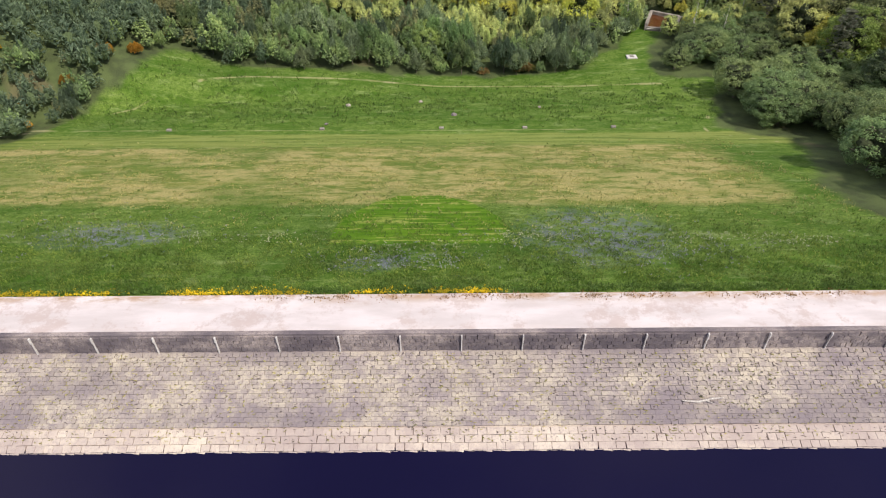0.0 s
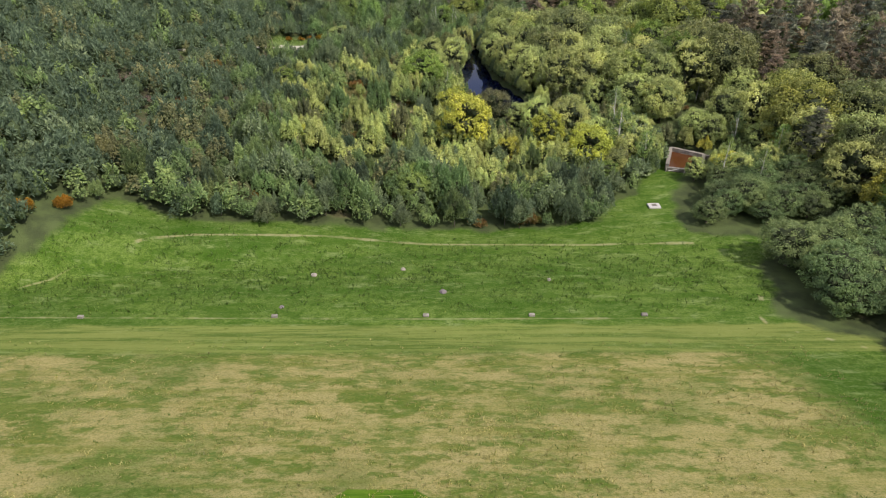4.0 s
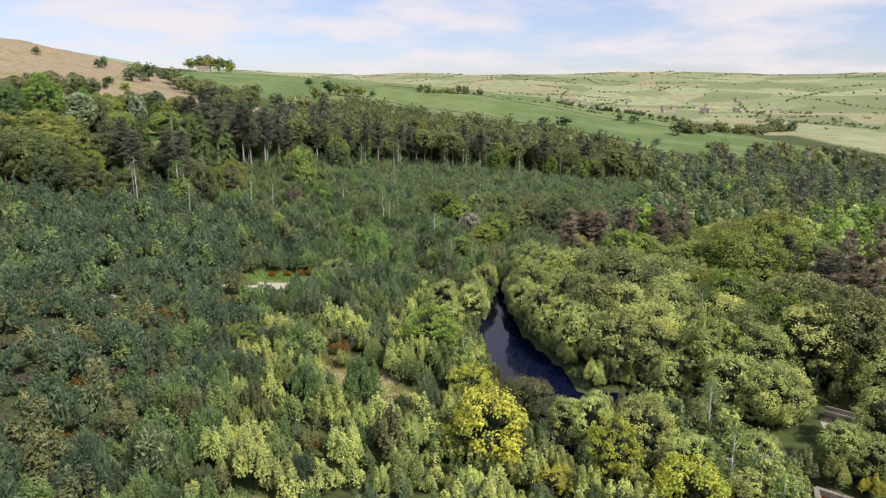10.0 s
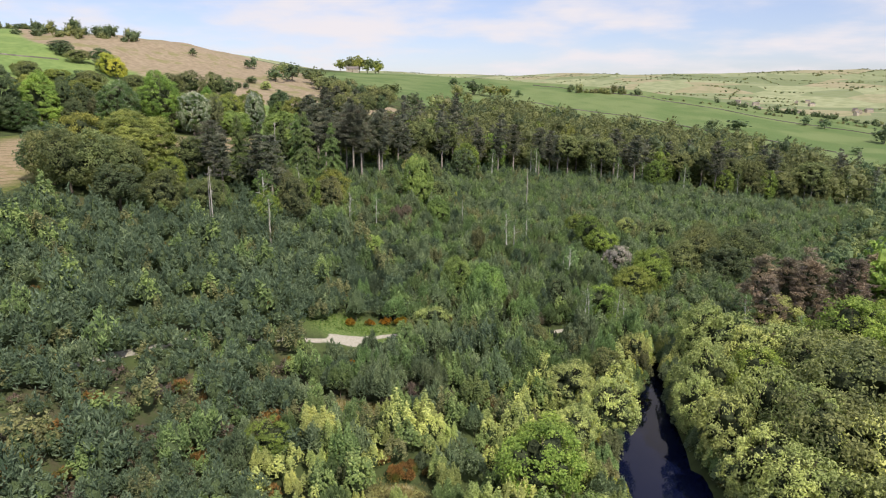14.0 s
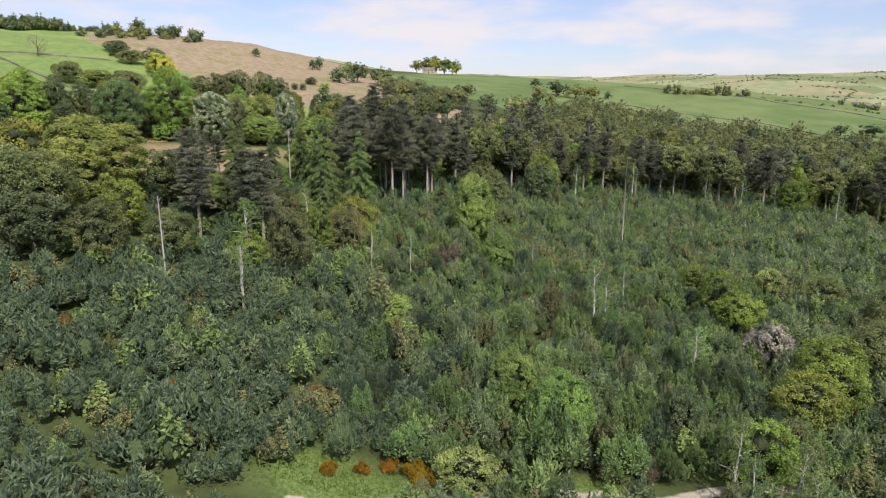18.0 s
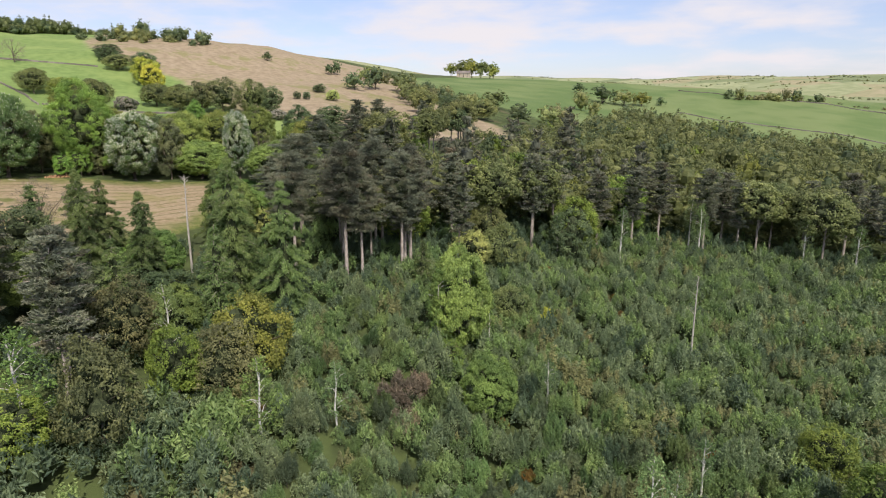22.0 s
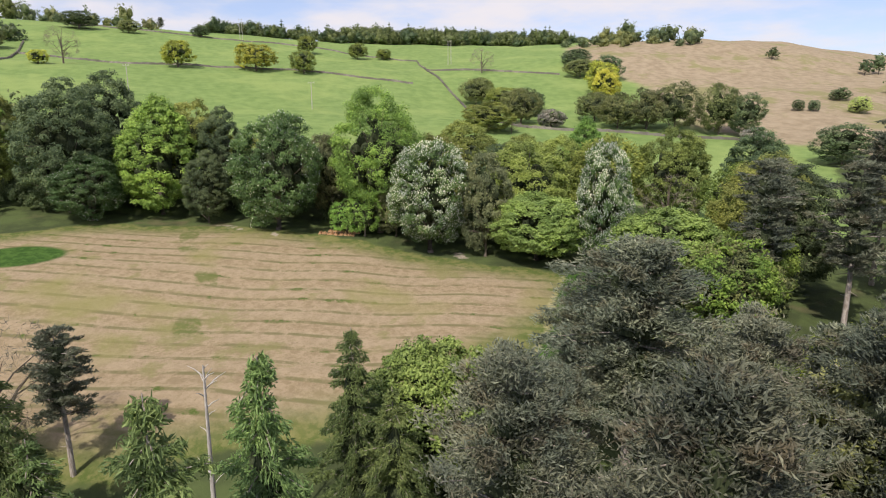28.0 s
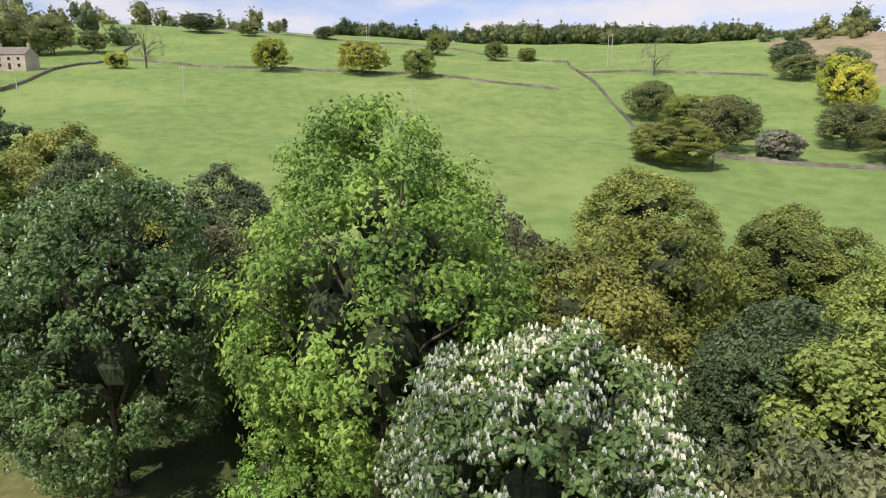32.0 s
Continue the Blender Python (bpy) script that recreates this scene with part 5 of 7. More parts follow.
for x, y in scatter(rng, WOOD_W, 9.0):
    r = rng.random()
    key = "oak" if r < 0.45 else "dark" if r < 0.8 else "lime" if r < 0.92 else "oak_gold"
    if x > -165 and y > 205:
        plant(key, x, y, rng.uniform(0.9, 1.2), group="western wood")
    else:
        deep.append((key, x, y, rng.uniform(0.9, 1.2)))
far_stand(deep, "deep_woods", "dense mixed woodland canopy of oak, pine and birch", clumps=56, per=12, leaf=0.82)
species("birch_thin", "birch_tree", birch, (56, 57), "scrub", "birch_bark", "thin birch with long white stem and few leaves", "birch", high=12, wide=1.7, clear=5.0, clumps=42, per=30, stem=0.14)
# the belt of grown trees between plantation and lawn
BELT = (("sycamore", -129, 281, 17, 21), ("sycamore", -122, 270, 15, 14), ("oak_gold", -139, 271.5, 16, 14), ("big_larch", -113, 309, 17, 9), ("maple", -108, 314, 10, 8), ("dark", -119, 299, 12, 10), ("larch", -104.5, 312, 10, 7), ("maple", -110, 311, 7, 8), ("dark", -106, 307, 8, 8), ("larch", -112, 311, 12, 7), ("oak", -131, 254, 14, 12), ("oak", -117, 256, 10, 9), ("oak", -119, 262, 15, 13), ("oak", -118, 290, 13, 12), ("oak", -124, 252, 15, 13), ("dark", -134, 256, 15, 13), ("lime", -112, 272, 11, 9),
        ("dark", -112, 254, 12, 11), ("oak", -106, 262, 11, 10), ("pine", -109, 288, 20, 9), ("pine", -103, 283, 19, 8), ("pine", -89, 285.5, 22, 8.5), ("pine", -96, 290, 20, 8), ("birch_lit", -88, 279.5, 14.5, 8), ("lime", -86, 277, 10, 7), ("olive_oak", -82, 284.5, 14, 9),
        ("lime", -82.4, 295, 11.5, 6.5), ("oak_gold", -80.6, 306, 12.6, 9.6), ("olive_oak", -79, 300, 11, 9), ("birch_lit", -70.6, 297, 12.5, 5.5), ("dead", -61, 316, 7, 9), ("dead", -58.5, 311.5, 5, 7), ("maple", -62.5, 336, 18.5, 9.5), ("birch_lit", -65, 333, 14.5, 5), ("lime", -60.7, 326.6, 6.7, 7), ("maple", -51.4, 323, 10, 7.4),
        ("lime", -80, 411, 19.5, 14), ("lime", -54, 430, 19.5, 11.5), ("brown_pine", -91, 391, 19, 8), ("big_larch", -88, 322.5, 23, 10.5), ("big_larch", -96, 319.5, 25, 11), ("big_larch", -101, 324, 22, 10), ("big_larch", -111, 304, 20, 9.5), ("big_larch", -104, 309, 19, 9), ("larch", -99, 300, 16, 7), ("larch", -121, 303, 14, 7), ("pine", -122, 311, 11.5, 5), ("snag", -107.9, 321.3, 17.3, 2.2),
        ("larch", -92, 312, 17, 8), ("dark", -104, 298, 11, 9), ("maple", -94, 305, 9, 8), ("dark", -99, 308, 9, 9), ("maple", -112, 296, 9, 9), ("twig_tree", -124, 306, 13, 9), ("birch_thin", -79.7, 267.6, 13, 4), ("oak", -100, 272, 11, 9), ("olive_oak", -94, 297, 12, 9), ("birch", -88, 299, 13, 5),
        ("big_pine", -91, 355, 25, 9.5), ("big_pine", -96, 335, 22.8, 9), ("big_pine", -82.6, 355, 25, 9.5), ("big_pine", -93, 346, 21, 9), ("big_pine", -98, 352, 21, 9), ("big_pine", -87, 362, 22, 9), ("big_pine", -104, 342, 16, 8), ("big_pine", -106, 349.5, 22, 13), ("big_pine", -115, 352, 13, 10), ("maple", -113.5, 337, 12, 10), ("big_larch", -110.5, 330.5, 16, 8), ("lime", -123, 375, 12, 9.5), ("pine", -125, 381, 19, 8), ("pine", -131, 389, 17, 8), ("pine", -120, 389, 20, 8), ("big_larch", -105, 358.5, 17, 9), ("alder", -123, 359.5, 6, 7), ("oak", -114, 366, 9, 9), ("alder", -109, 341, 8, 7), ("big_larch", -106, 332, 15, 8), ("pine", -100, 362, 18, 7.5), ("pine", -94, 372, 19, 8),
        ("maple", -114, 343, 9.5, 8), ("lime", -128, 384, 12, 9), ("oak", -124, 376, 11, 10), ("oak", -70, 374, 11, 10), ("dark", -60, 392, 14, 10), ("alder", -74, 366, 10, 8), ("larch", -77, 350, 10, 6), ("oak", -76, 380, 12, 9))
for key, x, y, h, w in BELT:
    grow(key, x, y, h, w)
grow("big_pine", -87.3, 339, 26, 11, turn=0, seed=71)
grow("big_pine", -84.9, 340.7, 22, 9, turn=90, seed=73)
grow("big_pine", -82, 350.5, 24.5, 10, turn=0, seed=72)
# single trees that stand out of the plantation
SINGLE = (("lime", -3, 320, 12.5, 9), ("lime", 0.5, 317, 9.5, 8.5), ("lime", -8, 332, 9, 7), ("birch_thin", -26, 305, 15, 4), ("birch_thin", -24, 308, 12, 4), ("birch_thin", -22, 319, 10, 3.5), ("oak", -33, 330, 6, 7.5), ("birch_thin", 32, 421.5, 14.7, 4.5), ("birch_thin", -6.7, 292, 11, 5), ("birch_thin", -8.5, 294, 9, 4), ("hawthorn", 5.3, 305, 8, 7),
          ("lime", 14.2, 298, 10.7, 10), ("oak_gold", 9.3, 286, 9.5, 10), ("lime", 14, 292, 10, 9), ("lime", 2.2, 266, 11, 8), ("oak", 6, 271, 9, 8), ("dark", -7.8, 272.5, 10, 6), ("maple", -23.5, 264, 12, 8.2), ("maple", -31.8, 269.5, 11, 7), ("alder", -32, 250.5, 5.5, 7.8), ("dead", -15, 261.5, 4, 6), ("dead", -11, 263, 3.4, 4.5), ("oak", 27, 314, 13, 11.5), ("oak", 38, 318, 12, 13), ("dark", 33, 306, 11, 11), ("oak", 22, 305, 11, 10), ("dark", 44, 334, 12, 12), ("oak", 30, 332, 11, 10),
          ("birch", 0, 251.5, 13.7, 4), ("birch", 6.8, 257, 10.5, 4.5), ("birch", -0.9, 262, 12, 4.5), ("birch", 5.9, 259.5, 12, 4.5), ("oak", -10.5, 248, 6, 6), ("golden", -53.8, 357.5, 5.5, 4), ("maple", -59.5, 285.6, 6, 6.6), ("maple", -34, 277, 6.5, 6), ("lime", -40, 197, 6, 6), ("birch_thin", -45, 330, 9, 3), ("birch", -66, 306, 10, 4), ("birch_lit", -58, 338, 9, 4.5), ("alder", -66, 347, 8, 7), ("oak", -60, 354, 8, 7), ("alder", 8, 344, 7, 6), ("oak", 18, 338, 9, 8), ("lime", 20, 434, 14, 9), ("lime", 50, 436, 14, 9), ("oak", 62, 436, 16, 11), ("oak", 76, 440, 15, 11), ("oak", 90, 442, 15, 12), ("lime", 68, 438, 15, 9),
          ("birch_thin", -36, 430, 15.5, 4.5), ("birch_thin", -33, 426, 15, 4.5), ("birch_thin", -8, 428, 15, 4.5), ("birch_thin", 4, 430, 14, 4.5), ("birch_thin", -50, 407, 15, 4.5), ("birch_thin", -62, 390, 13, 4.5), ("lime", -60, 408, 10, 8), ("birch_thin", 72, 446, 16, 4.5), ("birch_thin", 103, 446, 15, 4.5), ("birch_thin", 56, 436, 15, 4))
for key, x, y, h, w in SINGLE:
    grow(key, x, y, h, w)
UNDER = [(-112, 246), (-84, 280), (-76, 335), (-58, 370), (-76, 378), (-104, 352), (-118, 300), (-124, 262)]
low_under = []
EDGE_N = [(-84, 345), (-44, 426), (30, 432), (30, 446), (-54, 444), (-104, 384), (-112, 345)]
for x, y in np.concatenate([scatter(rng, UNDER, 4.6), scatter(rng, EDGE_N, 3.6)]):
    # mostly darkened willow, so shade below the pines sits in the colour
    p = int(rng.choice([8, 1, 3], p=[0.72, 0.22, 0.06]))
    low_under.append((x, y, rng.uniform(0.7, 1.25), p * 2 + rng.integers(0, 2), p, rng.uniform(0, 6.28)))
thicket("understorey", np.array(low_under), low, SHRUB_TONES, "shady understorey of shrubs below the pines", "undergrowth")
grow("snag", -94, 264.5, 16.5, 1.9, seed=53)
grow("snag", -95.6, 266, 14, 1.8, seed=52)
grow("snag", -27.3, 356, 17.9, 2.0, seed=52)
grow("snag", -79.5, 267, 12, 2.2, seed=53)
# trees round the pond
POND_TREES = (("golden_tree", 7.5, 165, 12, 11.5), ("lime", -2.8, 198.5, 12, 10), ("lime", -3, 206, 9.5, 8), ("olive_oak", 14.3, 172.5, 10.5, 8), ("alder", 20, 171.5, 9, 7), ("golden_tree", 25, 162, 9, 7), ("alder", 23, 168.5, 10, 6.5), ("golden_tree", 16.1, 157, 5.5, 5), ("golden_tree", 32.3, 152, 9.5, 9.5), ("alder", 30.4, 166, 11, 8), ("birch_lit", 39.8, 157.3, 11, 6), ("birch_lit", 43.5, 151, 8, 5), ("alder", 36, 160.5, 8, 7),
              ("birch_lit", 3.4, 191.5, 9, 5.5), ("golden_tree", 5, 183, 7.5, 7), ("olive_oak", 12.5, 179, 7, 6), ("alder", 5.3, 219, 11, 8), ("alder", -1.7, 227, 9, 8), ("oak", 4, 236, 8, 7), ("alder", 9, 244, 9, 6), ("alder", 0.5, 213, 8, 7),
              ("alder", 24.5, 206.5, 12, 9), ("alder", 20.8, 215.5, 12, 8), ("alder", 30.5, 200, 11, 9), ("alder", 36.5, 194, 10, 8), ("alder", 17.5, 222, 11, 6.5), ("alder", 19, 228, 14, 9), ("alder", 20.8, 249, 14, 9), ("alder", 26, 218.5, 15, 10), ("alder", 30, 211, 15, 11), ("alder", 26.5, 201, 12.5, 9), ("alder", 33, 194, 14, 11), ("alder", 39, 196.5, 14.5, 11), ("alder", 47.4, 188.5, 14, 11), ("alder", 64, 189, 15.5, 13), ("alder", 41, 187, 10, 8), ("alder", 52, 175.5, 11, 9), ("alder", 56, 186, 13, 10), ("alder", 36, 224, 15, 11), ("alder", 45, 206, 15, 12), ("alder", 55, 200, 14, 11), ("alder", 28, 238, 14, 10), ("lime", 46.7, 247, 14, 9), ("lime", 60.5, 223, 13, 9), ("lime", 73, 196, 13, 8), ("lime", 66, 241, 15, 10), ("brown_pine", 33.8, 261, 16, 8), ("brown_pine", 40, 272, 17, 9),
              ("maple", -4, 139, 7, 9), ("maple", 2, 138, 5, 6), ("golden_tree", -28, 160, 5, 5), ("lime", 34, 143, 6, 5), ("alder", 37, 148, 6, 5), ("alder", 41, 154, 6.5, 6), ("alder", 45, 162, 7, 6), ("birch", 42, 172, 10, 5), ("birch", 34, 153, 8, 4))
for key, x, y, h, w in POND_TREES:
    grow(key, x, y, h, w)
# bushes that overhang the pond
for i, y in enumerate(np.arange(172, 258, 2.6)):
    mid, half = (float(v) for v in pond_line(np.array([y]))[0:2])
    key = ("fresh", "olive", "golden", "fresh", "willow", "golden", "olive")[i % 7]
    plant(key, mid - half - 0.7 - (i % 3) * 0.5, y, 0.9 + 0.12 * (i % 4), group="bushes round the pond")
    if y > 196:
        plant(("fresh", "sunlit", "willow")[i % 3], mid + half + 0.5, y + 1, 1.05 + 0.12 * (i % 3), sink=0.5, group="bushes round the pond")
for i in range(30):
    a = i * 0.2094
    x, y = 36 + 15.9 * math.cos(a), 184 + 6.7 * math.sin(a)
    if pond_depth(np.array([x]), np.array([y]))[0] < -0.1 and x > 27:
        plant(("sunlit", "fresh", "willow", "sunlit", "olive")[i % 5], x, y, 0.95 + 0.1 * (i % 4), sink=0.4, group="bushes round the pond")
# undergrowth by the basin and the footbridge
UNDER_E = [(50, 161), (58, 166), (56, 190), (90, 196), (104, 150), (84, 140), (72, 149), (60, 152), (58, 157)]
low_e = []
for x, y in scatter(rng, UNDER_E, 3.4):
    if math.hypot(x - 64.5, y - 174) < 6.5 or pond_depth(np.array([x]), np.array([y]))[0] > -0.3:
        continue
    p = int(rng.choice([1, 2, 3, 5, 6], p=[0.35, 0.2, 0.15, 0.1, 0.2]))
    low_e.append((x, y, rng.uniform(0.5, 0.95), p * 2 + rng.integers(0, 2), p, rng.uniform(0, 6.28)))
thicket("outlet_undergrowth", np.array(low_e), low, SHRUB_TONES, "mixed green undergrowth round the pond outlet", "undergrowth")
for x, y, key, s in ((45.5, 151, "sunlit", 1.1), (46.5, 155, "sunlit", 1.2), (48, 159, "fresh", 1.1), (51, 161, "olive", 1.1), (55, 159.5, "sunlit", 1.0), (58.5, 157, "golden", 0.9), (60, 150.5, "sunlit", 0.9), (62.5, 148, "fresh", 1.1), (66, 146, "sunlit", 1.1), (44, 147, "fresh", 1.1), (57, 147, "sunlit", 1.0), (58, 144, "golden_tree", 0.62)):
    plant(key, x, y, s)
# bushes beside the dam
species("bank_willow", "willow_bush", broadleaf, (36, 37), "bank", "bark", "dense grey-green willow bush beside the dam", "bush", high=10, wide=4.8, clear=0.2, slim=0.45, clumps=190, per=34, leaf=0.40)
for poly, gap in (([(46, 127), (62, 124.5), (74, 134), (68, 146), (58, 145), (52, 142), (49, 135)], 3.9), ([(54, 114), (52, 99), (59, 88), (53, 72), (53, 57), (64, 44), (82, 50), (84, 118), (64, 120)], 5.2)):
    for x, y in scatter(rng, poly, gap):
        plant("bank_willow", x + 1.5, y, rng.uniform(0.5, 0.72) if gap < 4 else rng.uniform(0.68, 0.95), tall=rng.uniform(0.75, 0.95), group="bushes beside the dam")
for x, y, key, s in ((74, 116, "pine", 0.7), (80, 104, "dark", 1.0), (82, 92, "dark", 1.0), (84, 78, "oak", 1.0), (90, 110, "pine", 0.8), (78, 124, "golden_tree", 1.1), (60, 160, "alder", 0.7), (64, 157, "birch", 0.8), (58, 163, "alder", 0.7), (68, 154, "alder", 0.7), (56, 141, "birch_lit", 0.9), (61, 137, "birch_lit", 0.85), (52, 144, "alder", 0.45), (59, 142, "alder", 0.6), (65, 144, "alder", 0.65), (70, 148, "birch_lit", 0.8), (46, 163, "alder", 0.6), (86, 126, "dark", 1.0), (95, 95, "pine", 0.85), (72, 142, "pine", 0.7), (80, 140, "oak", 0.9), (74, 152, "birch", 1.0), (68, 146, "birch_lit", 0.9)):
    plant(key, x, y, s)
low_bank = []
for x, y in scatter(rng, [(0, 164), (0, 256), (28, 256), (28, 200), (54, 194), (54, 174), (30, 164)], 1.7):
    d = float(pond_depth(np.array([x]), np.array([y]))[0])
    if -0.85 < d < -0.02:
        p = int(rng.choice([0, 1, 6, 3], p=[0.35, 0.3, 0.2, 0.15]))
        low_bank.append((x, y, rng.uniform(0.26, 0.55), p * 2 + rng.integers(0, 2), p, rng.uniform(0, 6.28)))
thicket("bank_undergrowth", np.array(low_bank), low, SHRUB_TONES, "low willow growth overhanging the pond's edge", "undergrowth", sink=0.3)
for x, y in GORSE:
    plant("gorse", x, y, rng.uniform(0.7, 1.3))

# ---- trees round the lawn ----
for key, x, y, h, w in (("chestnut", -163, 354.2, 17, 12), ("chestnut_dark", -180, 333, 19, 14), ("tall_lime", -173.5, 349, 22.8, 15), ("spire", -197, 314.2, 20, 14.5), ("dark_fine", -200, 299, 23, 15), ("chestnut_dark", -194, 303, 11, 11), ("beech", -158.3, 361.5, 16.3, 8), ("sycamore", -164, 371.5, 16.5, 13.5), ("maple", -154, 368, 10, 13.4),
                        ("spire", -185.5, 395.5, 16.5, 9), ("sycamore", -208, 378, 14.5, 14.5), ("chestnut", -148, 375.5, 18, 7.5), ("maple", -136.3, 377.8, 11.5, 15), ("twig_tree", -160.5, 397, 10.5, 11), ("dark_fine", -198, 325, 19, 9.5), ("lime_small", -172, 346, 7, 6), ("beech", -183, 343, 16, 8), ("beech", -186, 357, 17, 10), ("sycamore", -196, 388, 13, 13)):
    grow(key, x, y, h, w)
for x, y, key, s in ((-205, 320, "oak", 1.1), (-199, 336, "dark", 0.9), (-192, 372, "oak_gold", 0.85), (-180, 386, "oak", 0.85), (-172, 392, "oak_gold", 1.0), (-166, 402, "oak", 1.0), (-156, 412, "dark", 1.0), (-218, 304, "dark", 1.2), (-222, 280, "oak", 1.1), (-150, 402, "lime", 0.9), (-190, 342, "beech", 0.8), (-212, 284, "pine", 0.9), (-140, 398, "oak", 1.0), (-132, 394, "dark", 0.9)):
    key, s = {"dark": ("dark_fine", s * 0.72), "oak": ("sycamore", s * 0.78)}.get(key, (key, s))
    plant(key, x, y, s * 1.25)

ROW = [(-150, 372), (-162, 362), (-174, 351), (-186, 338), (-197, 318), (-201, 303), (-196, 280), (-188, 262), (-205, 252), (-222, 285), (-228, 312), (-214, 338), (-196, 362), (-178, 386), (-156, 392)]
dim = []
for x, y in scatter(rng, ROW, 3.3):
    p = int(rng.choice([0, 1, 2], p=[0.25, 0.6, 0.15]))
    dim.append((x, y, rng.uniform(0.5, 1.0), p * 2 + rng.integers(0, 2), p, rng.uniform(0, 6.28)))
thicket("hedge_bottom", np.array(dim), low, ["dark", "dark", "olive"], "dark undergrowth below the trees beside the lawn", "undergrowth")
for x, y, key, s in ((-174.5, 343.5, "lime_small", 0.5), (-171, 351, "beech", 0.6), (-190, 322, "dark_fine", 0.6), (-203, 309, "dark", 0.9), (-192, 338, "beech", 0.95), (-201, 329, "oak", 1.0), (-210, 303, "dark", 1.1), (-206, 284, "oak", 1.0), (-198, 272, "dark", 1.0), (-184, 352, "dark", 1.1), (-176, 360, "oak", 1.15), (-170, 368, "dark", 1.0)):
    key, s = {"dark": ("dark_fine", s * 0.72), "oak": ("sycamore", s * 0.78)}.get(key, (key, s))
    plant(key, x, y, s)

# ---- trees of the fields ----
for key, x, y, h, w in (("golden_tree", -402.5, 313.5, 12.5, 14.5), ("golden_tree", -402, 348.5, 13, 19), ("oak_gold", -394.3, 370, 11.6, 12.5), ("oak_gold", -505.7, 389.4, 12, 12), ("oak_gold", -487.8, 418.3, 11, 11.5), ("oak_gold", -485.6, 434.3, 7.5, 9.7), ("twig_tree", -409.5, 265.5, 16.8, 14), ("golden_tree", -402.6, 257, 6.2, 8.3),
                        ("oak", -329.3, 433, 12.6, 13.6), ("oak", -283.7, 431, 13.7, 14.5), ("sycamore", -270.5, 412, 10, 17), ("oak_gold", -315, 438, 10.5, 15), ("dark", -302, 443, 11.5, 14), ("hawthorn", -271.7, 437, 6.8, 8.8), ("twig_tree", -391.5, 462.5, 13, 13), ("twig_tree", -265.4, 418.5, 5.5, 6),
                        ("dark", -391, 519, 8.5, 15), ("oak", -361.6, 503.8, 9.5, 15.5), ("dark", -349.5, 512.4, 13.5, 14), ("oak_gold", -341, 440, 10, 12), ("oak", -279.4, 459.7, 11.4, 14), ("oak", -262.4, 458, 12.4, 15), ("dark", -381, 512, 9, 12), ("golden_tree", -327, 494, 15.5, 14), ("golden_tree", -318, 490, 14, 12), ("oak", -337, 500, 11, 12),
                        ("olive_oak", -250, 472, 16.5, 17), ("oak", -240.5, 482, 16.5, 14), ("dark", -234, 487, 14.5, 11), ("olive_oak", -257, 466, 14, 14), ("hawthorn", -225, 481.5, 5, 7.5), ("dark", -194, 480.5, 11.5, 14), ("olive_oak", -176, 484, 10.5, 16), ("oak", -184, 646.5, 13.5, 18), ("dark", -359.5, 628, 8, 7.5),
                        ("dark", -322.5, 654, 9.5, 8), ("dark", -321, 662, 12, 8.5), ("dark", -273, 615, 13, 15), ("oak", -286, 648, 13.5, 14), ("dark", -267, 632, 17, 15), ("oak", -251, 640, 17, 18), ("oak", -240, 626, 14, 13), ("oak", -228, 610, 13, 13), ("oak", -196, 570.5, 14, 15), ("dark", -178, 565, 13.5, 11), ("dark", -267.5, 569, 5.4, 8.2), ("alder", -247, 554.5, 7, 8), ("dark", -256.5, 534, 4.7, 4.4), ("dark", -253.5, 538.5, 4.7, 4.4),
                        ("oak", -215, 598, 12, 14), ("oak", -166, 588, 13, 15), ("dark", -150, 602, 14, 15), ("oak", -134, 612, 14, 15), ("dark", -186, 867, 11, 12.5), ("dark", -151, 813, 17, 22), ("oak", -134, 822, 15, 22), ("oak_gold", -121, 832, 13, 18), ("dark", -107, 849, 9, 9), ("dark", 88.5, 795, 11.5, 15), ("dark", 114, 811, 11.7, 21), ("dark", 198, 912, 11, 12.5), ("dark", 213, 899, 12.3, 15), ("dark", 193, 730, 8.4, 9.5), ("oak", 231, 682, 11.8, 17), ("dark", 247, 831, 19, 22),
                        ("oak", -470, 224, 11, 12), ("oak", -462.7, 210, 18.5, 17), ("dark", -466, 185, 18.5, 24), ("oak", -462, 168, 18.5, 22), ("oak", -352.4, 233.5, 12, 12), ("dark", -566, 251, 12, 22), ("oak", -555.7, 281, 9, 14.5), ("pine", -575, 300, 10, 6), ("dark", -560, 325, 8, 12)):
    grow(key, x, y, h, w, sink=0.5, far=y > 600)
# round clump on the skyline
for i, (h, w) in enumerate(((17, 17), (21, 20), (23, 22), (24, 22), (23, 22), (21, 20), (16, 15))):
    grow("oak" if i % 3 else "oak_gold", -352 + (i - 3) * 9.5, 984 + (i % 3) * 6, h, w, far=True, group="skyline clump")

# ---- the dam's crest, parapet and stone pitching ----
X0, X1 = -120.0, 120.0
crest = sheet("road", X0, X1, 31.9, CREST + 0.35, 0.0, M["gravel"], "pale pinkish gravel track along the dam crest", 241, 5)
crest.data.attributes.new("verge", "FLOAT", "POINT").data.foreach_set("value", np.repeat(np.array([0.25, 0.0, 0.0, 0.3, 1.0], np.float32), 241))
crest["category"] = "road"


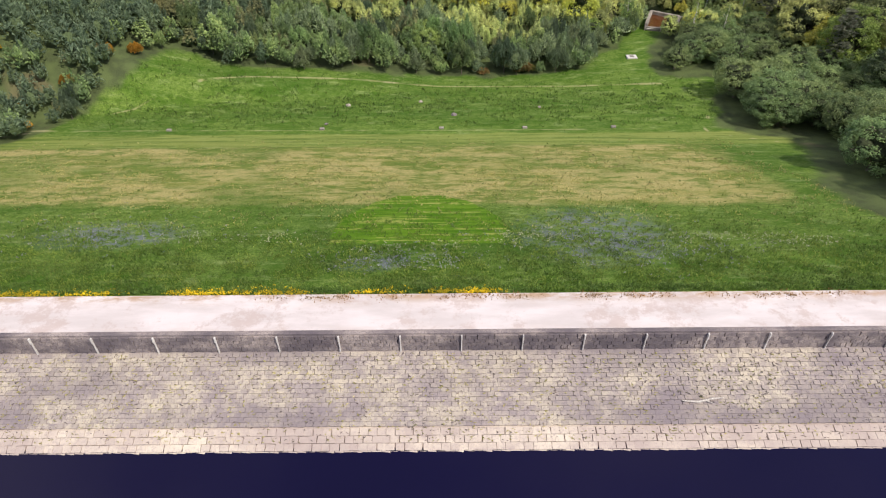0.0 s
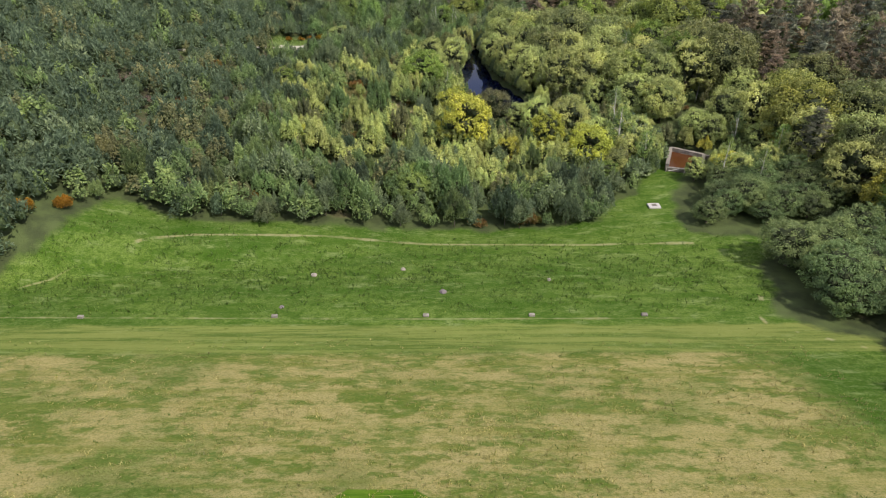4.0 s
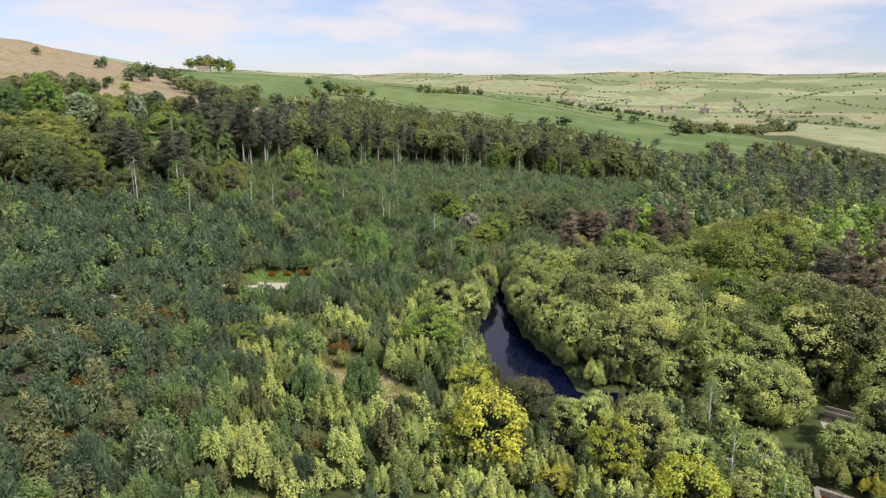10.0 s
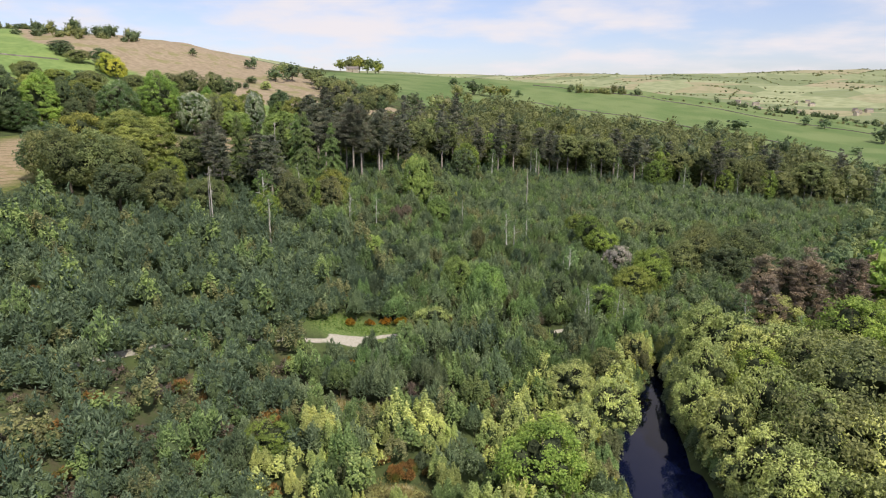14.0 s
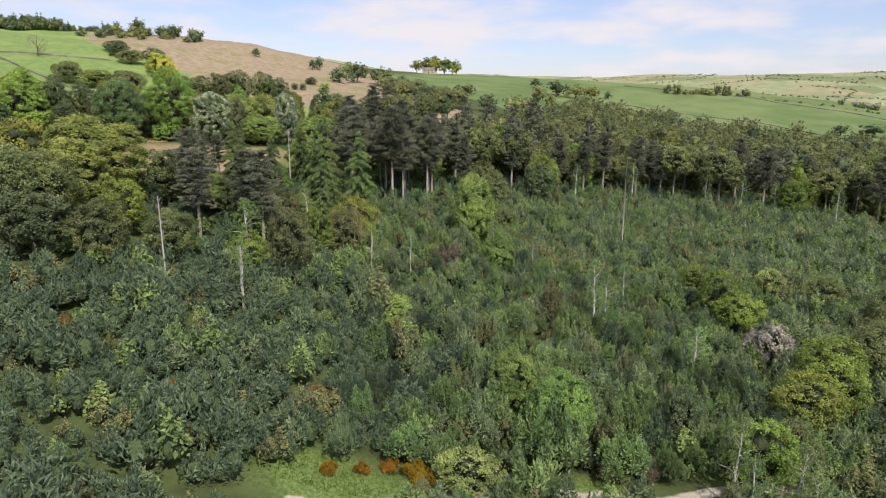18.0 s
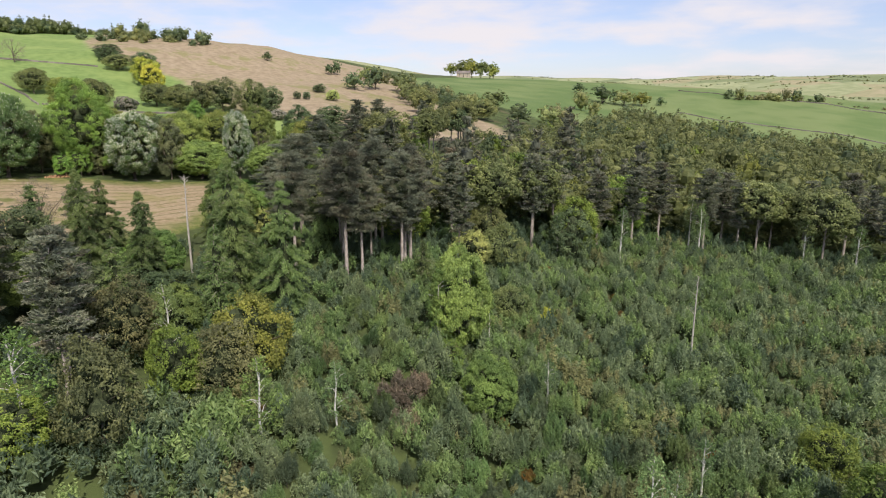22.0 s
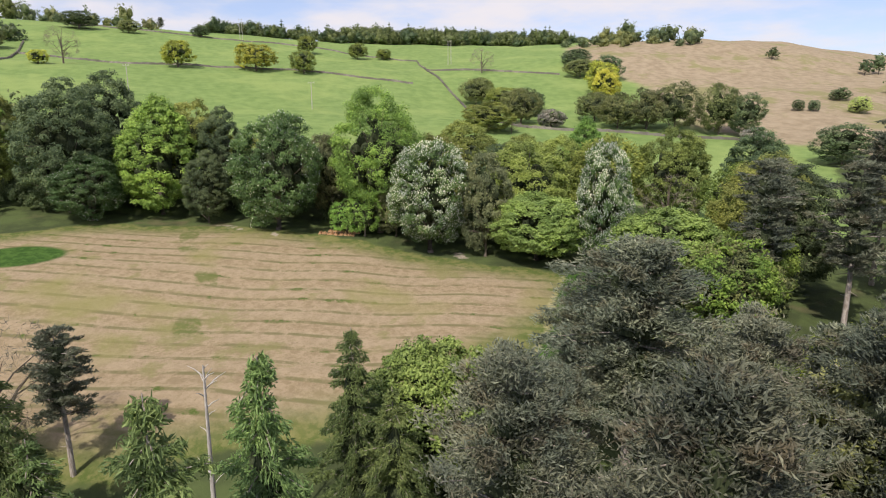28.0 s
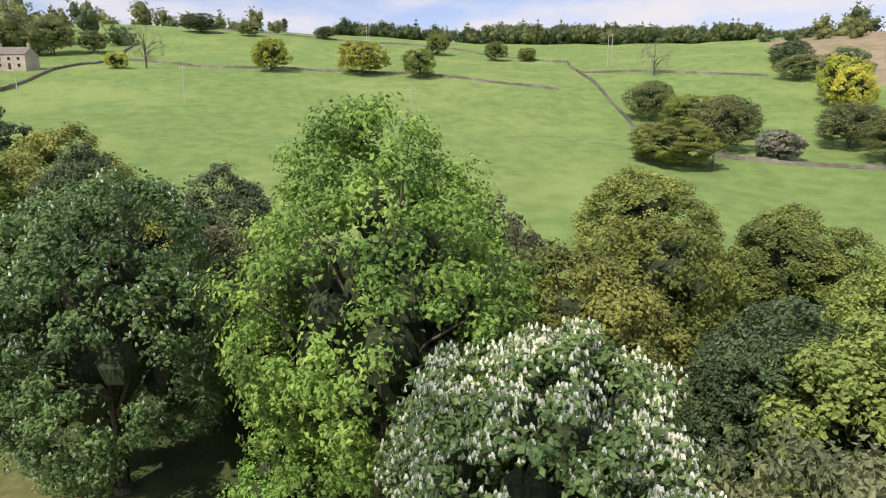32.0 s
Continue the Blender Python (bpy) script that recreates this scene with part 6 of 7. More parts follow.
def stone(w, d, h, seed):
    """A roughly squared stone with worn edges, its base at z 0."""
    r = random.Random(seed)
    bm = box_bm(w, d, h, (0, 0, h / 2))
    for v in bm.verts:
        top = v.co.z > h / 2
        v.co.x += r.uniform(-0.04, 0.04) * w - (0.025 * w if v.co.x > 0 else -0.025 * w) * top
        v.co.y += r.uniform(-0.05, 0.05) * d - (0.03 * d if v.co.y > 0 else -0.03 * d) * top
        v.co.z += r.uniform(-0.22, 0.22) * h * top
    me = bpy.data.meshes.new("stone")
    bm.to_mesh(me)
    bm.free()
    return me


def stone_field(name, parent_name, label, place, columns, rows, size, near, material, joint, back):
    """Courses of stones: the near stretch as parts, the rest joined. place(u, v) gives the pose of a stone."""
    base = tagged(new(parent_name, back), label, "stonework", kind="structure")
    kinds = [stone(*size, i) for i in range(6)]
    for k in kinds:
        k.materials.append(material)
    arrays = [(np.array([v.co[:] for v in k.vertices]), np.array([p.vertices[:] for p in k.polygons])) for k in kinds]
    r = random.Random(3)
    vs, qs, n = [], [], 0
    for row in range(rows):
        for col in range(columns):
            i = r.randrange(6)
            m = place(col + 0.5 * (row % 2) + r.uniform(-0.06, 0.06), row, r)
            if near(col, row):
                ob = new("stone", kinds[i])
                ob.parent = base
                ob.matrix_basis = m
            else:
                mm = np.array(m)
                v, q = arrays[i]
                vs.append(v @ mm[:3, :3].T + mm[:3, 3])
                qs.append(q + n)
                n += len(v)
    rest = part_mesh("stones", quad_mesh("stones", np.concatenate(vs), np.concatenate(qs), [material]), base)
    tagged(rest, kind="stuff")
    return base


def slab_mesh(name, x0, x1, pts, material):
    """A strip along x with the section pts (y, z)."""
    v = [(x, y, z) for x in (x0, x1) for y, z in pts]
    k = len(pts)
    me = bpy.data.meshes.new(name)
    me.from_pydata(v, [], [(i, i + 1, k + i + 1, k + i) for i in range(k - 1)])
    me.materials.append(material)
    return me


SL = math.atan(0.40)
CS, SN = math.cos(SL), math.sin(SL)


def on_slope(s):
    """A point of the pitched slope, s metres below the parapet's foot."""
    return 31.35 - s * CS, -1.75 - s * SN


ya, za = on_slope(5.35)
yb, zb = on_slope(9.0)
stone_field("pitching", "stone_slope", "weathered grey-brown stone pitching of the dam", lambda c, r0, r: pose(-52 + c * 0.50, *on_slope(0.18 + r0 * 0.335), math.degrees(SL), 0, r.uniform(-1.5, 1.5)), 208, 16, (0.495, 0.33, 0.12),
            lambda c, r0: 94 <= c < 122 and 2 <= r0 < 12, M["pitching"], None, slab_mesh("stone_slope", -52, 54, [(31.5, -1.662), (ya, za + 0.098)], M["joint"]))
stone_field("pitching_low", "lower_stone_slope", "paler lower courses of stone pitching at the waterline", lambda c, r0, r: pose(-52 + c * 0.62, *on_slope(5.75 + r0 * 0.50), math.degrees(SL), 0, r.uniform(-1.5, 1.5)), 168, 6, (0.615, 0.49, 0.14),
            lambda c, r0: 74 <= c < 100 and r0 < 4, M["low_stone"], None, slab_mesh("lower_stone_slope", -52, 54, [(ya, za + 0.02), (yb, zb)], M["low_stone"]))
stone_field("parapet", "parapet_wall", "dark stone wave wall below the crest track", lambda c, r0, r: pose(-52 + c * 0.42, 31.62, -1.78 + r0 * 0.355, 90, 0, 0), 250, 5, (0.41, 0.345, 0.2),
            lambda c, r0: 116 <= c < 140 and r0 < 5, M["wall_stone"], None, slab_mesh("parapet_wall", -60, 60, [(31.55, -1.9), (31.55, -0.02), (31.95, -0.02), (31.95, -0.3)], M["wall_stone"]))
for i in range(-12, 13):
    rib = tagged(new("pale_rib"), "pale vertical drain strip on the dark parapet", "drain strip", "drain strips of the parapet")
    bm = box_bm(0.10, 0.14, 0.6, (0, 0, 0.3), 0.02)
    box_bm(0.09, 0.12, 0.65, (0, -0.02, 0.92), 0.02, bm)
    box_bm(0.11, 0.18, 0.5, (0, -0.06, 1.5), 0.02, bm)
    part("strip", bm, M["pale"], rib)
    rib.location = (1.28 + i * 4.38, 31.36, -1.78)
stick = tagged(new("driftwood"), "bleached driftwood branch lying on the pitching", "driftwood")
part_mesh("branch", quad_mesh("branch", *join([tube([(-1.4, 0.1, 0.1), (-0.3, 0.0, 0.16), (0.7, 0.22, 0.14), (1.5, 0.3, 0.1)], [0.05, 0.09, 0.08, 0.03], 6), tube([(0.2, 0.1, 0.14), (0.7, -0.15, 0.18)], [0.05, 0.02], 5)]), [M["dead_wood"]], soft=True), stick)
stick.matrix_basis = pose(17.9, *on_slope(3.9), math.degrees(SL), 0, 0) @ pose(0, 0, 0.14)


# ---- flowers and weeds of the dam ----
def tufts(name, pts, size, tall, tone, label, category, per=5):
    """Small upright plants, all one object."""
    r = np.random.default_rng(len(pts))
    p = np.repeat(np.asarray(pts, float), per, axis=0)
    p = p + r.normal(size=p.shape) * size * 0.8
    z = ground(p[:, 0], p[:, 1]) + tall * r.uniform(0.3, 1.0, len(p))
    pos = np.stack([p[:, 0], p[:, 1], z], 1)
    if category in ("grass", "weeds"):
        v, q = sprays(r, pos, np.array([[0, 0, 1.0]]) + r.normal(size=pos.shape) * 0.45, size * 1.5, 0.22)
    else:
        v, q = leaves(r, pos, unit(r, len(p)) * 0.7 + [0, -0.2, 0.6], size, 0.7)
    return tagged(new(name, quad_mesh(name, v, q, [M[tone]])), label, category, kind="stuff")


M["yellow"] = leaf_material("yellow_petals", (0.55, 0.42, 0.01), (0.72, 0.58, 0.02), None, 0.7)
M["cream"] = leaf_material("cream_petals", (0.34, 0.38, 0.20), (0.52, 0.54, 0.36), None, 0.7)
M["mauve"] = leaf_material("mauve_petals", (0.22, 0.24, 0.25), (0.34, 0.34, 0.37), None, 0.7)
M["weed"] = leaf_material("weed_leaf", (0.11, 0.185, 0.03), (0.20, 0.28, 0.05))
M["soil"] = leaf_material("leaf_litter", (0.10, 0.075, 0.075), (0.21, 0.165, 0.15), None, 0.9, 0.05)
M["blade"] = leaf_material("grass_blade", (0.055, 0.115, 0.012), (0.125, 0.200, 0.028))
M["straw"] = leaf_material("dry_grass", (0.30, 0.28, 0.09), (0.48, 0.43, 0.17))
fr = np.random.default_rng(11)
for gn, tone, size, label in ((13000, "weed", 0.20, "fresh grass tussocks on the upper dam slope"), (13000, "blade", 0.20, "dark green grass tussocks on the upper dam slope")):
    gt = np.stack([fr.uniform(-62, 62, gn), 36.4 + np.abs(fr.normal(size=gn)) * 9], 1)
    gt = gt[(inside(GRASS, gt[:, 0], gt[:, 1]) > 0.5) & (wobble(gt[:, 0], gt[:, 1], 3.1 if tone == "weed" else 4.3, 1.0) > -0.4)]
    tufts("grass_tussocks", gt, size, 0.22, tone, label, "grass", 4)
ye = np.stack([fr.uniform(-60, 5, 1500), 35.85 + np.abs(fr.normal(size=1500)) * 0.4], 1)
ye = ye[np.sin(ye[:, 0] * 0.9) + np.sin(ye[:, 0] * 0.37 + 1) + fr.normal(size=1500) * 0.6 > -0.2]
tufts("yellow_flowers", ye, 0.14, 0.35, "yellow", "strip of yellow flowers along the crest track", "flowers")
wh = np.concatenate([fr.normal(size=(36, 2)) * [2.4, 0.9] + c for c in ((24.6, 46.8), (29.5, 46.2), (32.5, 46), (-25.4, 47.6), (-16, 47.4), (4, 46.5), (-3, 44.5), (9, 48.0))])
tufts("cow_parsley", wh, 0.16, 0.5, "cream", "scattered cream cow parsley in the dam grass", "flowers", 4)
ma = np.concatenate([fr.normal(size=(170, 2)) * s + c for c, s in (((15, 47), (5.5, 3.2)), ((19, 44), (4, 2.0)), ((-34, 49), (6, 2.4)), ((-4, 42.5), (4, 1.2)))])
tufts("bluebells", ma, 0.15, 0.3, "mauve", "mauve haze of bluebells in the dam grass", "flowers", 4)
for gn, tone, label in ((3800, "weed", "fresh tussocks on the lower dam slope"), (1400, "blade", "dark rushes and docks on the lower dam slope")):
    gt = np.stack([fr.uniform(-64, 52, gn), fr.normal(size=gn) * 7.5 + 110], 1)
    gt = gt[(inside(GRASS, gt[:, 0], gt[:, 1]) > 0.5) & (wobble(gt[:, 0], gt[:, 1], 3.7 if tone == "weed" else 5.1, 1.0) > -0.3) & (gt[:, 1] > 97.5)]
    tufts("grass_tussocks", gt, 0.34, 0.3, tone, label, "grass", 4)
we = np.stack([fr.uniform(-66, 44, 700), fr.uniform(37, 127, 700)], 1)
we = we[(inside(GRASS, we[:, 0], we[:, 1]) > 1)]
tufts("dock_weeds", we, 0.22, 0.2, "weed", "dark docks and tussocks in the dam grass", "weeds", 5)
dr = np.stack([fr.uniform(-66, 45, 6500), fr.normal(size=6500) * 10 + 69], 1)
dr = dr[wobble(dr[:, 0], dr[:, 1], 7, 1.0) > -0.3]
tufts("dry_tussocks", dr[(dr[:, 1] > 50) & (dr[:, 1] < 90)], 0.18, 0.15, "straw", "dry straw tussocks across the middle of the dam", "grass", 5)
vg = np.stack([fr.uniform(-60, 60, 3000), 36.2 + np.abs(fr.normal(size=3000)) * 0.5], 1)
tufts("verge_grass", vg, 0.22, 0.3, "weed", "lush grass verge along the crest track", "grass", 4)
for tone, label in (("weed", "rough green grass beside the woodland trail"), ("straw", "pale dry grass in the woodland glades")):
    cl = np.concatenate([fr.normal(size=(420, 2)) * [c * 0.5, d * 0.5] + (a, b) for a, b, c, d in (CLEARING if tone == "weed" else GLADE)])
    cl = cl[(segment(cl[:, 0], cl[:, 1], TRAIL) > 1.4) & (np.hypot((cl[:, 0] + 45.5) * 0.46, cl[:, 1] - 238) > 3.4)]
    tufts("glade_grass", cl, 0.30, 0.35, tone, label, "grass", 5)
M["rust"] = leaf_material("dead_weed", (0.26, 0.12, 0.05), (0.38, 0.22, 0.11), None, 0.8)
dw = np.stack([fr.uniform(-14, 60, 1500), 35.3 + fr.normal(size=1500) * 0.22], 1)
dw = dw[np.sin(dw[:, 0] * 0.55) + np.sin(dw[:, 0] * 1.3) + fr.normal(size=len(dw)) * 0.7 > 0]
tufts("dead_weeds", dw, 0.26, 0.15, "rust", "rust-brown dead weeds at the gravel's edge", "weeds", 4)


def litter(name, tone, n, size, label):
    """Dead grass and grit caught on the pitched slope."""
    r = np.random.default_rng(n)
    x, s = r.uniform(-50, 52, n), r.uniform(0.1, 6.4, n)
    s = s[np.sin(x * 0.35 + s * 1.7) + np.sin(x * 0.11 - s) + r.normal(size=n) * 0.7 > -0.2]
    x = x[: len(s)]
    pos = np.stack([x, 31.35 - s * CS - 0.06, -1.75 - s * SN + 0.155], 1)
    way = np.stack([np.ones(len(s)), r.normal(size=len(s)) * 0.8, r.normal(size=len(s)) * 0.25], 1)
    v, q = sprays(r, pos, way, size, 0.35)
    return tagged(new(name, quad_mesh(name, v, q, [M[tone]])), label, "litter", kind="stuff")


litter("dead_grass", "straw", 5200, 0.24, "pale dead grass caught between the pitching stones")
litter("dark_litter", "soil", 4200, 0.20, "dark soil and leaf litter on the stone pitching")


def boulder(x, y, s, label="pale weathered boulder in the grass"):
    r = random.Random(int(x * 10 + y))
    bm = bmesh.new()
    bmesh.ops.create_icosphere(bm, subdivisions=2, radius=s)
    for v in bm.verts:
        v.co *= r.uniform(0.8, 1.15)
        v.co.z *= 0.6
    me = bpy.data.meshes.new("boulder")
    bm.to_mesh(me)
    bm.free()
    me.materials.append(M["pitching"])
    ob = tagged(new("boulder", me), label, "boulder")
    ob.location = (x, y, height(x, y) + s * 0.2)


for x in (-46.2, -20.3, -0.1, 14, 29):
    kerb = tagged(new("marker_stone"), "small pale marker stone beside the berm path", "marker stone")
    part("block", box_bm(0.8, 0.5, 0.4, (0, 0, 0.12), 0.05), M["gritstone"], kerb)
    kerb.location = (x, 96.9, height(x, 96.9))
for x, y, s in ((-17.5, 110, 0.5), (2.2, 104, 0.55), (-4, 112, 0.4), (-20, 99.5, 0.35), (18, 108, 0.35)):
    boulder(x, y, s)
cover = tagged(new("concrete_cover"), "small pale concrete inspection cover in the grass", "cover slab")
part("slab", box_bm(2.2, 1.8, 0.35, (0, 0, 0.12), 0.05), M["pale"], cover)
part("lid", box_bm(0.9, 0.9, 0.08, (0, 0, 0.33), 0.02), M["gritstone"], cover, "grey metal lid")
cover.location = (41.5, 134.5, height(41.5, 134.5))

# ---- spillway basin with rusty water ----
basin = tagged(new("spillway_basin"), "stone-walled spillway basin with rusty brown water", "basin")
bz = height(56, 153)


def run_wall(x0, y0, x1, y1, h, w=0.7, name="wall"):
    d = math.hypot(x1 - x0, y1 - y0)
    n = max(2, int(d / 0.9))
    r = random.Random(int(x0 * 7 + y0))
    wall = part(name, box_bm(d, w * 0.8, h * 0.92, (d / 2, 0, h * 0.46 - 0.4), 0.02), M["joint"], basin)
    for i in range(n):
        for k in range(2):
            part("stone", box_bm(d / n * 0.98, w * r.uniform(0.95, 1.1), h * 0.49 * r.uniform(0.97, 1.0), ((i + 0.5) * d / n, 0, h * (0.25 + 0.5 * k) - 0.4), 0.04), M["gritstone"], wall)
    wall.matrix_basis = pose(x0, y0, bz, 0, 0, math.degrees(math.atan2(y1 - y0, x1 - x0)))


run_wall(51.5, 158, 57.2, 154, 1.5)
run_wall(48, 149, 51.5, 158, 1.5)
run_wall(48, 149, 54.2, 147, 0.8)
run_wall(54.2, 147, 57.2, 154, 1.5)
run_wall(57.6, 153.8, 66, 150.6, 1.3)
run_wall(66, 150.6, 76, 147, 1.3)
panel = tagged(new("stone_slab"), "cream stone slab standing beside the channel", "stone slab")
part("slab", box_bm(3.6, 0.4, 1.5, (0, 0, 0.6), 0.06), M["house_wall"] if "house_wall" in M else M["pale"], panel)
panel.matrix_basis = pose(70.2, 144.6, height(70.2, 144.6), 0, 0, -16)
wb = bmesh.new()
wb.faces.new([wb.verts.new(p) for p in ((48.2, 149.2, bz + 0.25), (54.1, 147.1, bz + 0.25), (57.1, 153.9, bz + 0.25), (51.6, 157.8, bz + 0.25))])
part("water", wb, M["rust_water"], basin, "rusty brown shallow water")
rail = part("rail", box_bm(0.12, 8.0, 0.12, (0, 0, 0), 0.02), M["dead_wood"], basin)
rail.matrix_basis = pose(50.8, 146.6, bz + 1.1, 0, 0, -72)
for k in (-3.5, 0, 3.5):
    p = part("post", box_bm(0.12, 0.12, 1.3, (0, 0, 0), 0.02), M["dead_wood"], basin)
    p.matrix_basis = pose(50.8 + k * 0.951, 146.6 - k * 0.309, bz + 0.55)
# bare earth bank with a small stone bridge
bridge = tagged(new("stone_footbridge"), "small stone footbridge by the pond outlet", "footbridge")
bx, by = 65.5, 175.5
part("deck", box_bm(6.5, 2.2, 0.4, (0, 0, 0.9), 0.06), M["gritstone"], bridge)
for sy in (-1.0, 1.0):
    part("parapet", box_bm(6.5, 0.35, 0.8, (0, sy, 1.5), 0.06), M["gritstone"], bridge)
for sx in (-2.6, 2.6):
    part("pier", box_bm(1.2, 2.2, 1.4, (sx, 0, 0.0), 0.06), M["gritstone"], bridge)
bridge.matrix_basis = pose(bx, by, height(bx, by), 0, 0, -35)

# ---- log rows at the lawn's edge ----
M["cut_wood"] = bark_material("cut_wood", (0.46, 0.24, 0.12), (0.62, 0.38, 0.22), 5.0)
M["log_bark"] = bark_material("log_bark", (0.10, 0.065, 0.045), (0.20, 0.14, 0.10), 4.0)
rlog = random.Random(5)


def split_log(w, h, d):
    """A quarter log lying with its pointed end face outwards."""
    bm = bmesh.new()
    prof = [(-w / 2, 0.0), (w / 2, 0.0), (w * rlog.uniform(0.2, 0.4), h * 0.55), (w * rlog.uniform(-0.1, 0.1), h), (-w * rlog.uniform(0.25, 0.45), h * 0.5)]
    ends = [[bm.verts.new((a, y, c * (1 if y < 0 else 0.85))) for a, c in prof] for y in (-d / 2, d / 2)]
    bm.faces.new(ends[0])
    bm.faces.new(ends[1][::-1])
    for a in range(5):
        b = (a + 1) % 5
        bm.faces.new((ends[0][b], ends[0][a], ends[1][a], ends[1][b])).material_index = 0
    bmesh.ops.recalc_face_normals(bm, faces=bm.faces)
    return bm


for (ax, ay), (bx_, by_), n in (((-176.3, 339.3), (-172.8, 344.3), 15), ((-177.2, 341.1), (-173.8, 345.4), 13)):
    row_ob = tagged(new("log_row"), "row of split orange-brown logs along the lawn edge", "logs", "log rows")
    z0 = height(ax, ay)
    turn = math.degrees(math.atan2(by_ - ay, bx_ - ax))
    for i in range(n):
        f = (i + rlog.uniform(-0.25, 0.25)) / (n - 1)
        x, y = ax + (bx_ - ax) * f, ay + (by_ - ay) * f
        ob = part("log", split_log(rlog.uniform(0.30, 0.46), rlog.uniform(0.30, 0.62), rlog.uniform(0.5, 0.8)), M["cut_wood"], row_ob)
        ob.matrix_basis = pose(x - ax, y - ay, height(x, y) - z0 - 0.05, rlog.uniform(-7, 7), rlog.uniform(-8, 8), turn + rlog.uniform(-18, 18))
    trunk = quad_mesh("edge_trunk", *tube([(0, 0.5, 0.08), (3.0, 0.55, 0.14), (6.1, 0.5, 0.08)], [0.15, 0.17, 0.14], 7), [M["log_bark"]])
    ob = part_mesh("edge_trunk", trunk, row_ob, "dark bark-covered pole behind the logs")
    ob.matrix_basis = pose(0, 0, 0, 0, -math.degrees(math.atan2(height(bx_, by_) - z0, 6.1)), turn)
    row_ob.location = (ax, ay, z0)


# ---- field walls, poles, houses ----
def dry_wall(pts, h=0.9, w=0.6):
    """A dry stone wall along a line, following the ground."""
    r = random.Random(int(pts[0][0] * 3))
    bm = bmesh.new()
    for (ax, ay), (bx_, by_) in zip(pts, pts[1:]):
        d = math.hypot(bx_ - ax, by_ - ay)
        n = max(1, int(d / 1.5))
        a = math.atan2(by_ - ay, bx_ - ax)
        for i in range(n):
            f = (i + 0.5) / n
            x, y = ax + (bx_ - ax) * f, ay + (by_ - ay) * f
            got = bmesh.ops.create_cube(bm, size=1.0, matrix=pose(x, y, height(x, y) + h * 0.4, 0, 0, math.degrees(a)) @ Matrix.Diagonal((d / n * 1.05, w * r.uniform(0.85, 1.2), h * r.uniform(0.8, 1.25), 1)))
            for v in got["verts"]:
                v.co += Vector((r.uniform(-0.1, 0.1), r.uniform(-0.1, 0.1), r.uniform(-0.12, 0.12)))
    me = bpy.data.meshes.new("dry_stone_wall")
    bm.to_mesh(me)
    bm.free()
    me.materials.append(M["gritstone"])
    return tagged(new("dry_stone_wall", me), "dark dry stone wall between green fields", "stone wall")


for pts in ([(-110, 985), (30, 968), (150, 935), (260, 900), (330, 930)], [(-90, 820), (40, 800), (120, 770), (180, 735)], [(-353, 241), (-400, 240), (-455, 238), (-500, 232)], [(-455, 238), (-414, 299), (-409, 340), (-405, 366), (-385, 399), (-372, 418)], [(-470, 452), (-416, 440), (-360, 432), (-324, 426), (-300, 416)], [(-416, 440), (-395, 467), (-372, 498)], [(-300, 418), (-274, 429), (-254, 457), (-225, 486)], [(-600, 240), (-560, 330), (-540, 400), (-470, 452)]):
    dry_wall(pts)


def power_pole(x, y, h, twin=False):
    p = tagged(new("power_pole"), "grey wooden power pole standing in the pasture", "pole", "power poles")
    for dx in ((-0.9, 0.9) if twin else (0,)):
        part_mesh("post", quad_mesh("post", *tube([(dx, 0, -0.5), (dx, 0, h)], [0.16, 0.12], 8), [M["dead_wood"]]), p)
    part("crossarm", box_bm(2.6, 0.14, 0.16, (0, 0, h - 0.4), 0.02), M["dead_wood"], p)
    for dx in (-1.1, 0, 1.1):
        part_mesh("insulator", quad_mesh("insulator", *tube([(dx, 0, h - 0.3), (dx, 0, h - 0.15), (dx, 0, h + 0.05)], [0.03, 0.09, 0.05], 6), [M["pale"]]), p)
    p.matrix_basis = pose(x, y, height(x, y), 0, 0, 60)


for x, y, h, tw in ((-338, 297.5, 10, False), (-317, 361, 10, False), (-446, 465, 14, True), (-352, 246, 9, False), (-560, 352, 14, True)):
    power_pole(x, y, h, tw)

M["roof"] = stone_material("stone_slate", (0.26, 0.22, 0.19), (0.34, 0.29, 0.25), (0.16, 0.14, 0.13), 0.5)
M["house_wall"] = stone_material("house_stone", (0.56, 0.47, 0.37), (0.68, 0.59, 0.47), (0.30, 0.25, 0.20), 0.5)
M["dark_glass"] = water_material("window_glass", (0.02, 0.022, 0.025), 0.08, 0.0)
M["door_paint"] = stone_material("door_paint", (0.10, 0.07, 0.05), (0.13, 0.09, 0.06), (0.06, 0.05, 0.04))


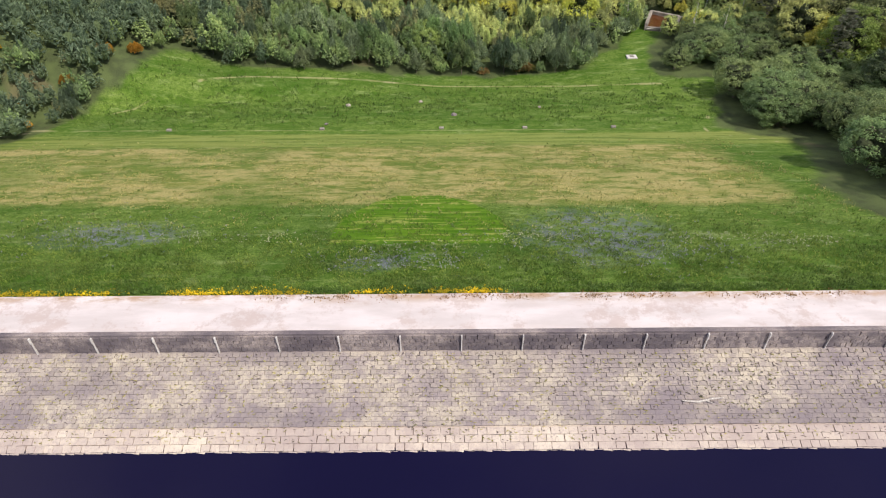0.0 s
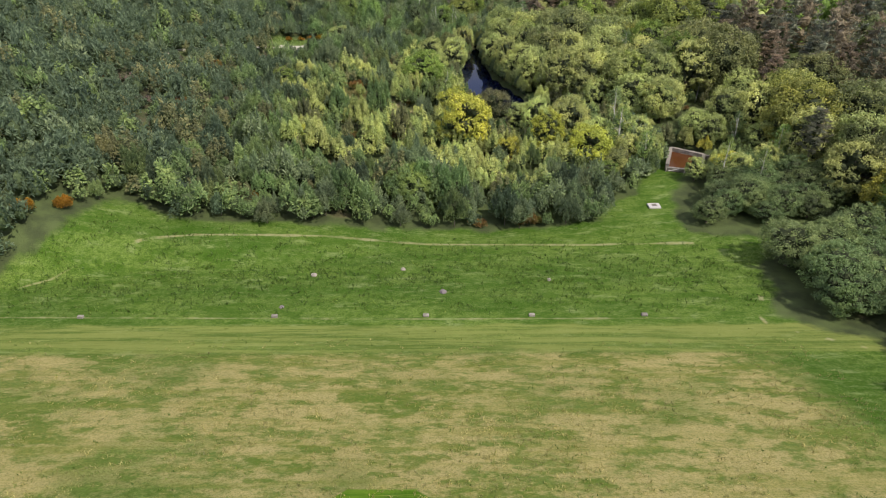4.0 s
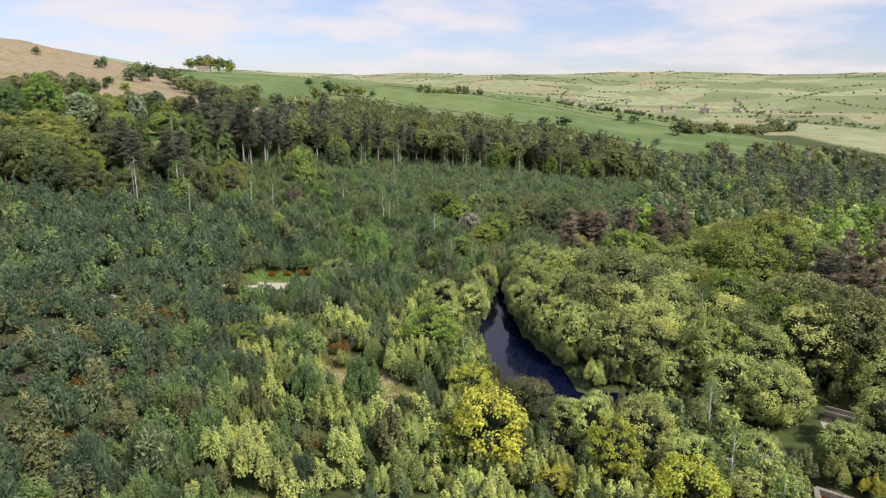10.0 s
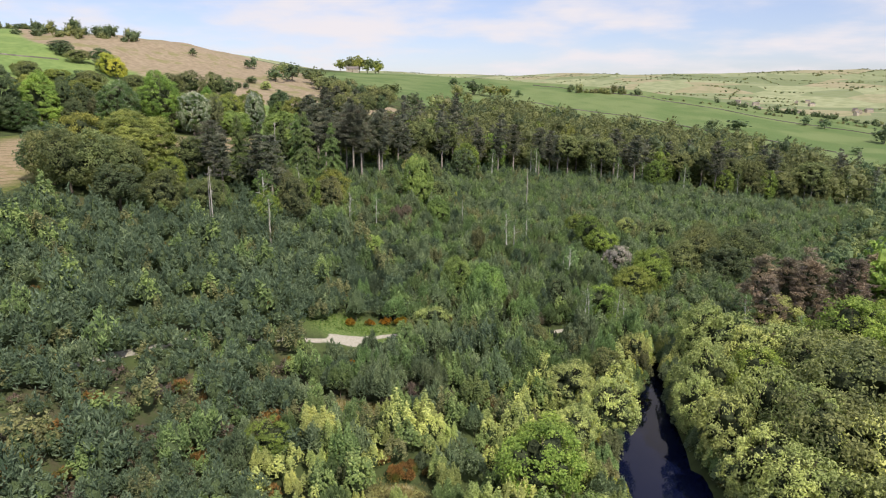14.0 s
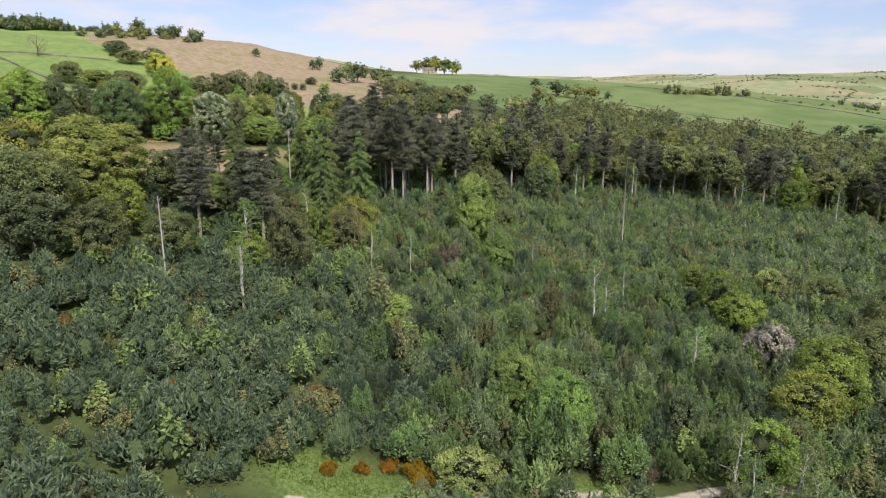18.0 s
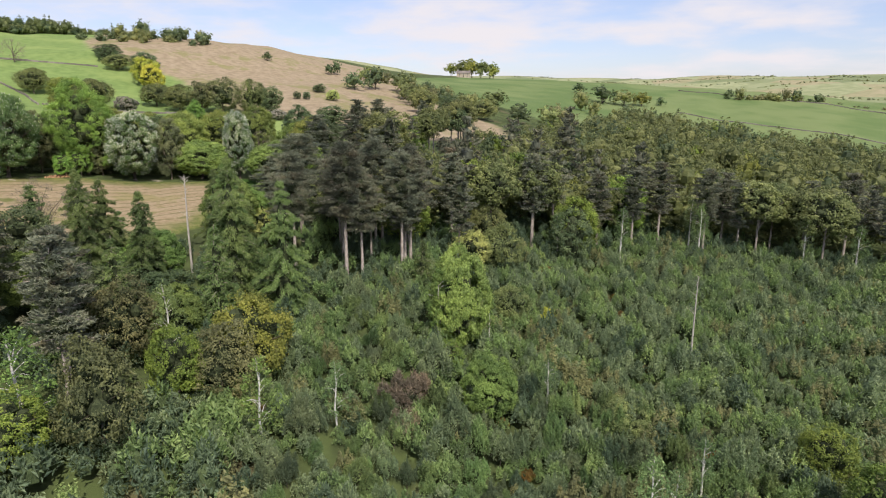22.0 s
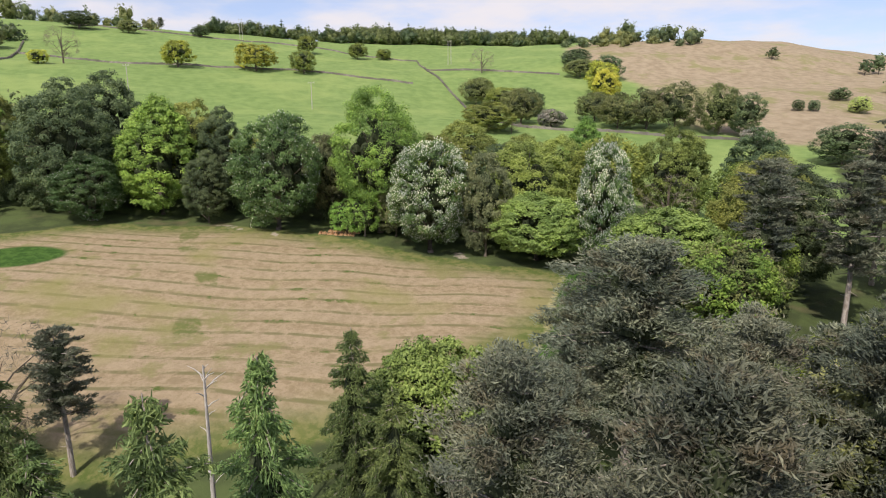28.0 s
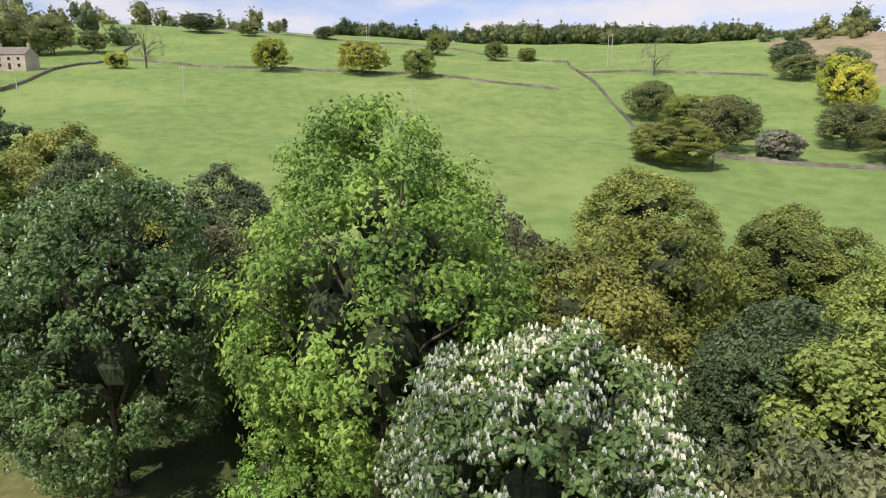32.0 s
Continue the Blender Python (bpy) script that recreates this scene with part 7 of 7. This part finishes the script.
def house(x, y, turn, w=12.0, d=7.0, h=5.0, rise=2.6, chimneys=2, windows=3, label="small gabled stone farmhouse with two chimneys"):
    ob = tagged(new("house"), label, "house")
    bm = box_bm(w, d, h + 1.0, (0, 0, h / 2 - 0.5))
    for sx in (-1, 1):
        v = [bm.verts.new(c) for c in ((sx * w / 2, -d / 2, h), (sx * w / 2, d / 2, h), (sx * w / 2, 0, h + rise))]
        bm.faces.new(v)
    part("wall", bm, M["house_wall"], ob)
    for s in (-1, 1):
        bm = box_bm(w + 0.6, math.hypot(d / 2 + 0.3, rise) + 0.1, 0.18, (0, 0, 0))
        r = part("roof", bm, M["roof"], ob, "stone slate roof slope")
        r.matrix_basis = pose(0, s * (d / 4 + 0.08), h + rise / 2 + 0.02, -s * math.degrees(math.atan2(rise, d / 2)), 0, 0)
    for i in range(chimneys):
        c = part("chimney", box_bm(0.9, 0.9, 2.0, (0, 0, 0), 0.05), M["house_wall"], ob)
        c.location = ((-1 if i == 0 else 1) * (w / 2 - 0.6), 0, h + rise + 0.5)
    for i in range(windows):
        for zz in (1.4, 3.6):
            if h < 4.5 and zz > 3:
                continue
            for sy in (-1, 1):
                wx = (i - (windows - 1) / 2) * w / (windows + 0.4)
                if zz < 2 and i == windows // 2:
                    q = part("door", box_bm(1.1, 0.12, 2.1, (0, 0, 0), 0.02), M["door_paint"], ob)
                    q.location = (wx, sy * (d / 2 + 0.02), 1.05)
                    continue
                q = part("window", box_bm(1.2, 0.16, 1.2, (0, 0, 0), 0.02), M["pale"], ob)
                q.location = (wx, sy * (d / 2 + 0.01), zz)
                g = part("pane", box_bm(1.0, 0.10, 1.0, (0, 0, 0)), M["dark_glass"], q)
                g.location = (0, sy * 0.06, 0)
    ob.matrix_basis = pose(x, y, height(x, y), 0, 0, turn)
    return ob


house(-393, 227, 78)
house(-377, 213, 78, 10, 7, 4.2, 2.2, 0, 2, "low stone barn beside the farmhouse")
house(-352, 960, 20, 16, 8, 4.5, 3.0, 2, 3, "stone farm buildings on the hill beside bushes")
house(295, 700, 30, 13, 7, 5, 2.6, 2, 3, "pale cottage among trees in the valley")
house(325, 690, 70, 12, 7, 5, 2.6, 1, 3, "pale cottage among trees in the valley")
hr = random.Random(9)
for i in range(30):
    a = hr.uniform(0.14, 0.47)
    d = hr.uniform(1750, 2150)
    x, y = d * math.sin(a), d * math.cos(a)
    house(x, y, hr.uniform(0, 180), hr.uniform(10, 18), 8, 5.5, 3.2, 0, 0, "distant village house of pale stone")

# ---- far hedges, copses and woodland edges ----
far_low = [broadleaf(301 + i, high=9 + 3 * i, wide=4.6 + i, clear=0.1, clumps=44, per=9, leaf=0.85, lobes=6, heart=0.68)[1] for i in range(3)] + [pine(311, high=15, clear=1, wide=3.4, whorls=5, tufts=1, per=5, leaf=1.6)[1]]
fh = np.random.default_rng(21)
spots = []


def hedge(ax, ay, bx_, by_, gap, spread, s=(0.6, 1.1), tones=(0, 1, 2), conifer=0.0, first=0):
    n = int(math.hypot(bx_ - ax, by_ - ay) / gap)
    for i in range(n):
        f = (i + fh.random()) / n
        p = 3 if fh.random() < conifer else 4 + fh.integers(0, 2) if first else fh.integers(0, 3)
        spots.append((ax + (bx_ - ax) * f + fh.normal() * spread, ay + (by_ - ay) * f + fh.normal() * spread, fh.uniform(*s), p, tones[fh.integers(0, len(tones))], fh.uniform(0, 6.28)))


hedge(254, 853, 330, 930, 5, 6, (0.9, 1.3))
hedge(330, 930, 528, 1143, 6, 8, (0.9, 1.3))
hedge(-60, 950, 30, 985, 5, 2, (0.7, 1.0))
hedge(30, 985, 300, 960, 5, 1.5, (0.3, 0.45))
hedge(120, 1020, 330, 1010, 6, 3, (0.6, 0.8), (1,))
hedge(278, 694, 420, 760, 7, 12, (0.9, 1.2))
hedge(170, 600, 420, 640, 5, 22, (0.9, 1.3))
hedge(300, 560, 520, 700, 5, 26, (0.9, 1.3))
hedge(-480, 575, -400, 610, 4, 7, (0.8, 1.1), (1, 0))
hedge(-640, 210, -600, 300, 8, 8, (0.6, 1.0), (0, 1, 2))
hedge(-430, 190, -470, 130, 3.5, 14, (1.3, 1.8), (0, 1, 0))
hedge(-470, 200, -560, 150, 4, 18, (1.2, 1.7), (0, 1, 0))
hedge(-340, 150, -410, 195, 3.5, 12, (1.2, 1.7), (0, 1, 0))
hedge(-700, 150, -640, 260, 6, 20, (1.0, 1.5), (1, 0), 0.15)
hedge(-300, 700, -200, 640, 4, 8, (0.7, 1.0))
hedge(-130, 640, 60, 610, 5, 14, (0.8, 1.2))
hedge(60, 610, 180, 590, 5, 14, (0.8, 1.2))
far_low += [broadleaf(331 + i, high=9 + 2 * i, wide=5.0 + i, clear=0.2, clumps=9, per=5, leaf=2.2, lobes=3, heart=0.7)[1] for i in range(2)]
hedge(-140, 720, -90, 690, 5, 10, (0.9, 1.3), (0, 1))
for i in range(130):
    a, d = fh.uniform(-0.35, 0.75), fh.uniform(1250, 3300)
    x, y, b, ln = d * math.sin(a), d * math.cos(a), fh.uniform(0, 3.14), fh.uniform(90, 260)
    hedge(x, y, x + ln * math.cos(b), y + ln * math.sin(b), 8, 4, (0.4, 0.85), (0, 1, 2), 0.0, 4)
for i in range(420):
    a, d = fh.uniform(-0.4, 0.8), fh.uniform(1150, 3300)
    spots.append((d * math.sin(a), d * math.cos(a), fh.uniform(0.45, 0.95), 4 + fh.integers(0, 2), fh.integers(0, 3), 0.0))
thicket("far_trees", np.array(spots), far_low, ["oak", "dark", "olive", "pine"], "far hedgerows, copses and woodland edges", "trees", True, 2.6)
# the wood along the western ridge
ridge_low = [broadleaf(341 + i, high=10 + i, wide=5.6, clear=0.05, clumps=46, per=9, leaf=0.85, lobes=6, heart=0.72, tuft=0.2)[1] for i in range(3)] + [pine(345, high=11.5, clear=2, wide=3.0, whorls=6, tufts=2, per=6, leaf=1.0)[1]]
spots = []
hedge(-630, 330, -612, 440, 1.0, 7, (0.85, 1.15), (1, 0, 1), 0.05)
hedge(-612, 440, -604, 540, 0.6, 9, (1.1, 1.4), (1, 0, 1), 0.12)
hedge(-604, 540, -590, 625, 0.7, 8, (0.95, 1.25), (1, 0, 1), 0.08)
hedge(-590, 625, -520, 645, 2.2, 6, (0.6, 0.85), (1, 0, 1), 0.1)
thicket("ridge_wood", np.array(spots), ridge_low, ["dark", "oak", "olive", "pine"], "dark mixed wood along the ridge above the pasture", "wood", True, 2.0)
